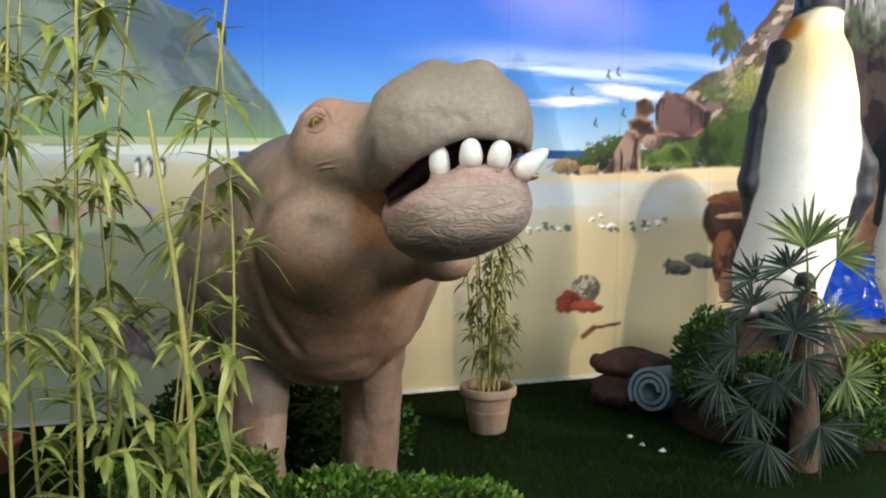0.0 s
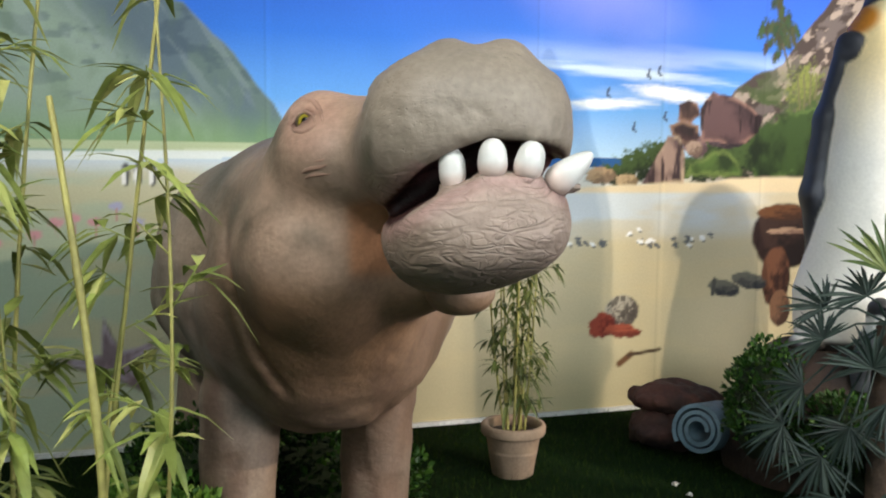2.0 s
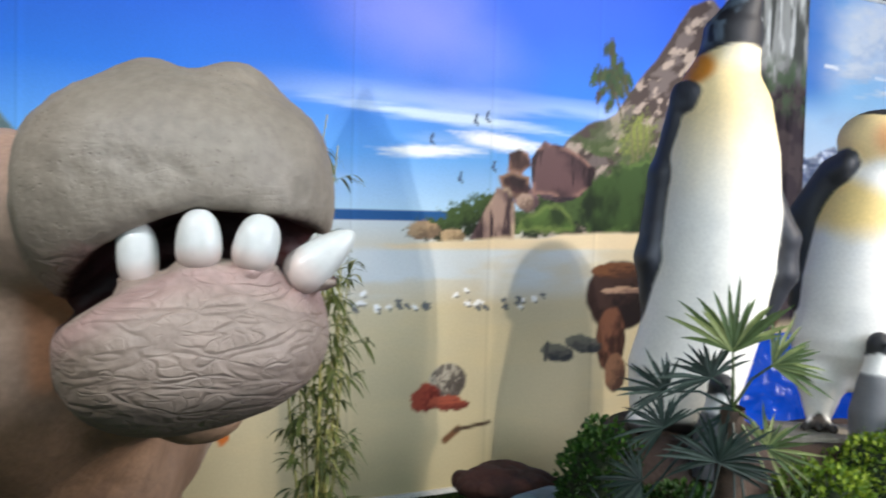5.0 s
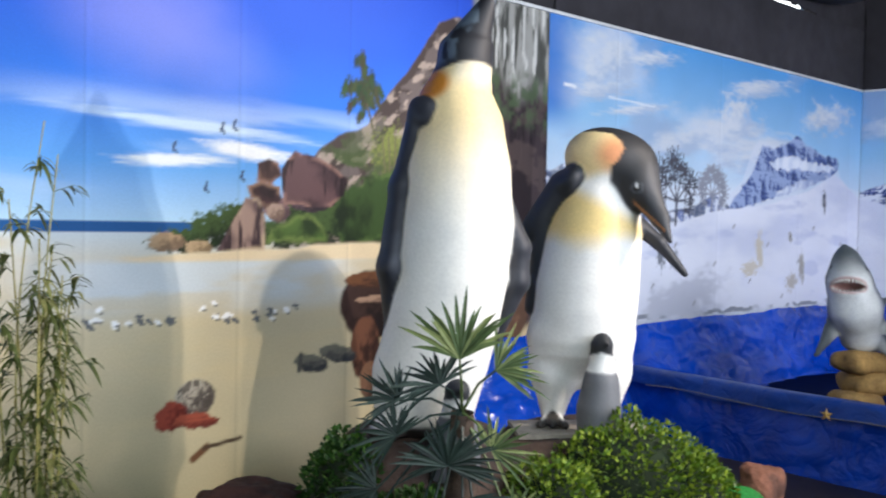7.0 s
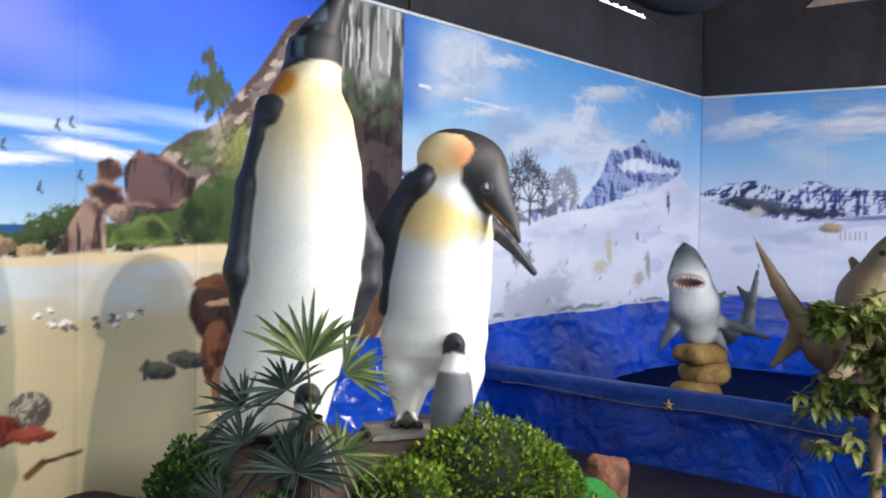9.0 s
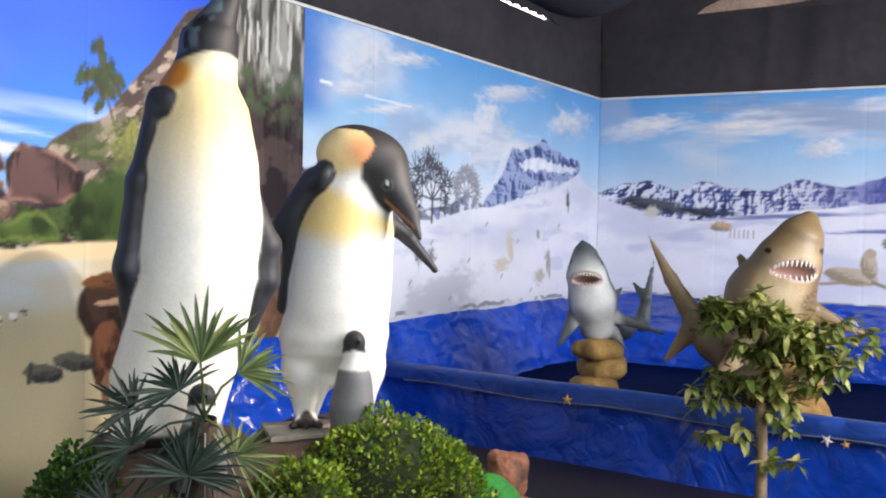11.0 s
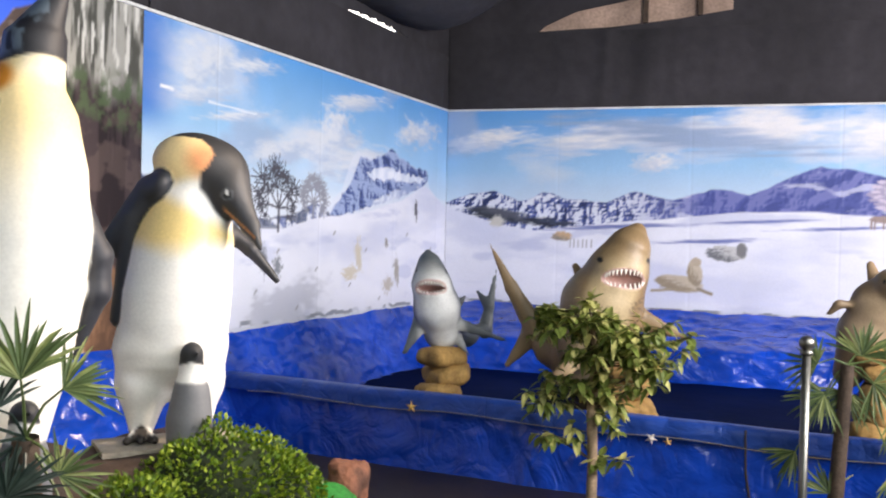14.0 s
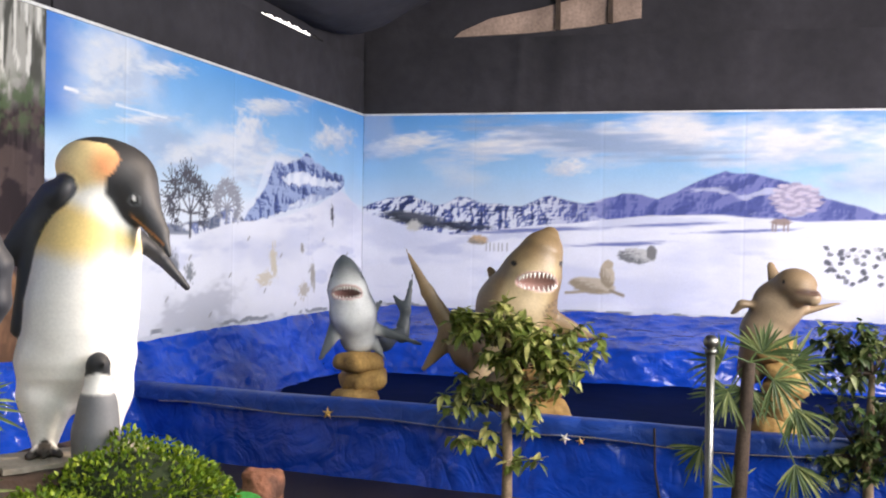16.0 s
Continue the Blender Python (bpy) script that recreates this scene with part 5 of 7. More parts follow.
def hippo_core(p):
    x, y, z = p.T
    body = ell(p, (-0.28, 0.62, 1.02), (0.60, 0.98, 0.49), turn(-7, 0, 24))
    shoulder = ell(p, (-0.12, 0.02, 1.02), (0.41, 0.42, 0.46))
    d = smin(body, shoulder, 0.18)
    chest = ell(p, (-0.07, -0.14, 0.90), (0.31, 0.24, 0.27))
    d = smin(d, chest, 0.12)
    d = smin(d, cone(p, (-0.35, 0.04, 0.835), (0.05, 0.10, 0.835), 0.195, 0.19, (1, 0.85, 1)), 0.05)
    neck = ell(p, (-0.03, -0.30, 1.24), (0.32, 0.34, 0.38))
    nape = ell(p, (-0.20, -0.10, 1.23), (0.30, 0.36, 0.36))
    hump = ell(p, (-0.36, 0.12, 1.17), (0.35, 0.42, 0.35))
    d = smin(d, smin(smin(neck, nape, 0.10), hump, 0.10), 0.10)
    # legs
    for a, b, ra, rb in [((-0.38, -0.06, 0.70), (-0.39, -0.10, 0.08), 0.145, 0.125), ((0.09, 0.10, 0.72), (0.06, 0.08, 0.08), 0.14, 0.125), ((-0.72, 1.02, 0.7), (-0.80, 1.0, 0.08), 0.19, 0.14), ((-0.02, 1.15, 0.7), (-0.05, 1.1, 0.08), 0.19, 0.14)]:
        d = smin(d, cone(p, a, b, ra, rb), 0.02)
        d = smin(d, ell(p, (b[0], b[1] - 0.05, 0.07), (rb * 1.12, rb * 1.25, 0.075)), 0.06)
    # head
    cheek = ell(p, (-0.03, -0.53, 1.28), (0.215, 0.225, 0.275), turn(0, 0, -12))
    cheek2 = ell(p, (0.26, -0.42, 1.3), (0.2, 0.22, 0.24))
    d = smin(d, smin(cheek, cheek2, 0.1), 0.10)
    skull = ell(p, (0.07, -0.53, 1.51), (0.235, 0.33, 0.175), turn(-4, 0, 0))
    d = smin(d, skull, 0.08)
    brow = ell(p, (-0.025, -0.59, 1.605), (0.085, 0.115, 0.09))
    brow2 = ell(p, (0.28, -0.60, 1.60), (0.072, 0.10, 0.08))
    d = smin(d, smin(brow, brow2, 0.03), 0.06)
    for s in (-0.13, 0.27):
        d = smin(d, ell(p, (s, -0.28, 1.62), (0.05, 0.035, 0.06)), 0.03)
    bridge = cone(p, (0.17, -0.66, 1.52), (0.33, -0.95, 1.58), 0.14, 0.16)
    d = smin(d, bridge, 0.06)
    muzzle = boxy(p, (0.376, -0.985, 1.585), (0.25, 0.24, 0.18), 2.35, turn(-4, 0, 0))
    side = ell(p, (0.20, -0.86, 1.50), (0.09, 0.16, 0.12), turn(0, -18, 0))
    top = smin(muzzle, side, 0.05)
    for s in (0.335, 0.462):
        top = smin(top, ell(p, (s, -1.0, 1.735), (0.055, 0.1, 0.048)), 0.035)
    d = smin(d, top, 0.045)
    jaw = boxy(p, (0.410, -1.03, 1.356), (0.205, 0.232, 0.138), 2.6, turn(-3, -9, 0))
    jaw2 = ell(p, (0.36, -0.86, 1.31), (0.18, 0.26, 0.11))
    chin = ell(p, (0.37, -0.64, 1.15), (0.10, 0.12, 0.07))
    lower = smin(smin(jaw, jaw2, 0.08), chin, 0.06)
    d = smin(d, lower, 0.03)
    d = smax(d, -mouth_gap(p), 0.012)
    return d


def hippo_relief(p, d):
    x, y, z = p.T
    near = np.abs(d) < 0.06
    out = d.copy()
    q = p[near]
    # wrinkles on the jaw, pores on the muzzle, a fold behind the cheek and skin folds on the shoulder
    jawness = smooth(1.5, 1.44, q[:, 2]) * smooth(-0.72, -0.9, q[:, 1])
    n1 = np.abs(fbm(q * np.array([9, 9, 11]), 3, 11) - 0.5) * 2
    cracks = smooth(0.16, 0.0, n1) * 0.002 * jawness
    pores = 0.004 * smooth(0.62, 0.75, vnoise(q * 55, 5)) * smooth(1.5, 1.6, q[:, 2]) * smooth(-0.8, -0.95, q[:, 1])
    folds = 0.010 * smooth(0.10, 0.0, np.abs(fbm(q * np.array([4, 4, 2.2]), 2, 31) - 0.5)) * smooth(-0.5, -0.2, q[:, 1])
    line = np.interp(q[:, 2], (0.78, 0.93, 1.04, 1.175, 1.34), (-0.16, -0.244, -0.283, -0.314, -0.327))
    seam = (0.016 * smooth(0.022, 0.0, np.abs(q[:, 0] - line)) - 0.006 * smooth(0.03, 0.0, np.abs(q[:, 0] - line + 0.045))) * smooth(0.74, 0.8, q[:, 2]) * smooth(1.45, 1.2, q[:, 2]) * (q[:, 1] < 0.1)
    line = np.interp(q[:, 2], (0.9, 1.0, 1.15, 1.28), (-0.5, -0.5, -0.465, -0.38))
    seam = seam + 0.018 * smooth(0.022, 0.0, np.abs(q[:, 0] - line)) * smooth(0.9, 0.98, q[:, 2]) * smooth(1.32, 1.2, q[:, 2]) * (q[:, 1] < 0.2)
    lumps = 0.016 * (fbm(q * 6, 4, 41) - 0.5) + 0.035 * (fbm(q * np.array([3.0, 3.0, 5.5]), 3, 43) - 0.5) * smooth(1.15, 0.95, q[:, 2])
    out[near] = out[near] + cracks + pores + folds + seam + lumps
    return out


def hippo_all(p):
    d = hippo_relief(p, hippo_core(p))
    # gums round each tooth, and a socket for the eye
    for tx, ty, tz, r, h, lean, taper in TEETH:
        d = smin(d, ell(p, (tx, ty + 0.01, tz - 0.036), (r * 1.05, r * 1.05, 0.014)), 0.016)
    d = smax(d, -ell(p, EYE_AT, (0.036, 0.04, 0.028)), 0.008)
    return d


def hippo_bits():
    """Smooth teeth and eyes with their colours."""
    out = []
    for tx, ty, tz, r, h, lean, taper in TEETH:
        v, f = ball((tx, ty, tz), (r, r * 0.92, h), turn(0, lean, 0))
        # blunt the tips
        local = (v - np.array((tx, ty, tz))) @ turn(0, lean, 0)
        t = np.clip(local[:, 2] / h, -0.999, 0.999)
        wide = (1 - np.abs(t) ** 2.7) ** 0.44 / np.sqrt(1 - t * t) * (1 - taper * t)
        local[:, :2] *= wide[:, None]
        v = local @ turn(0, lean, 0).T + np.array((tx, ty, tz))
        c = np.tile(np.array(lin(220, 219, 214)), (len(v), 1))
        c = blend(c, smooth(0.0, -0.6, local[:, 2] / h) * 0.6, (206, 172, 156))
        c = blend(c, smooth(0.5, 0.7, fbm(v * 30, 3, 66)) * 0.25, (180, 186, 176))
        out.append((v, f, c))
    # lids, the arched fold over each eye and the creases on the cheek, as ridges set into the skin
    skin = np.array(lin(172, 138, 120))
    ridges = [([(-0.098, 1.60), (-0.088, 1.645), (-0.060, 1.668), (-0.025, 1.662), (0.0, 1.635), (0.018, 1.595)], 0.008), ([(-0.080, 1.598), (-0.070, 1.622), (-0.045, 1.634), (-0.018, 1.622), (-0.006, 1.598)], 0.006),
              ([(-0.082, 1.594), (-0.062, 1.580), (-0.038, 1.577), (-0.016, 1.585), (-0.004, 1.598)], 0.006), ([(-0.050, 1.47), (-0.02, 1.484), (0.02, 1.492), (0.065, 1.515)], 0.009), ([(-0.045, 1.455), (-0.015, 1.468), (0.03, 1.474), (0.07, 1.478)], 0.007), ([(-0.02, 1.50), (0.02, 1.508), (0.06, 1.53)], 0.007)]
    for points, r in ridges:
        xs, zs = np.array(points).T
        t = np.linspace(0, len(points) - 1, 5 * len(points))
        xs, zs = np.interp(t, np.arange(len(points)), xs), np.interp(t, np.arange(len(points)), zs)
        ys = np.full(len(xs), -1.0)
        for step in range(40):
            ys = ys + np.maximum(hippo_core(np.stack([xs, ys, zs], 1)), 0.0) * 0.8
        v, f = tube([(x, y + 0.5 * r, z) for x, y, z in zip(xs, ys, zs)], [r * max(0.12, math.sin(math.pi * n / (len(xs) - 1)) ** 0.5) for n in range(len(xs))], 8)
        v = np.array([tuple(p) for p in v])
        out.append((v, np.array(f), np.tile(skin, (len(v), 1)) * (0.86 + 0.2 * fbm(v * 30, 2, 67))[:, None]))
    for centre in (EYE_AT, (0.31, -0.69, 1.605)):
        v, f = ball(centre, (0.031, 0.031, 0.031), turn(90, 0, -14), 30)
        d = (v - np.array(centre)) @ np.array((0.05, -0.99, 0.08)) / 0.031
        c = np.tile(np.array(lin(120, 104, 86)), (len(v), 1))
        c = blend(c, smooth(0.70, 0.74, d), (40, 30, 18))
        c = blend(c, smooth(0.75, 0.79, d), (176, 158, 52))
        c = blend(c, smooth(0.90, 0.94, d), (14, 12, 10))
        out.append((v, f, c))
    return out


EYE_AT = (-0.042, -0.716, 1.606)


def hippo_tint(v):
    x, y, z = v.T
    c = np.tile(np.array(lin(154, 139, 125)), (len(v), 1))
    n = fbm(v * 6, 4, 51)
    c = blend(c, smooth(0.45, 0.7, n) * 0.5, (136, 122, 110))
    c = blend(c, smooth(0.5, 0.7, fbm(v * 2.3, 3, 52)) * 0.5, (172, 148, 124))
    c = blend(c, smooth(-0.3, -0.5, y) * smooth(-0.95, -0.75, y) * smooth(0.35, 0.1, x) * 0.7, (184, 152, 128))
    c = blend(c, smooth(-0.86, -0.96, y) * smooth(1.46, 1.56, z) * 0.7, (140, 130, 116))
    # orange-brown of the shaded pocket under the muzzle, put into the paint
    c = blend(c, smooth(0.05, 0.09, x) * smooth(0.34, 0.26, x) * smooth(1.16, 1.22, z) * smooth(1.42, 1.38, z) * smooth(-1.0, -0.9, y) * (y < -0.5) * (0.25 + 0.4 * smooth(0.3, 0.6, fbm(v * 9, 3, 54))), (178, 116, 70))
    # brown throat and chest paint, deepened with the legs for shade below the head
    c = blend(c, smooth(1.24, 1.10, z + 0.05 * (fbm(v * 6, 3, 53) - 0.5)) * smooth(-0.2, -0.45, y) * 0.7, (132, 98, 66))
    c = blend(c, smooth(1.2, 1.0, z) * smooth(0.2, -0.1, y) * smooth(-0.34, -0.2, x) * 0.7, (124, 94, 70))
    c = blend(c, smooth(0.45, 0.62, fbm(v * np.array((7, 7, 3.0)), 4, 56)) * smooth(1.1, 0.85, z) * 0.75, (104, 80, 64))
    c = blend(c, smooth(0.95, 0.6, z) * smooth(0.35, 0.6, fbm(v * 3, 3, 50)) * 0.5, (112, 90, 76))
    c = blend(c, smooth(0.08, 0.02, np.hypot(x + 0.03, z - 1.59)) * (y < -0.5) * 0.0 + smooth(0.13, 0.05, np.hypot(x + 0.02, z - 1.60)) * (y < -0.45) * 0.45, (186, 144, 128))
    jaw = smooth(-0.98, -1.12, y) * smooth(1.2, 1.3, z) * smooth(1.5, 1.46, z)
    c = blend(c, jaw * 0.4, (186, 160, 146))
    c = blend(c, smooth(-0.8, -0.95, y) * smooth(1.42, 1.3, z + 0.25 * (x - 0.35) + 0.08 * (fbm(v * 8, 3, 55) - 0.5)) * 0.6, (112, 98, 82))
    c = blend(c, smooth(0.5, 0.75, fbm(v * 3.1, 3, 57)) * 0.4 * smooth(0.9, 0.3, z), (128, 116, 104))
    core = mouth_gap(v)
    c = blend(c, smooth(0.010, 0.003, core) * (y > -1.17), (62, 30, 30))
    c = blend(c, smooth(0.05, 0.01, core) * smooth(0.004, 0.010, core) * (z < 1.5) * 0.45, (190, 146, 142))
    c = blend(c, smooth(0.05, 0.038, np.linalg.norm((v - np.array(EYE_AT)) * np.array((1, 0.6, 1.2)), axis=1)) * 0.7, (120, 84, 74))
    return c


fine_bits = hippo_bits()
FINE = sum(len(b[0]) for b in fine_bits)
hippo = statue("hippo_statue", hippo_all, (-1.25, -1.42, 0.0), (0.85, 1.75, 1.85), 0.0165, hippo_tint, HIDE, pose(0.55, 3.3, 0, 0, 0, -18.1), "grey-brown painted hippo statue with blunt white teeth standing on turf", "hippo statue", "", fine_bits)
count = len(hippo.data.vertices)
where = np.empty(count * 3, np.float32)
hippo.data.vertices.foreach_get("co", where)
where = where.reshape(-1, 3).astype(float)
net = 0.95 * smooth(1.5, 1.46, where[:, 2]) * smooth(-0.82, -1.0, where[:, 1]) * (0.6 + 0.4 * smooth(0.3, 0.6, fbm(where * 5, 3, 58)))
net[-FINE:] = 0
# teeth and eyes are painted glossier than the hide
slot = np.zeros(len(hippo.data.polygons), np.int32)
at = len(slot) - sum(len(b[1]) for b in fine_bits)
for n, b in enumerate(fine_bits):
    slot[at:at + len(b[1])] = 1 if n < 4 else 2 if n > 9 else 0
    at += len(b[1])
hippo.data.materials.append(TOOTH_PAINT)
hippo.data.materials.append(EYE_PAINT)
hippo.data.polygons.foreach_set("material_index", slot)
net = np.maximum(net, 0.10 * smooth(0.45, 0.65, fbm(where * 2.5, 3, 59)))
pores = smooth(1.44, 1.52, where[:, 2]) * smooth(-0.66, -0.9, where[:, 1]) * (0.3 + 0.7 * smooth(0.4, 0.6, fbm(where * 4, 3, 60)))
pores[where[:, 1] < -1.19] *= smooth(1.55, 1.6, where[where[:, 1] < -1.19][:, 2])
hippo.data.attributes.new("pore", "FLOAT", "POINT").data.foreach_set("value", pores.astype(np.float32))
hippo.data.attributes.new("wrinkle", "FLOAT", "POINT").data.foreach_set("value", net.astype(np.float32))


# the tall penguin with its head thrown back
P1 = [(0.0, -0.05, 0, 0.19, 0.17), (0.06, -0.055, 0, 0.225, 0.20), (0.28, -0.025, 0, 0.262, 0.23), (0.44, 0.015, 0, 0.262, 0.24), (0.69, 0.055, 0, 0.262, 0.25), (0.95, 0.07, 0, 0.262, 0.25), (1.2, 0.072, 0, 0.246, 0.235), (1.427, 0.075, 0, 0.196, 0.195), (1.53, 0.062, 0, 0.160, 0.165), (1.60, 0.085, 0, 0.136, 0.145), (1.677, 0.102, 0, 0.123, 0.13), (1.74, 0.112, 0, 0.112, 0.115)]


def arm_one(p):
    """The near flipper, whose rounded shoulder hooks over the breast."""
    arm = smin(cone(p, (-0.10, -0.06, 1.40), (-0.16, -0.02, 1.10), 0.05, 0.062, (1, 0.6, 1)), cone(p, (-0.16, -0.02, 1.10), (-0.20, 0.0, 0.74), 0.062, 0.075, (1, 0.48, 1)), 0.04)
    arm = smin(arm, cone(p, (-0.20, 0.0, 0.74), (-0.205, 0.01, 0.42), 0.075, 0.03, (1, 0.5, 1)), 0.04)
    return smin(arm, boxy(p, (-0.068, -0.108, 1.428), (0.075, 0.058, 0.066), 2.8, turn(0, 16, -25)), 0.015)



def penguin_one(p):
    d = loft(p, P1)
    d = smin(d, cone(p, (0.10, -0.02, 1.71), (0.228, -0.04, 1.99), 0.115, 0.018), 0.05)
    d = smin(d, arm_one(p), 0.012)
    arm2 = smin(cone(p, (0.27, 0.10, 1.10), (0.365, 0.12, 0.84), 0.045, 0.055, (1, 0.7, 1)), cone(p, (0.365, 0.12, 0.84), (0.36, 0.12, 0.68), 0.055, 0.055, (1, 0.7, 1)), 0.03)
    arm2 = smin(arm2, cone(p, (0.36, 0.12, 0.68), (0.275, 0.12, 0.40), 0.055, 0.02, (1, 0.7, 1)), 0.03)
    d = smin(d, arm2, 0.02)
    for s in (-0.2, 0.08):
        d = smin(d, ell(p, (s, -0.12, 0.03), (0.09, 0.16, 0.04)), 0.02)
    return d + 0.012 * (fbm(p * 4, 3, 61) - 0.5)


def penguin_one_tint(v):
    x, y, z = v.T
    c = np.tile(np.array(lin(236, 234, 226)), (len(v), 1))
    c = blend(c, smooth(0.85, 1.5, z + 0.12 * (fbm(v * 5, 3, 62) - 0.5)) * 0.8, (243, 212, 138))
    c = blend(c, smooth(1.25, 0.7, np.hypot((x + 0.06) / 0.10, (z - 1.555) / 0.075)), (212, 134, 36))
    c = blend(c, smooth(1.52, 1.6, z) * smooth(0.0, 0.06, x - 0.03) * 0.5, (240, 234, 218))
    body = loft(v, P1)
    edge = 1.628 + 0.022 * np.sin((x - 0.03) * 14)
    c = blend(c, smooth(edge - 0.008, edge + 0.008, z), (34, 34, 40))
    # blue-grey glints of the glossy head, painted on
    c = blend(c, smooth(edge, edge + 0.05, z) * smooth(0.5, 0.58, fbm(v * np.array((16, 16, 6.0)), 3, 64)) * 0.7, (112, 126, 140))
    dark = np.maximum(smooth(0.010, 0.002, arm_one(v)), smooth(0.006, 0.016, body) * (x > 0.2)) * (z > 0.3) * (z < 1.56)
    c = blend(c, np.maximum(dark * 1.0, smooth(0.06, 0.10, y) * (z > 0.3)), (44, 46, 54))
    c = blend(c, dark * smooth(0.5, 0.7, fbm(v * 7, 3, 65)) * 0.5, (70, 74, 84))
    c = blend(c, smooth(0.07, 0.04, z) * (y < -0.02), (52, 46, 44))
    return c


statue("penguin_statue", penguin_one, (-0.6, -0.4, 0.0), (0.5, 0.45, 2.06), 0.011, penguin_one_tint, PLUMAGE, pose(3.11, 3.70, 0.635, 0, 0, -44), "tall penguin statue with head thrown back and yellow breast", "penguin statue", "penguin statues")

P2 = [(0.2, 0.0, 0, 0.05, 0.05), (0.26, 0.0, 0, 0.14, 0.14), (0.33, 0.0, 0, 0.215, 0.20), (0.40, 0.0, 0, 0.25, 0.22), (0.55, 0.02, 0, 0.265, 0.24), (0.70, 0.03, 0, 0.266, 0.245), (0.926, 0.053, 0, 0.244, 0.23), (1.132, 0.075, 0, 0.2, 0.2), (1.25, 0.07, 0, 0.155, 0.17), (1.33, 0.08, 0, 0.13, 0.15)]


def arms_two(p):
    near = smin(ell(p, (-0.06, -0.08, 1.215), (0.06, 0.115, 0.085), turn(0, 30, 0)), cone(p, (-0.1, 0.0, 1.18), (-0.33, 0.1, 0.86), 0.085, 0.05, (1, 0.6, 1)), 0.04)
    near = smin(near, cone(p, (-0.19, 0.02, 1.05), (-0.25, 0.03, 0.55), 0.05, 0.04, (1, 0.6, 1)), 0.03)
    far = smin(cone(p, (0.24, 0.05, 1.02), (0.385, 0.03, 0.905), 0.05, 0.036, (1, 0.6, 1)), cone(p, (0.385, 0.03, 0.905), (0.522, 0.03, 0.745), 0.036, 0.014, (1, 0.6, 1)), 0.02)
    return np.minimum(near, far)


def head_two(p):
    d = smin(ell(p, (0.13, -0.04, 1.31), (0.235, 0.17, 0.165), turn(0, 12, 0)), ell(p, (0.255, -0.10, 1.19), (0.115, 0.12, 0.13)), 0.05)
    d = smin(d, cone(p, (0.29, -0.13, 1.16), (0.362, -0.2, 1.02), 0.078, 0.046), 0.03)
    return smin(d, cone(p, (0.362, -0.2, 1.02), (0.405, -0.25, 0.915), 0.046, 0.012), 0.015)


def penguin_two(p):
    d = smin(loft(p, P2), head_two(p), 0.045)
    for a, b in [((-0.12, 0.0, 0.40), (-0.13, -0.01, 0.01)), ((0.13, 0.02, 0.40), (0.15, 0.02, 0.01))]:
        mid = (a[0], a[1], 0.23)
        d = smin(d, smin(cone(p, a, mid, 0.142, 0.132), cone(p, mid, b, 0.132, 0.06), 0.03), 0.07)
        for toe in (-0.05, 0.0, 0.05):
            d = smin(d, cone(p, (b[0], b[1], -0.005), (b[0] + 1.3 * toe, b[1] - 0.13, -0.024), 0.034, 0.02), 0.012)
    d = smin(d, arms_two(p), 0.012)
    return d + 0.010 * (fbm(p * 4, 3, 71) - 0.5)


def penguin_two_tint(v):
    x, y, z = v.T
    c = np.tile(np.array(lin(238, 236, 230)), (len(v), 1))
    c = blend(c, smooth(0.86, 0.98, z + 0.1 * (fbm(v * 5, 3, 72) - 0.5)) * smooth(1.16, 1.06, z + 0.5 * (x - 0.05)) * 0.9, (243, 212, 128))
    c = blend(c, smooth(1.20, 1.27, z - 0.25 * (x - 0.05)) * 0.9, (240, 212, 146))
    c = blend(c, smooth(0.14, 0.03, np.hypot(x - 0.14, (z - 1.335) * 1.1)) * 0.85, (222, 142, 92))
    face = np.interp(z, (0.9, 1.0, 1.078, 1.12, 1.191, 1.276, 1.30, 1.363, 1.40, 1.44, 1.455, 1.47), (0.26, 0.24, 0.19, 0.16, 0.115, 0.12, 0.15, 0.18, 0.165, 0.12, -0.02, -0.3))
    back = smooth(0.05, 0.09, y)
    crown = smooth(-0.008, 0.008, x - face) * smooth(0.025, 0.008, head_two(v))
    crown = np.maximum(crown, smooth(0.02, 0.05, y) * (z > 1.2))
    c = blend(c, crown, (44, 44, 47))
    c = blend(c, crown * smooth(0.45, 0.65, fbm(v * np.array((9, 9, 5.0)), 3, 74)) * 0.4, (74, 76, 82))
    c = blend(c, smooth(0.010, 0.004, np.abs(z - 1.06 + 0.95 * (x - 0.28))) * smooth(0.22, 0.25, x) * (x < 0.38) * (y < -0.1) * 0.7, (196, 132, 78))
    body = loft(v, P2)
    arm = smooth(0.014, 0.004, arms_two(v))
    c = blend(c, np.maximum(arm, back * (z > 0.35) * (z < 1.2)), (46, 48, 54))
    c = blend(c, smooth(0.026, 0.012, z + 0.02 * np.sin(x * 60)), (60, 54, 50))
    eye = np.linalg.norm(v - np.array((0.247, -0.212, 1.172)), axis=1)
    c = blend(c, smooth(0.034, 0.026, eye), (84, 86, 90))
    c = blend(c, smooth(0.026, 0.018, eye), (8, 8, 8))
    # white glint on the eye, painted on
    c = blend(c, smooth(0.014, 0.007, np.linalg.norm(v - np.array((0.242, -0.222, 1.180)), axis=1)), (235, 235, 235))
    return c


statue("penguin_statue", penguin_two, (-0.5, -0.4, -0.08), (0.62, 0.4, 1.56), 0.0125, penguin_two_tint, PLUMAGE, pose(4.017, 3.617, 0.599, 0, 0, -48), "penguin statue bowing its black head over a chick", "penguin statue", "penguin statues")


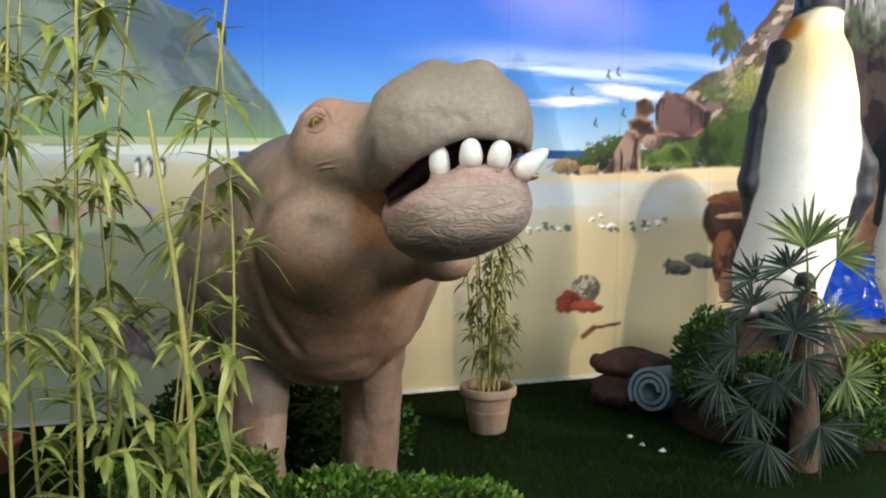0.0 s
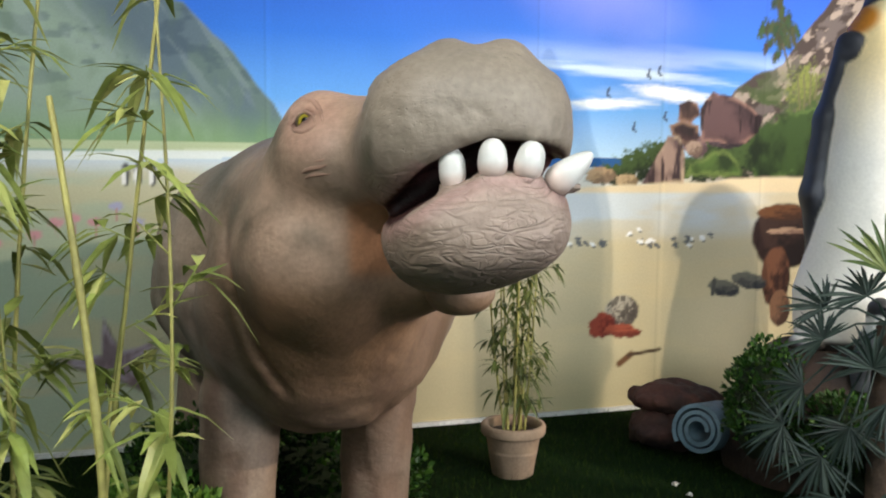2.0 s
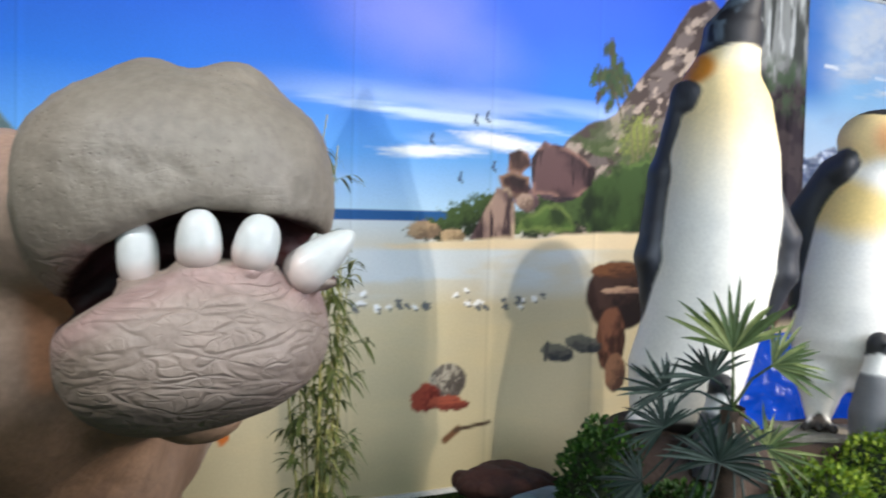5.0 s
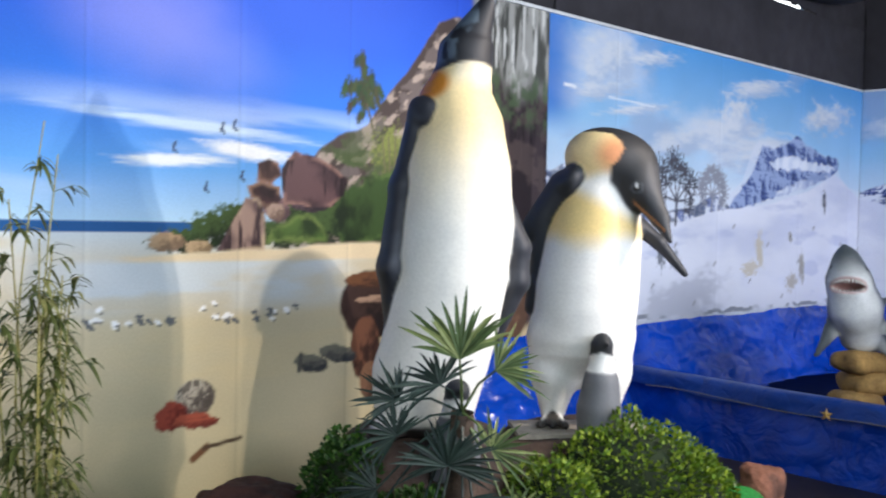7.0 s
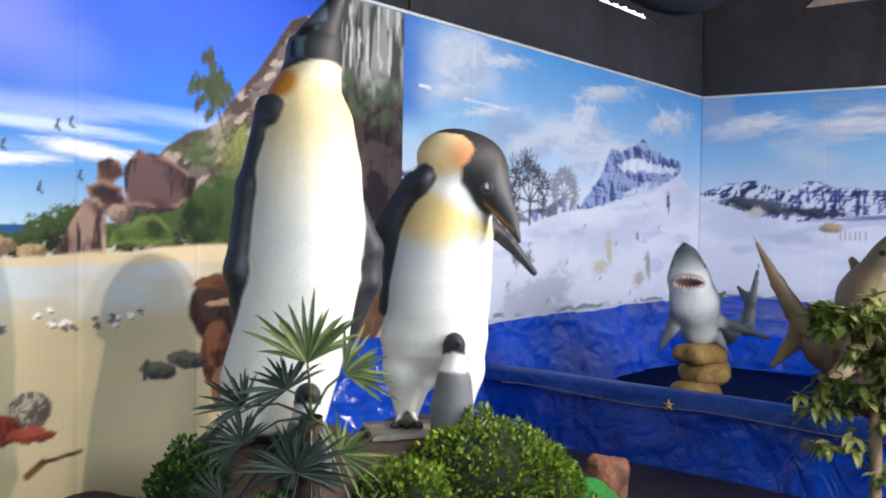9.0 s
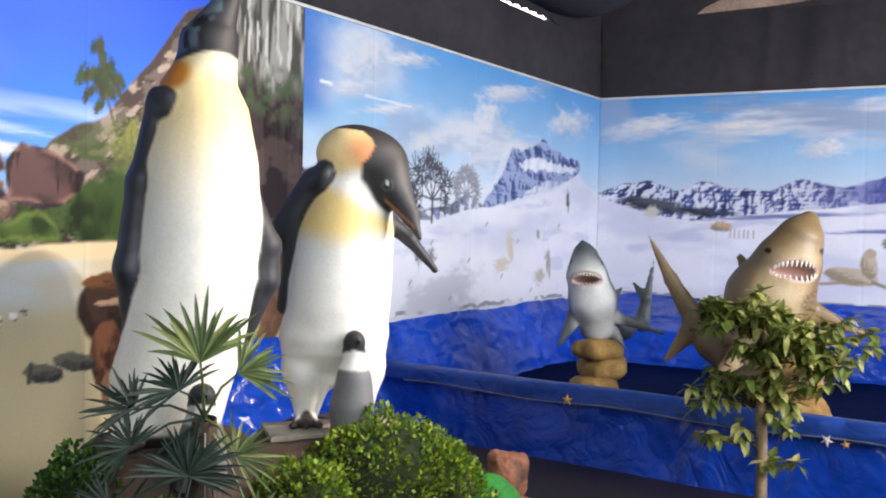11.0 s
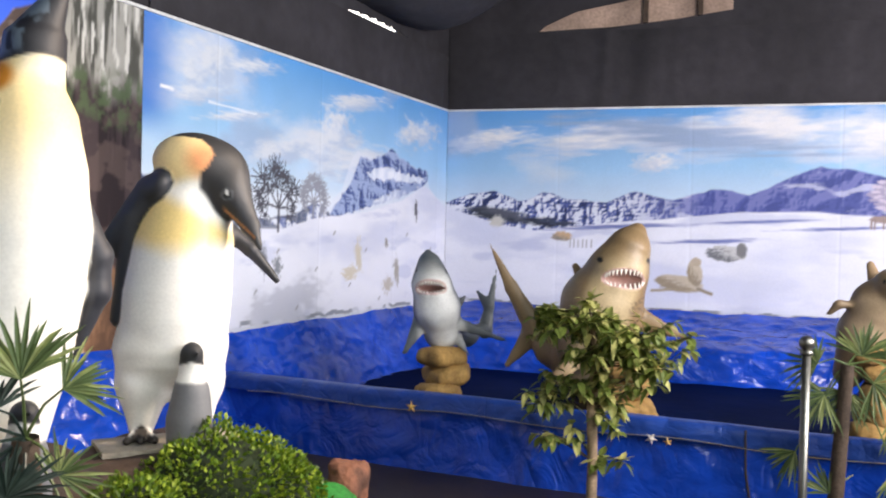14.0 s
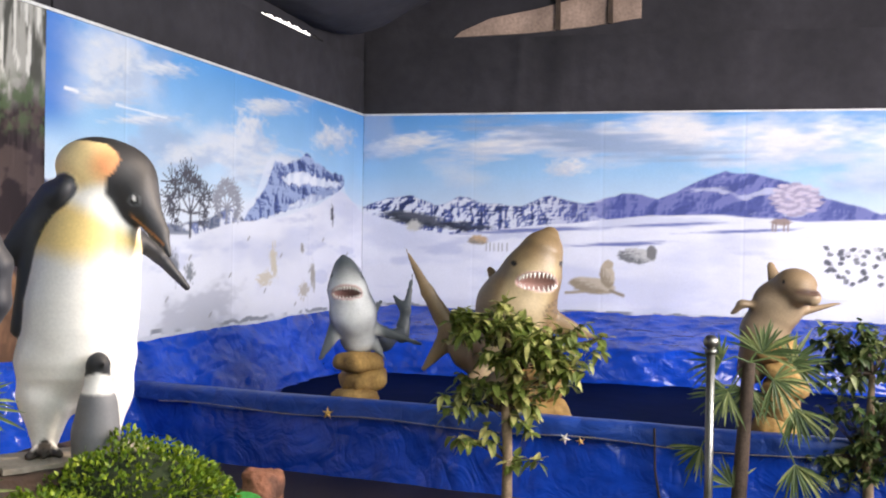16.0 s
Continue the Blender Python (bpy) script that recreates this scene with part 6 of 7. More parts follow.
def chick(p):
    d = loft(p, [(0.0, 0, 0, 0.105, 0.1), (0.12, 0, 0, 0.11, 0.1), (0.24, 0.005, 0, 0.085, 0.085), (0.30, 0.005, 0, 0.06, 0.065), (0.34, 0.005, 0, 0.058, 0.06)])
    d = smin(d, ell(p, (0.005, -0.01, 0.37), (0.055, 0.06, 0.055)), 0.02)
    d = smin(d, cone(p, (0.01, -0.05, 0.38), (0.03, -0.09, 0.385), 0.02, 0.006), 0.01)
    return d + 0.008 * (fbm(p * 9, 3, 81) - 0.5)


def chick_tint(v):
    x, y, z = v.T
    c = np.tile(np.array(lin(104, 106, 110)), (len(v), 1))
    c = blend(c, smooth(0.262, 0.272, z), (226, 226, 222))
    c = blend(c, smooth(0.325, 0.335, z + 0.3 * np.abs(x) - 0.02), (36, 38, 42))
    return c


statue("chick_statue", chick, (-0.16, -0.16, 0.0), (0.16, 0.16, 0.45), 0.009, chick_tint, PLUMAGE, pose(3.889, 3.381, 0.556, 0, 0, -48) @ Matrix.Diagonal((1, 1, 1.2, 1)), "small grey penguin chick statue with white collar and black head", "chick statue")

statue("chick_statue", chick, (-0.16, -0.16, 0.0), (0.16, 0.16, 0.45), 0.009, chick_tint, PLUMAGE, pose(2.98, 3.42, 0.505, 0, 0, -44), "small grey penguin chick statue with white collar behind the fan palm", "chick statue")


def shark_make(name, spine, radii, fins, lip, grey, pale, m, label, fat=1.15, gape=0.038):
    """A rearing shark: a tapered spine, flat fins and an open mouth, in its own frame."""
    pts = [np.array(s, float) for s in spine]

    def skin(p):
        d = None
        for a, b, ra, rb in zip(pts, pts[1:], radii, radii[1:]):
            e = cone(p, a, b, ra, rb)
            d = e if d is None else smin(d, e, 0.06)
        for a, b, ra, rb, flat, rot in fins:
            d = smin(d, cone(p, a, b, ra, rb, flat, None if rot is None else turn(*rot)), 0.03)
        return d

    def f(p):
        d = smax(skin(p), -ell(p, lip, (0.10 * fat, 0.12, gape), turn(-25, 0, 0)), 0.012)
        return d + 0.008 * (fbm(p * 6, 3, 91) - 0.5)

    allp = np.array(pts + [np.array(q) for fin in fins for q in fin[:2]])
    lo, hi = allp.min(0) - 0.3, allp.max(0) + 0.3

    def tint(v):
        x, y, z = v.T
        c = np.tile(np.array(lin(*grey)), (len(v), 1))
        t = np.array(pts[:5])[::-1]
        cx, cy = np.interp(z, t[:, 2], t[:, 0]), np.interp(z, t[:, 2], t[:, 1])
        front = smooth(-0.02, -0.10, y - cy + 0.08 * (fbm(v * 7, 3, 92) - 0.5)) * smooth(0.22, 0.14, np.abs(x - cx)) * smooth(lip[2] + 0.24, lip[2] + 0.02, z)
        c = blend(c, front, pale)
        mouth = ell(v, lip, (0.106 * fat, 0.13, gape + 0.008), turn(-25, 0, 0))
        c = blend(c, smooth(0.012, 0.004, mouth) * 0.9, (206, 170, 160))
        c = blend(c, smooth(-0.004, -0.016, mouth), (96, 30, 30))
        for n in range(4 if fat > 1.3 else 0):
            bend = 0.02 * np.sin((x - lip[0]) * 30 + n)
            c = blend(c, smooth(0.008, 0.003, np.abs(z - lip[2] + gape + 0.10 + 0.035 * n + bend)) * smooth(0.02, 0.05, x - lip[0]) * smooth(0.19 * fat, 0.14 * fat, x - lip[0]) * (y < cy) * 0.6, (72, 62, 50))
        for s in (-1, 1):
            c = blend(c, smooth(0.022, 0.016, np.hypot(np.abs(x - lip[0]) - 0.115 * fat, z - lip[2] - 0.13)) * (y < cy), (14, 14, 16))
        return c

    # pointed teeth along both lips
    bits = []
    for side in (1, -1):
        count = 13 if side > 0 else 11
        for n in range(count):
            w = math.pi * (0.08 + 0.84 * n / (count - 1))
            x, z = lip[0] + 0.094 * fat * math.cos(w), lip[2] + side * gape * (0.25 + 0.85 * math.sin(w))
            y = np.array([-0.7])
            for step in range(40):
                y = y + np.maximum(skin(np.array([[x, y[0], z]])), 0) * 0.8
            size = (0.015 + 0.010 * math.sin(w)) * fat / 1.2
            v, q = lathe([(size * 0.36, size * 0.4), (size * 0.30, 0.0), (size * 0.16, -size * 0.6), (0.0006, -size)], 7)
            v = np.array(v) * np.array((1, 0.7, side)) + np.array((x, y[0] + 0.012, z))
            bits.append((v, np.array(q) if side > 0 else np.array(q)[:, ::-1], np.tile(np.array(lin(240, 236, 224)), (len(v), 1))))
    return statue(name, f, lo, hi, 0.0145, tint, SHARKSKIN, m, label, "shark statue", "sea animal statues", bits)


shark_make("shark_statue", [(-0.045, -0.02, 0.79), (-0.03, -0.06, 0.69), (-0.012, -0.08, 0.55), (0.04, -0.05, 0.35), (0.085, 0.03, 0.16), (0.3, 0.3, 0.10), (0.47, 0.5, 0.15)], [0.018, 0.086, 0.142, 0.172, 0.13, 0.08, 0.04],
           [((0.15, -0.05, 0.25), (0.58, -0.1, 0.11), 0.06, 0.012, (1, 2.5, 1), None), ((-0.08, -0.05, 0.24), (-0.21, -0.1, 0.0), 0.07, 0.018, (1, 2.2, 1), None), ((0.19, 0.1, 0.35), (0.265, 0.15, 0.425), 0.045, 0.018, (1, 2.5, 1), None), ((0.47, 0.5, 0.12), (0.565, 0.6, 0.63), 0.065, 0.012, (1, 2.2, 1), None), ((0.5, 0.52, 0.33), (0.41, 0.6, 0.44), 0.05, 0.018, (1, 2.2, 1), None), ((0.2, 0.0, 0.12), (0.30, -0.02, -0.02), 0.05, 0.012, (1, 2.2, 1), None)],
           (-0.018, -0.20, 0.515), (88, 94, 96), (216, 217, 212), pose(6.85, 3.5, 0.68, 0, 0, -63), "grey and white rearing shark statue with open toothy mouth", 1.1, 0.04)
shark_make("shark_statue", [(0.125, -0.05, 1.02), (0.065, -0.09, 0.90), (-0.01, -0.08, 0.72), (-0.11, -0.02, 0.48), (-0.16, 0.05, 0.22), (-0.2, 0.15, 0.0), (-0.45, 0.28, 0.12), (-0.6, 0.33, 0.28)], [0.062, 0.146, 0.213, 0.285, 0.26, 0.2, 0.12, 0.06],
           [((0.12, -0.03, 0.40), (0.48, -0.08, 0.275), 0.10, 0.015, (1, 2.5, 1), None), ((-0.22, 0.1, 0.6), (-0.29, 0.15, 0.75), 0.06, 0.03, (1, 2, 1), None), ((-0.58, 0.33, 0.28), (-0.76, 0.34, 0.57), 0.085, 0.05, (1, 2, 1), None), ((-0.76, 0.34, 0.57), (-0.945, 0.35, 0.92), 0.05, 0.012, (1, 2, 1), None), ((-0.58, 0.32, 0.24), (-0.78, 0.3, -0.02), 0.09, 0.02, (1, 2, 1), None), ((-0.25, -0.1, 0.15), (-0.5, -0.2, -0.1), 0.08, 0.03, (1, 2.2, 1), None)],
           (0.02, -0.27, 0.685), (140, 116, 82), (190, 168, 128), pose(6.9, 2.05, 0.64, 0, 0, -70), "tan rearing shark statue with wide open mouth", 1.5, 0.052)


def dolphin(p):
    d = cone(p, (0.0, -0.06, 0.50), (-0.08, 0.02, 0.38), 0.145, 0.175)
    d = smin(d, ell(p, (0.02, -0.10, 0.535), (0.14, 0.16, 0.118)), 0.05)
    d = smin(d, cone(p, (-0.08, 0.02, 0.38), (-0.17, 0.06, 0.18), 0.175, 0.16), 0.05)
    d = smin(d, cone(p, (-0.17, 0.06, 0.18), (-0.24, 0.12, -0.12), 0.16, 0.11), 0.06)
    d = smin(d, cone(p, (0.05, -0.2, 0.475), (0.10, -0.25, 0.455), 0.085, 0.06), 0.04)
    d = smin(d, smin(cone(p, (-0.15, 0.0, 0.37), (-0.34, -0.02, 0.385), 0.05, 0.04, (1, 1, 1.6)), cone(p, (-0.34, -0.02, 0.385), (-0.41, 0.0, 0.31), 0.038, 0.018, (1, 1, 1.3)), 0.03), 0.03)
    d = smin(d, cone(p, (0.06, 0.0, 0.33), (0.34, -0.04, 0.41), 0.055, 0.016, (1, 1, 1.6)), 0.03)
    d = smin(d, cone(p, (-0.09, 0.12, 0.58), (-0.11, 0.16, 0.67), 0.05, 0.03, (1, 2, 1)), 0.03)
    d = smax(d, -ell(p, (0.06, -0.32, 0.492), (0.105, 0.07, 0.011), turn(0, 3, 0)), 0.008)
    return d + 0.006 * (fbm(p * 6, 3, 95) - 0.5)


def dolphin_tint(v):
    x, y, z = v.T
    c = np.tile(np.array(lin(138, 116, 88)), (len(v), 1))
    c = blend(c, smooth(0.0, -0.12, y) * smooth(0.5, 0.42, z) * 0.6, (186, 164, 132))
    c = blend(c, smooth(0.02, 0.0, ell(v, (0.06, -0.32, 0.492), (0.105, 0.07, 0.013), turn(0, 3, 0))) * 0.8, (70, 40, 34))
    c = blend(c, smooth(0.02, 0.014, np.linalg.norm(v - np.array((-0.095, -0.2, 0.565)), axis=1)), (16, 14, 14))
    return c


statue("dolphin_statue", dolphin, (-0.5, -0.5, -0.3), (0.5, 0.4, 0.9), 0.016, dolphin_tint, SHARKSKIN, pose(7.6, 0.25, 0.79, 0, 0, -80), "tan dolphin statue rearing with spread flippers", "dolphin statue", "sea animal statues")


def rock_stack(name, m, width, height, seed, label):
    """A pedestal of worn sandstone blocks piled on one another."""
    rng = random.Random(seed)
    ob = thing(name, m, label, "pedestal", "statue pedestals")
    z, n = 0.0, 0
    while z < height - 0.05:
        h = min(rng.uniform(0.12, 0.2), height - z + 0.03)
        c = np.array((rng.uniform(-0.04, 0.04), rng.uniform(-0.04, 0.04), z + h / 2))
        r = (width * rng.uniform(0.40, 0.56), width * rng.uniform(0.40, 0.54), h * 0.56)
        spin = turn(rng.uniform(-9, 9), rng.uniform(-9, 9), rng.uniform(0, 90))
        n += 1

        def f(p):
            return boxy(p, c, r, 3.2, spin) + 0.05 * (fbm(p * 7, 4, seed + n) - 0.5)

        v, q = surface(f, c - width, c + width, 0.016)
        v[:, 2] = np.maximum(v[:, 2], 0.0)
        tint = np.tile(np.array(lin(172, 136, 76)), (len(v), 1))
        tint = blend(tint, smooth(0.4, 0.7, fbm(v * 9, 4, seed)) * 0.6, (128, 96, 54))
        tint = blend(tint, smooth(0.5, 0.7, fbm(v * np.array((4, 4, 16)), 3, seed + 9)) * 0.4, (196, 160, 96))
        part_mesh("stone", raw_mesh("stone", v, q, True, tint), STONE, ob)
        z += h * 0.9
    return ob


rock_stack("rock_pedestal", pose(6.91, 3.4, 0.17, 0, 0, 0), 0.34, 0.58, 3, "sandy yellow piled rock pedestal under a shark")
rock_stack("rock_pedestal", pose(6.85, 1.95, 0.17, 0, 0, 40), 0.42, 0.52, 4, "sandy yellow piled rock pedestal under a shark")
rock_stack("rock_pedestal", pose(7.6, 0.3, 0.17, 0, 0, 80), 0.32, 0.72, 5, "sandy yellow piled rock pedestal under a dolphin")

# ---- turf, rockery and plants ----
slab("turf", (WEST + 0.1, 1.2, 0.0), (3.35, WALL_Y - 0.04, 0.014), TURF, "dark green artificial turf mat", "turf")


def blades(name, spots, height, width, material, seed):
    rng = random.Random(seed)
    s = Soup()
    for x, y, z in spots:
        w, h = rng.uniform(0, 6.28), height * rng.uniform(0.6, 1.2)
        dx, dy = math.cos(w) * width, math.sin(w) * width
        lx, ly = rng.uniform(-0.5, 0.5) * h, rng.uniform(-0.5, 0.5) * h
        s.add([(x - dx, y - dy, z), (x + dx, y + dy, z), (x + lx, y + ly, z + h)], [(0, 1, 2)])
    return new(name, s.mesh(name, material))


rng = random.Random(5)
spots = [(rng.uniform(-0.6, 3.3), rng.uniform(2.9, 4.98), 0.012) for n in range(26000)]
tagged(blades("grass_blades", spots, 0.03, 0.0022, GRASS, 6), "short green blades of the artificial turf", "grass", kind="stuff")


def rock_tint(colour, dark, seed):
    def tint(v):
        c = np.tile(np.array(lin(*colour)), (len(v), 1))
        return blend(c, smooth(0.4, 0.68, fbm(v * 7, 4, seed)) * 0.8, dark)
    return tint


def mound(p):
    a = ell(p, (3.1, 3.78, 0.1), (0.55, 0.48, 0.68))
    a = smax(a, p[:, 2] - 0.637, 0.03)
    b = ell(p, (3.98, 3.62, 0.05), (0.62, 0.46, 0.66))
    b = smax(b, p[:, 2] - 0.535, 0.03)
    c = ell(p, (3.5, 3.6, 0.0), (0.6, 0.45, 0.5))
    return smin(smin(a, b, 0.08), c, 0.08) + 0.07 * (fbm(p * 5, 4, 23) - 0.5) * (p[:, 2] < 0.56) + np.where(p[:, 2] >= 0.56, 0.01, 0) * (fbm(p * 5, 2, 24) - 0.5)


statue("rockery", mound, (2.4, 3.0, -0.02), (4.8, 4.5, 0.8), 0.026, rock_tint((66, 50, 40), (36, 28, 24), 25), STONE, pose(0, 0, 0), "dark brown rockery mound under the penguins", "rockery")
bm = bmesh.new()
box(bm, (-0.36, -0.15, 0), (0.34, 0.17, 0.028), 0.004)
plank = new("plank", bm_mesh("plank", bm, plain("grey_plank", (0.33, 0.29, 0.23), 0.75, scales=((4, 5, 0.75, 1.2), (40, 3, 0.85, 1.1)))))
plank.matrix_basis = pose(3.98, 3.55, 0.530, 0, 0, -36)
tagged(plank, "weathered grey wooden plank under the penguin's feet", "plank")


def lump(name, place, size, colour, dark, seed, label, category, step=0.02, rough=0.12):
    def f(p):
        return ell(p, (0, 0, size[2] * 0.9), size) + rough * min(size) * 2 * (fbm(p * (1.1 / min(size)), 4, seed) - 0.5)
    r = max(size) * 1.4
    return statue(name, f, (-r, -r, -0.01), (r, r, size[2] * 2.2), step, rock_tint(colour, dark, seed), STONE, place, label, category)


lump("log", pose(2.53, 4.30, 0.0, 0, 0, -15), (0.27, 0.17, 0.115), (62, 36, 30), (28, 18, 16), 31, "dark red-brown log lying by the mural", "log", 0.012, 0.5)
lump("log", pose(2.53, 4.32, 0.195, 0, 0, -18), (0.25, 0.15, 0.085), (78, 46, 37), (36, 24, 20), 33, "dark red-brown log lying on another log", "log", 0.012, 0.5)
lump("rock", pose(4.44, 2.82, 0.23, 0, 0, 20), (0.14, 0.12, 0.12), (130, 84, 62), (66, 42, 32), 35, "reddish brown rock beside the boxwood bush", "rock", 0.012, 0.34)
lump("rock", pose(4.43, 2.84, 0.0, 0, 0, 60), (0.18, 0.16, 0.14), (112, 72, 54), (58, 38, 30), 36, "reddish brown rock under a smaller rock", "rock", 0.012, 0.34)

lump("green_cloth", pose(4.24, 2.84, 0.0, 0, 0, -45), (0.2, 0.11, 0.2), (26, 118, 36), (16, 84, 26), 38, "crumpled bright green cloth beside the boxwood bush", "cloth", 0.016)

# rolled blue mat leaning on the logs
ROLL = plain("faded_blue_foam", (0.13, 0.20, 0.25), 0.7, scales=((9, 4, 0.75, 1.15), (50, 3, 0.9, 1.1)))
roll = Soup()
turns, per = 2.6, 40
inner, outer = [], []
total = int(turns * per)
for n in range(total + 1):
    w = 2 * math.pi * n / per
    r = 0.035 + 0.085 * n / total
    inner.append((r * math.cos(w), r * math.sin(w)))
    outer.append(((r + 0.02) * math.cos(w), (r + 0.02) * math.sin(w)))
verts = []
for h in (0.0, 0.30):
    verts += [(x, y, h) for x, y in inner] + [(x, y, h) for x, y in outer]
k = total + 1
faces = []
for n in range(total):
    faces += [(n, n + 1, 2 * k + n + 1, 2 * k + n), (k + n + 1, k + n, 3 * k + n, 3 * k + n + 1), (n + 1, n, k + n, k + n + 1), (2 * k + n, 2 * k + n + 1, 3 * k + n + 1, 3 * k + n)]
roll.add(verts, faces)
mat_roll = new("rolled_mat", roll.mesh("rolled_mat", ROLL))
mat_roll.matrix_basis = pose(2.68, 4.12, 0.165, 82, 0, -58)
tagged(mat_roll, "faded blue rolled foam mat lying beside the logs", "rolled mat")

# potted bamboo
pot = thing("flower_pot", pose(1.52, 4.15, 0.012), "pale terracotta flower pot with rolled rim", "flower pot")
s = Soup()
s.add(*lathe([(0.0, 0.0), (0.095, 0.0), (0.10, 0.006), (0.132, 0.20), (0.134, 0.205), (0.128, 0.206), (0.126, 0.2), (0.12, 0.12)], 40))
pot_body = part_mesh("pot_body", s.mesh("pot_body", TERRACOTTA, True), None, pot)
s = Soup()
s.add(*lathe([(0.130, 0.2), (0.150, 0.203), (0.156, 0.212), (0.157, 0.243), (0.150, 0.254), (0.136, 0.254), (0.130, 0.247), (0.127, 0.2), (0.130, 0.2)], 40))
part_mesh("rim", s.mesh("rim", TERRACOTTA, True), None, pot_body, "thick rolled rim")
s = Soup()
s.add(*lathe([(0.127, 0.205), (0.08, 0.212), (0.0, 0.215)], 24))
part_mesh("pot_soil", s.mesh("pot_soil", SOIL, True), None, pot, "dark soil in the pot")


def leaf(s, root, way, length, width, droop, rng, up=Vector((0, 0, 1))):
    """A lance-shaped leaf folded along its rib."""
    way = way.normalized()
    side = way.cross(up)
    side = side.normalized() if side.length > 1e-3 else Vector((1, 0, 0))
    nrm = side.cross(way)
    pts = []
    for t, w in ((0.0, 0.15), (0.3, 1.0), (0.65, 0.75), (1.0, 0.02)):
        c = root + way * (length * t) - Vector((0, 0, droop * length * t * t))
        pts.append((c - side * width * w * 0.5 + nrm * width * 0.12 * w, c, c + side * width * w * 0.5 + nrm * width * 0.12 * w))
    verts = [v for row in pts for v in row]
    faces = []
    for n in range(3):
        a = n * 3
        faces += [(a, a + 1, a + 4, a + 3), (a + 1, a + 2, a + 5, a + 4)]
    s.add(verts, faces)


def bamboo(thing_ob, canes, leaf_len, leaf_wid, per_node, seed, node_gap=0.13, from_z=0.3, sprig=0.05, green=BAMBOO_GREEN):
    rng = random.Random(seed)
    for base, top, radius, leafy in canes:
        b, t = Vector(base), Vector(top)
        length = (t - b).length
        n = max(4, int(length / 0.07))
        pts, rad = [], []
        sway = Vector((rng.uniform(-1, 1), rng.uniform(-1, 1), 0)) * 0.045 * length
        for i in range(n + 1):
            f = i / n
            p = b.lerp(t, f) + sway * math.sin(math.pi * f)
            pts.append(p)
            rad.append(radius * (1 - 0.55 * f) * (1.18 if i % 3 == 0 else 1.0))
        s = Soup()
        s.add(*tube(pts, rad, 7))
        stem = part_mesh("cane", s.mesh("cane", CANE, True), None, thing_ob)
        s = Soup()
        z = from_z
        while z < length:
            f = z / length
            root = b.lerp(t, f) + sway * math.sin(math.pi * f)
            if rng.random() < leafy:
                w0 = rng.uniform(0, 6.28)
                arm = Vector((math.cos(w0), math.sin(w0), rng.uniform(0.2, 0.9)))
                tip = root + arm * sprig * rng.uniform(0.6, 2.2)
                s.add(*tube([root, tip], [0.002, 0.0012], 4))
                for i in range(rng.randint(max(2, per_node - 2), per_node + 2)):
                    w = w0 + rng.uniform(-1.3, 1.3)
                    way = Vector((math.cos(w), math.sin(w), rng.uniform(-0.7, 0.7)))
                    leaf(s, root.lerp(tip, rng.uniform(0.3, 1)), way, leaf_len * rng.uniform(0.5, 1.15), leaf_wid * rng.uniform(0.7, 1.25), rng.uniform(0.1, 0.9), rng)
            z += node_gap * rng.uniform(0.5, 1.4)
        if s.v:
            part_mesh("foliage", s.mesh("foliage", green), None, stem)


rng = random.Random(12)
potted = thing("bamboo_plant", pose(1.52, 4.15, 0.215), "slender green bamboo growing in a terracotta pot", "bamboo plant")
canes = []
for n in range(8):
    w, r = rng.uniform(0, 6.28), rng.uniform(0.01, 0.06)
    h = rng.uniform(1.0, 1.5)
    canes.append(((r * math.cos(w), r * math.sin(w), 0), (2.2 * r * math.cos(w) + rng.uniform(-0.05, 0.05), 2.2 * r * math.sin(w), h), 0.006, 1.0))
canes += [((-0.02, 0.02, 0), (0.04, 0.05, 1.72), 0.005, 0.45), ((0.03, 0.0, 0), (0.10, 0.08, 1.6), 0.005, 0.45)]
bamboo(potted, canes, 0.095, 0.018, 5, 13, 0.07, 0.14, 0.05, POT_BAMBOO_GREEN)

grove = thing("bamboo_plant", pose(-0.33, 1.95, 0), "tall bamboo with yellow-green canes and long leaves", "bamboo plant")
canes = [((0.09, -0.11, 0), (0.075, -0.114, 1.60), 0.011, 0.0)]
for x, y, dx, h, r, lf in [(-0.30, 0.05, -0.05, 2.2, 0.009, 0.9), (-0.22, -0.05, 0.04, 2.1, 0.008, 0.9), (-0.15, 0.1, -0.02, 2.3, 0.008, 0.9), (-0.09, 0.0, 0.03, 2.0, 0.010, 0.8), (-0.03, 0.12, 0.10, 2.1, 0.008, 0.9), (0.03, 0.02, 0.25, 2.05, 0.008, 0.8), (0.12, 0.03, 0.12, 1.8, 0.007, 0.9), (-0.36, 0.0, 0.05, 1.9, 0.008, 0.9), (0.15, 0.1, 0.02, 1.2, 0.006, 0.9), (-0.42, 0.1, 0.0, 2.2, 0.009, 0.9), (-0.18, 0.2, 0.06, 1.7, 0.007, 0.9), (0.06, -0.04, -0.1, 1.5, 0.007, 0.8)]:
    canes.append(((x, y, 0), (x + dx, y + rng.uniform(-0.08, 0.08), h), r * 0.75, lf))
bamboo(grove, canes, 0.125, 0.022, 8, 15, 0.095, 0.3, 0.07)


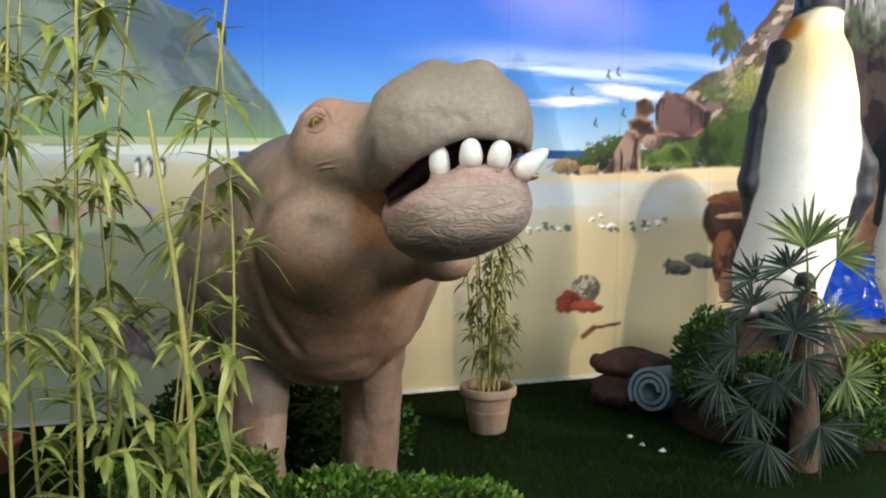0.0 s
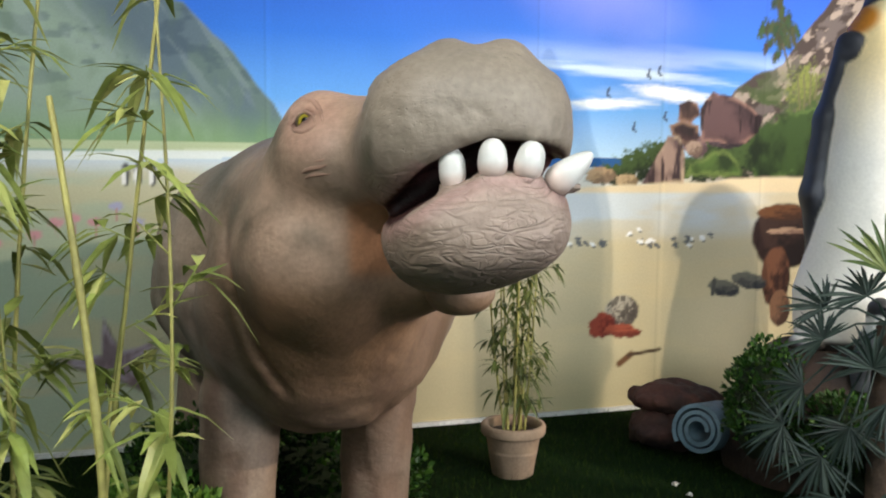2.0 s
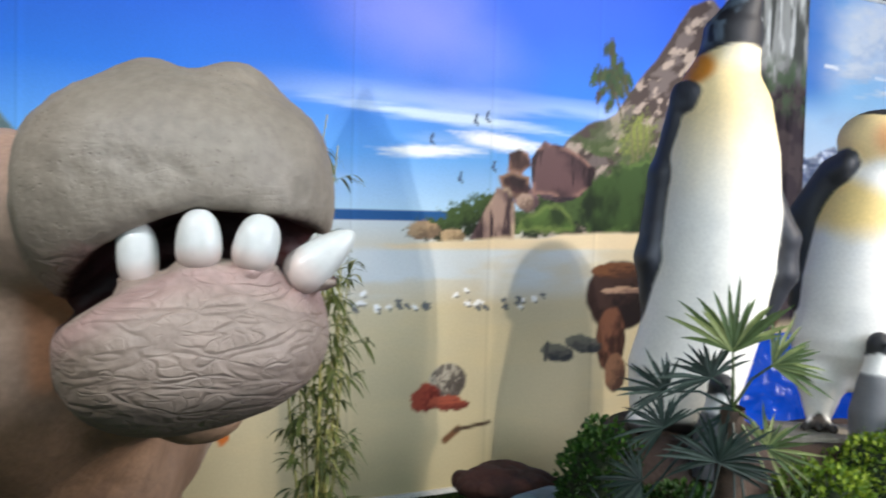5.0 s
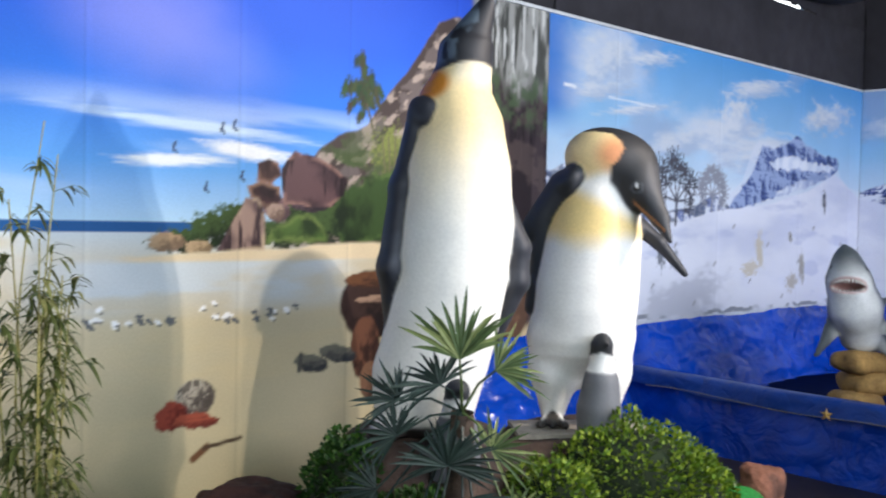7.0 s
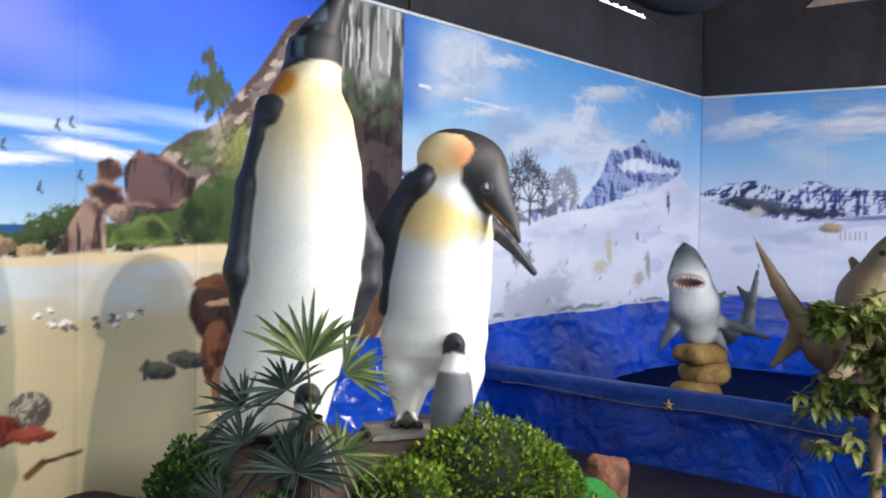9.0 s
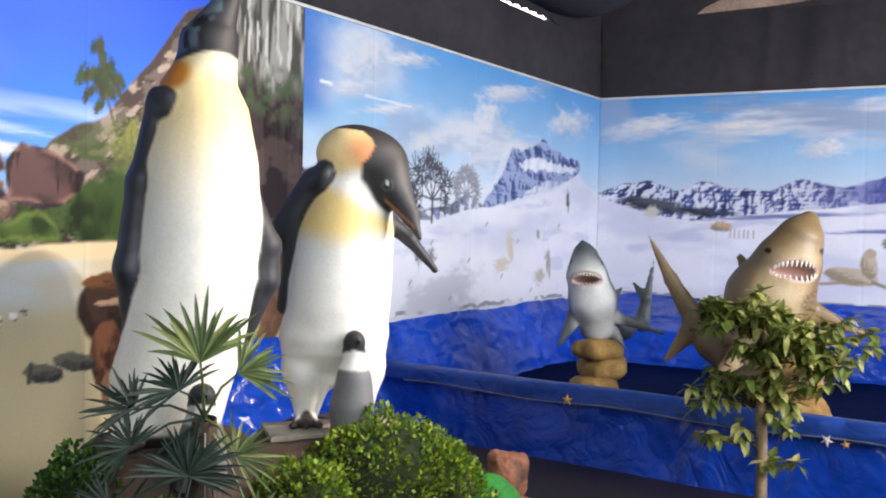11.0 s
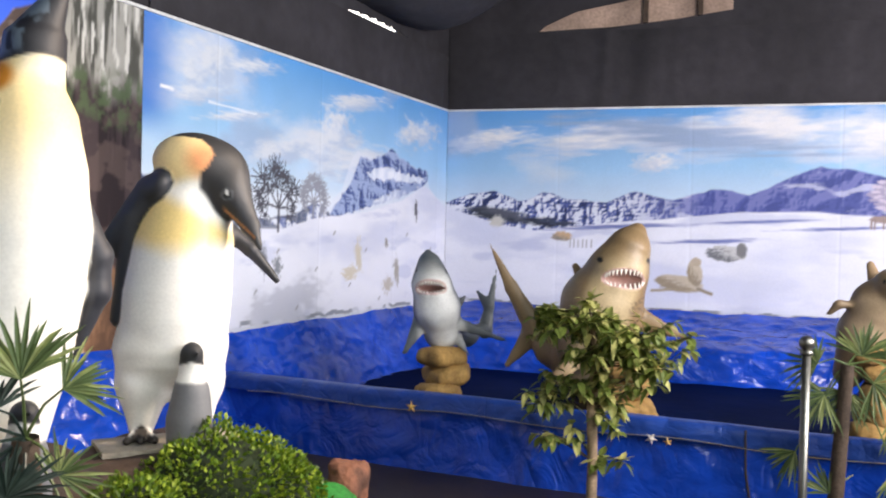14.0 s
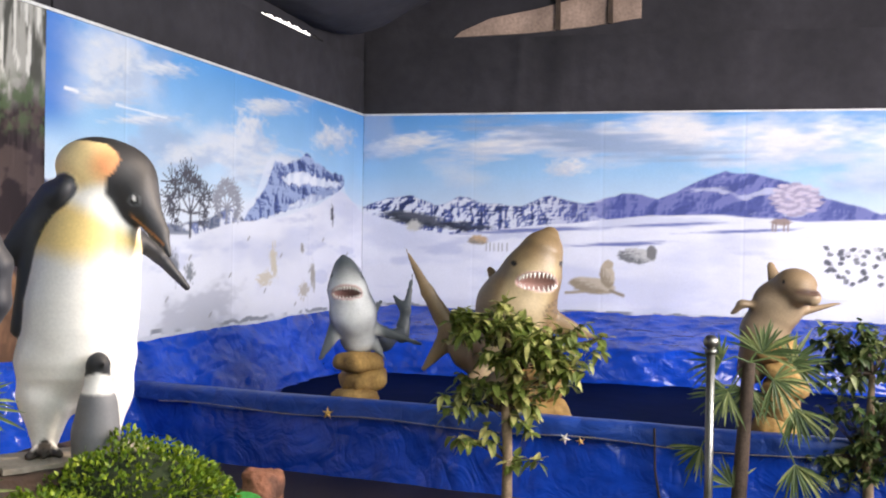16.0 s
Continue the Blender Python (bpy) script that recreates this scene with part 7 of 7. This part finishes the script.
# clipped bushes
def bush(name, lumps, count, size, material, m, label, seed, category="bush"):
    rng = random.Random(seed)
    ob = thing(name, m, label, category, "bushes")
    s = Soup()
    for c, r, share in lumps:
        for n in range(int(count * share)):
            u = Vector((rng.gauss(0, 1), rng.gauss(0, 1), rng.gauss(0, 1))).normalized()
            if u.z < -0.35:
                continue
            bump = 0.70 + 0.48 * vnoise(np.array([[u.x * 3 + c[0] * 7, u.y * 3, u.z * 3]]), seed)[0]
            depth = bump * (1 - 0.22 * rng.random() ** 2)
            p = Vector((c[0] + u.x * r[0] * depth, c[1] + u.y * r[1] * depth, max(0.005, c[2] + u.z * r[2] * depth)))
            way = (u + Vector((rng.uniform(-1, 1), rng.uniform(-1, 1), rng.uniform(-0.4, 1.1)))).normalized()
            side = way.cross(Vector((rng.uniform(-1, 1), rng.uniform(-1, 1), rng.uniform(-1, 1)))).normalized()
            L, W = size * rng.uniform(0.7, 1.3), size * rng.uniform(0.3, 0.42)
            n2 = way.cross(side)
            s.add([p, p + way * L * 0.45 - side * W + n2 * W * 0.3, p + way * L, p + way * L * 0.45 + side * W + n2 * W * 0.3], [(0, 1, 2, 3)])
    part_mesh("foliage", s.mesh("foliage", material), None, ob)
    # smooth near-black cores stand in for the shade between the leaves
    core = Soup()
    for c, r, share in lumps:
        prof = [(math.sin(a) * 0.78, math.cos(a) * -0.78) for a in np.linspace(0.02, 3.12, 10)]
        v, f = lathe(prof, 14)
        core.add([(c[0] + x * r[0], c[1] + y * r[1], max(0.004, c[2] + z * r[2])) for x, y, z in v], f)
    part_mesh("gap_shade_core", core.mesh("gap_shade_core", CORE, True), None, ob, "near-black core standing in for shade between the leaves")
    return ob


# leaf-gap shade as a colour
CORE = plain("gap_shade_core", (0.012, 0.022, 0.006), 1.0)
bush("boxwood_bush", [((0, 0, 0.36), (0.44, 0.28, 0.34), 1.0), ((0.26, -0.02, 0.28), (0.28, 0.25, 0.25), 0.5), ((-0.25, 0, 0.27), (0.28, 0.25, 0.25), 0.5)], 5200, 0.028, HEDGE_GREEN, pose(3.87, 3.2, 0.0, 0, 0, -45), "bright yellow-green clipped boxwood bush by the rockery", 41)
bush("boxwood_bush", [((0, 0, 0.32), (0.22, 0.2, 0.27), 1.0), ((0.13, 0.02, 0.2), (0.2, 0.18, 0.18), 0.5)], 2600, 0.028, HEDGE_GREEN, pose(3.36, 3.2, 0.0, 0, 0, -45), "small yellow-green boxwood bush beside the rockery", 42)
bush("boxwood_bush", [((0, 0, 0.36), (0.18, 0.2, 0.33), 1.0), ((0.16, 0.1, 0.28), (0.2, 0.2, 0.28), 0.8)], 2600, 0.03, DARK_SHADED_HEDGE, pose(2.62, 3.72, 0.0, 0, 0, -30), "dark green clipped boxwood bush on the turf", 43)
# bush added to cover the rockery, in place of dark fronds
bush("boxwood_bush", [((0, 0, 0.26), (0.26, 0.2, 0.26), 1.0), ((0.3, -0.05, 0.2), (0.22, 0.18, 0.2), 0.6)], 2600, 0.03, DARK_SHADED_HEDGE, pose(2.78, 3.36, 0.0, 0, 0, -40), "added dark green filler bush covering the rockery behind the palm", 46)
bush("low_bush", [((0, 0, 0.14), (0.5, 0.22, 0.2), 1.0), ((0.45, 0.1, 0.1), (0.3, 0.2, 0.15), 0.5), ((-0.5, 0.25, 0.2), (0.3, 0.22, 0.25), 0.7)], 4600, 0.034, LIT_HEDGE, pose(0.36, 2.86, 0.0, 0, 0, -10), "low green leafy bush around the hippo's feet", 44)
bush("low_bush", [((0, 0, 0.2), (0.45, 0.25, 0.28), 1.0), ((-0.5, -0.1, 0.22), (0.3, 0.25, 0.28), 0.7)], 3000, 0.034, DARK_SHADED_HEDGE, pose(0.5, 3.85, 0.0, 0, 0, -10), "low leafy bush between the hippo's legs, coloured for shade", 45)


# fan palms
def fan(s, hub, face, up, radius, blades_n, rng, spread=88):
    """A fan leaf: narrow folded blades that radiate from one hub."""
    face, up = Vector(face).normalized(), Vector(up).normalized()
    side = up.cross(face).normalized()
    up = face.cross(side)
    for n in range(blades_n):
        w = radians(-spread + 2 * spread * n / (blades_n - 1) + rng.uniform(-5, 5))
        way = up * math.cos(w) + side * math.sin(w) + face * rng.uniform(-0.12, 0.22)
        way.normalize()
        L = radius * 0.9 * (0.72 + 0.28 * math.cos(w * 0.55)) * rng.uniform(0.72, 1.1)
        across = way.cross(face).normalized()
        W = radius * 0.034
        droop = rng.uniform(0.02, 0.32)
        pts = []
        for t, k in ((0.0, 0.25), (0.45, 1.0), (0.8, 0.6), (1.0, 0.05)):
            c = hub + way * L * t - Vector((0, 0, droop * L * t * t))
            pts.append((c - across * W * k + face * W * 0.35 * k, c, c + across * W * k + face * W * 0.35 * k))
        verts = [v for row in pts for v in row]
        faces = []
        for m in range(3):
            a = m * 3
            faces += [(a, a + 1, a + 4, a + 3), (a + 1, a + 2, a + 5, a + 4)]
        s.add(verts, faces)


def fan_palm(m, label, fans, trunk, seed):
    rng = random.Random(seed)
    ob = thing("fan_palm", m, label, "fan palm", "fan palms")
    s = Soup()
    s.add(*tube(trunk[0], trunk[1], 10))
    part_mesh("trunk", s.mesh("trunk", BARK, True), None, ob, "fibrous brown trunk")
    crown = Vector(trunk[0][-1])
    for hub, face, up, radius, spread, green in fans:
        s = Soup()
        hub = Vector(hub)
        mid = crown.lerp(hub, 0.5) + Vector((0, 0, 0.03))
        fan(s, hub, face, up, radius, 21 if spread < 100 else 32, rng, spread)
        frond = part_mesh("frond", s.mesh("frond", green), None, ob)
        s = Soup()
        s.add(*tube([crown, mid, hub], [0.007, 0.005, 0.004], 5))
        part_mesh("stalk", s.mesh("stalk", green), None, frond)
    return ob


fan_palm(pose(2.74, 3.1, 0), "fan palm with stiff green and blue-grey fronds", [
    ((-0.14, -0.11, 1.10), (-0.72, -0.60, 0.30), (-0.02, 0.06, 1), 0.30, 58, PALM_GREEN),
    ((-0.04, -0.19, 1.06), (-0.60, -0.75, 0.25), (0.64, -0.66, 0.62), 0.22, 62, PALM_GREEN),
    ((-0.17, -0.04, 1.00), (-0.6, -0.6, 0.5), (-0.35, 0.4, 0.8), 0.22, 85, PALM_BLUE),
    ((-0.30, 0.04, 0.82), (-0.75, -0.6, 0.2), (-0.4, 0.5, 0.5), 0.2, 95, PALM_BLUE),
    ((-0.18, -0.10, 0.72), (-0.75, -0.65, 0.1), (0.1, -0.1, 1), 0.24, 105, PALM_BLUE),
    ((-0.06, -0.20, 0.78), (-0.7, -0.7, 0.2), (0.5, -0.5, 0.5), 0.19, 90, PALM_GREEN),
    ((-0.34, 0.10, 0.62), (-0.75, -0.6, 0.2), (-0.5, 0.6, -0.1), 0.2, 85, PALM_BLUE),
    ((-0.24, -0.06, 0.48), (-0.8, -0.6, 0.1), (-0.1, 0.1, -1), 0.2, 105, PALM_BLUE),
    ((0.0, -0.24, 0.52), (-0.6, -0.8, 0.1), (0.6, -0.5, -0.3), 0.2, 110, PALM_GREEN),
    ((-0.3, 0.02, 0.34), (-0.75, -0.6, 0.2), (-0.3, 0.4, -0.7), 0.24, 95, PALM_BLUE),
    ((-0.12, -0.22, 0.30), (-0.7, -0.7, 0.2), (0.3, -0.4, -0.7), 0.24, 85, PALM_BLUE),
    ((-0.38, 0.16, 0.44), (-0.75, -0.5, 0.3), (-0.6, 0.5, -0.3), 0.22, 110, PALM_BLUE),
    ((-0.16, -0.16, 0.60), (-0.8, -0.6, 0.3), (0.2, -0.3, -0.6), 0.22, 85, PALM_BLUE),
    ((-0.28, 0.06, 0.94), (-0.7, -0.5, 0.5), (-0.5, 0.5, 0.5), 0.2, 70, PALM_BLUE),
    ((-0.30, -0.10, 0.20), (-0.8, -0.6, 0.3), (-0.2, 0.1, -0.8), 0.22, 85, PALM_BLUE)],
    ([(0, 0, 0), (0.0, 0.01, 0.3), (-0.02, 0.0, 0.6), (-0.04, -0.02, 0.88)], [0.07, 0.065, 0.06, 0.045]), 51)
fan_palm(pose(5.8, 0.58, 0), "small fan palm with drooping yellow-green fronds", [
    ((0.06, -0.12, 1.0), (-0.9, 0.1, 0.3), (0.1, -0.3, 1), 0.28, 85, PALM_GREEN),
    ((0.08, -0.28, 0.95), (-0.9, 0.0, 0.3), (0.0, -0.7, 0.6), 0.28, 85, PALM_GREEN),
    ((0.0, 0.10, 0.95), (-0.9, 0.2, 0.2), (0.0, 0.7, 0.3), 0.22, 85, PALM_GREEN),
    ((0.05, -0.05, 0.80), (-0.9, 0.0, 0.2), (0.0, 0.2, -1), 0.22, 85, PALM_GREEN),
    ((0.02, 0.06, 0.78), (-0.9, 0.1, 0.3), (0.0, 0.6, -0.5), 0.24, 85, PALM_GREEN),
    ((0.04, -0.18, 0.86), (-0.9, 0.0, 0.3), (0.0, -0.5, -0.3), 0.26, 85, PALM_GREEN),
    ((0.08, -0.3, 0.70), (-0.95, 0.0, 0.1), (0.0, -0.4, -0.8), 0.24, 58, PALM_GREEN),
    ((-0.02, 0.02, 0.25), (-0.9, 0.1, 0.3), (0, 0.3, 0.6), 0.22, 58, PALM_GREEN),
    ((0.02, -0.3, 0.4), (-0.9, 0.1, 0.3), (0, -0.3, -0.8), 0.24, 58, PALM_GREEN),
    ((0.02, 0.2, 0.45), (-0.9, 0.2, 0.2), (0, 0.5, -0.7), 0.22, 58, PALM_GREEN)],
    ([(0, 0, 0), (0.01, -0.02, 0.4), (0.03, -0.05, 0.95)], [0.045, 0.04, 0.035]), 52)


# broad-leaved trees
def ficus(m, label, trunk, clusters, leaves, leaf_size, seed, green=FICUS_GREEN):
    rng = random.Random(seed)
    ob = thing("ficus_tree", m, label, "ficus tree", "ficus trees")
    s = Soup()
    s.add(*tube(trunk[0], trunk[1], 9))
    stem = part_mesh("trunk", s.mesh("trunk", PALE_BARK, True), None, ob, "knobbly pale brown trunk")
    s, limbs = Soup(), Soup()
    axis = [Vector(p) for p in trunk[0]]
    for c, r, share in clusters:
        root = min(axis, key=lambda p: (p - Vector(c)).length + (0.3 if p.z > c[2] + 0.05 else 0))
        for n in range(max(3, int(leaves * share / 12))):
            u = Vector((rng.gauss(0, 1), rng.gauss(0, 1), rng.gauss(0, 0.8)))
            u = u.normalized() * rng.random() ** 0.4
            tip = Vector((c[0] + u.x * r[0], c[1] + u.y * r[1], c[2] + u.z * r[2]))
            mid = root.lerp(tip, 0.55) + Vector((0, 0, 0.03))
            limbs.add(*tube([root, mid, tip], [0.006, 0.003, 0.0015], 5))
            for i in range(12):
                p = mid.lerp(tip, rng.uniform(0.2, 1.15))
                way = Vector((rng.uniform(-1, 1), rng.uniform(-1, 1), rng.uniform(-0.9, 0.5)))
                leaf(s, p, way, leaf_size * rng.uniform(0.6, 1.2), leaf_size * 0.5 * rng.uniform(0.8, 1.2), rng.uniform(0, 0.4), rng)
    part_mesh("branchwork", limbs.mesh("branchwork", BARK, True), None, stem)
    part_mesh("foliage", s.mesh("foliage", green), None, ob)
    return ob


ficus(pose(5.61, 1.87, 0), "small artificial ficus tree with variegated green leaves", ([(0, 0, 0), (0.01, 0.0, 0.3), (0.0, 0.01, 0.6), (0.015, 0.0, 0.85), (0.0, 0.02, 1.1)], [0.034, 0.03, 0.032, 0.026, 0.015]),
      [((0.0, 0.14, 1.12), (0.22, 0.3, 0.18), 0.8), ((0.02, -0.2, 0.98), (0.26, 0.42, 0.2), 1.1), ((0.0, -0.05, 0.8), (0.2, 0.36, 0.14), 0.35), ((0.0, 0.3, 0.62), (0.12, 0.16, 0.14), 0.16), ((0.0, 0.22, 0.45), (0.1, 0.16, 0.08), 0.1), ((0.0, -0.15, 0.6), (0.1, 0.14, 0.12), 0.1), ((-0.02, -0.1, 0.3), (0.1, 0.14, 0.06), 0.05)], 640, 0.092, 61)
ficus(pose(6.0, -0.12, 0), "bushy artificial ficus with dark green leaves", ([(0, 0, 0), (0.0, 0.01, 0.4), (0.0, 0.0, 0.9)], [0.03, 0.028, 0.016]),
      [((0.0, 0.08, 1.02), (0.22, 0.3, 0.24), 0.6), ((0.0, -0.06, 0.7), (0.24, 0.36, 0.25), 0.55), ((0.0, 0.12, 0.4), (0.2, 0.26, 0.22), 0.4)], 1150, 0.072, 62, DARK_FICUS)

# steel post with a ball, and a dark stick leaning on the pool
post = thing("steel_post", pose(5.76, 0.735, 0), "polished steel post with a round ball top", "post")
s = Soup()
s.add(*lathe([(0.0, 0.0), (0.11, 0.0), (0.115, 0.008), (0.10, 0.02), (0.03, 0.026), (0.0, 0.027)], 28))
part_mesh("base_plate", s.mesh("base_plate", CHROME, True), None, post)
s = Soup()
s.add(*lathe([(0.024, 0.02), (0.024, 1.0), (0.0, 1.001)], 20))
pole = part_mesh("pole", s.mesh("pole", CHROME, True), None, post)
s = Soup()
s.add(*lathe([(0.0, 0.992), (0.03, 0.994), (0.034, 1.0), (0.034, 1.014), (0.028, 1.022), (0.0, 1.024)], 20))
part_mesh("collar", s.mesh("collar", CHROME, True), None, pole)
s = Soup()
s.add(*lathe([(0.042 * math.sin(a), 1.06 - 0.042 * math.cos(a)) for a in np.linspace(0.01, 3.13, 14)], 20))
part_mesh("ball", s.mesh("ball", CHROME, True), None, post, "shiny steel ball")
s = Soup()
s.add(*tube([(5.93, 1.0, 0.0), (5.97, 1.05, 0.25), (6.0, 1.06, 0.5)], [0.008, 0.007, 0.006], 6))
tagged(new("stick", s.mesh("stick", BARK, True)), "thin dark stick leaning against the blue pool", "stick")


# a small pot by the mural, and scraps of paper on the turf
small = thing("flower_pot", pose(-0.92, 4.3, 0.012), "small reddish terracotta flower pot by the mural", "flower pot")
s = Soup()
s.add(*lathe([(0.0, 0.0), (0.07, 0.0), (0.095, 0.13), (0.106, 0.132), (0.108, 0.165), (0.098, 0.168), (0.09, 0.13), (0.0, 0.12)], 28))
part_mesh("pot_body", s.mesh("pot_body", plain("red_terracotta", (0.26, 0.09, 0.05), 0.8), True), None, small)
for n, (x, y, size) in enumerate([(2.192, 3.778, 0.022), (2.226, 3.524, 0.03), (2.18, 3.64, 0.016)]):
    rng = random.Random(70 + n)
    ring = [(size * math.cos(w) * rng.uniform(0.6, 1.2), size * math.sin(w) * rng.uniform(0.5, 1.0), rng.uniform(0, 0.012)) for w in np.linspace(0, 5.4, 7)]
    s = Soup()
    s.add([(0, 0, 0.018)] + ring + [(a * 0.95, b * 0.95, c - 0.003) for a, b, c in ring], [(0, 1 + i, 1 + (i + 1) % 7) for i in range(7)] + [(8 + i, 1 + i, 1 + (i + 1) % 7, 8 + (i + 1) % 7) for i in range(7)])
    ob = new("paper_scrap", s.mesh("paper_scrap", SHELL_WHITE))
    ob.matrix_basis = pose(x, y, 0.016)
    tagged(ob, "crumpled white paper scrap on the turf", "paper scrap", "paper scraps")
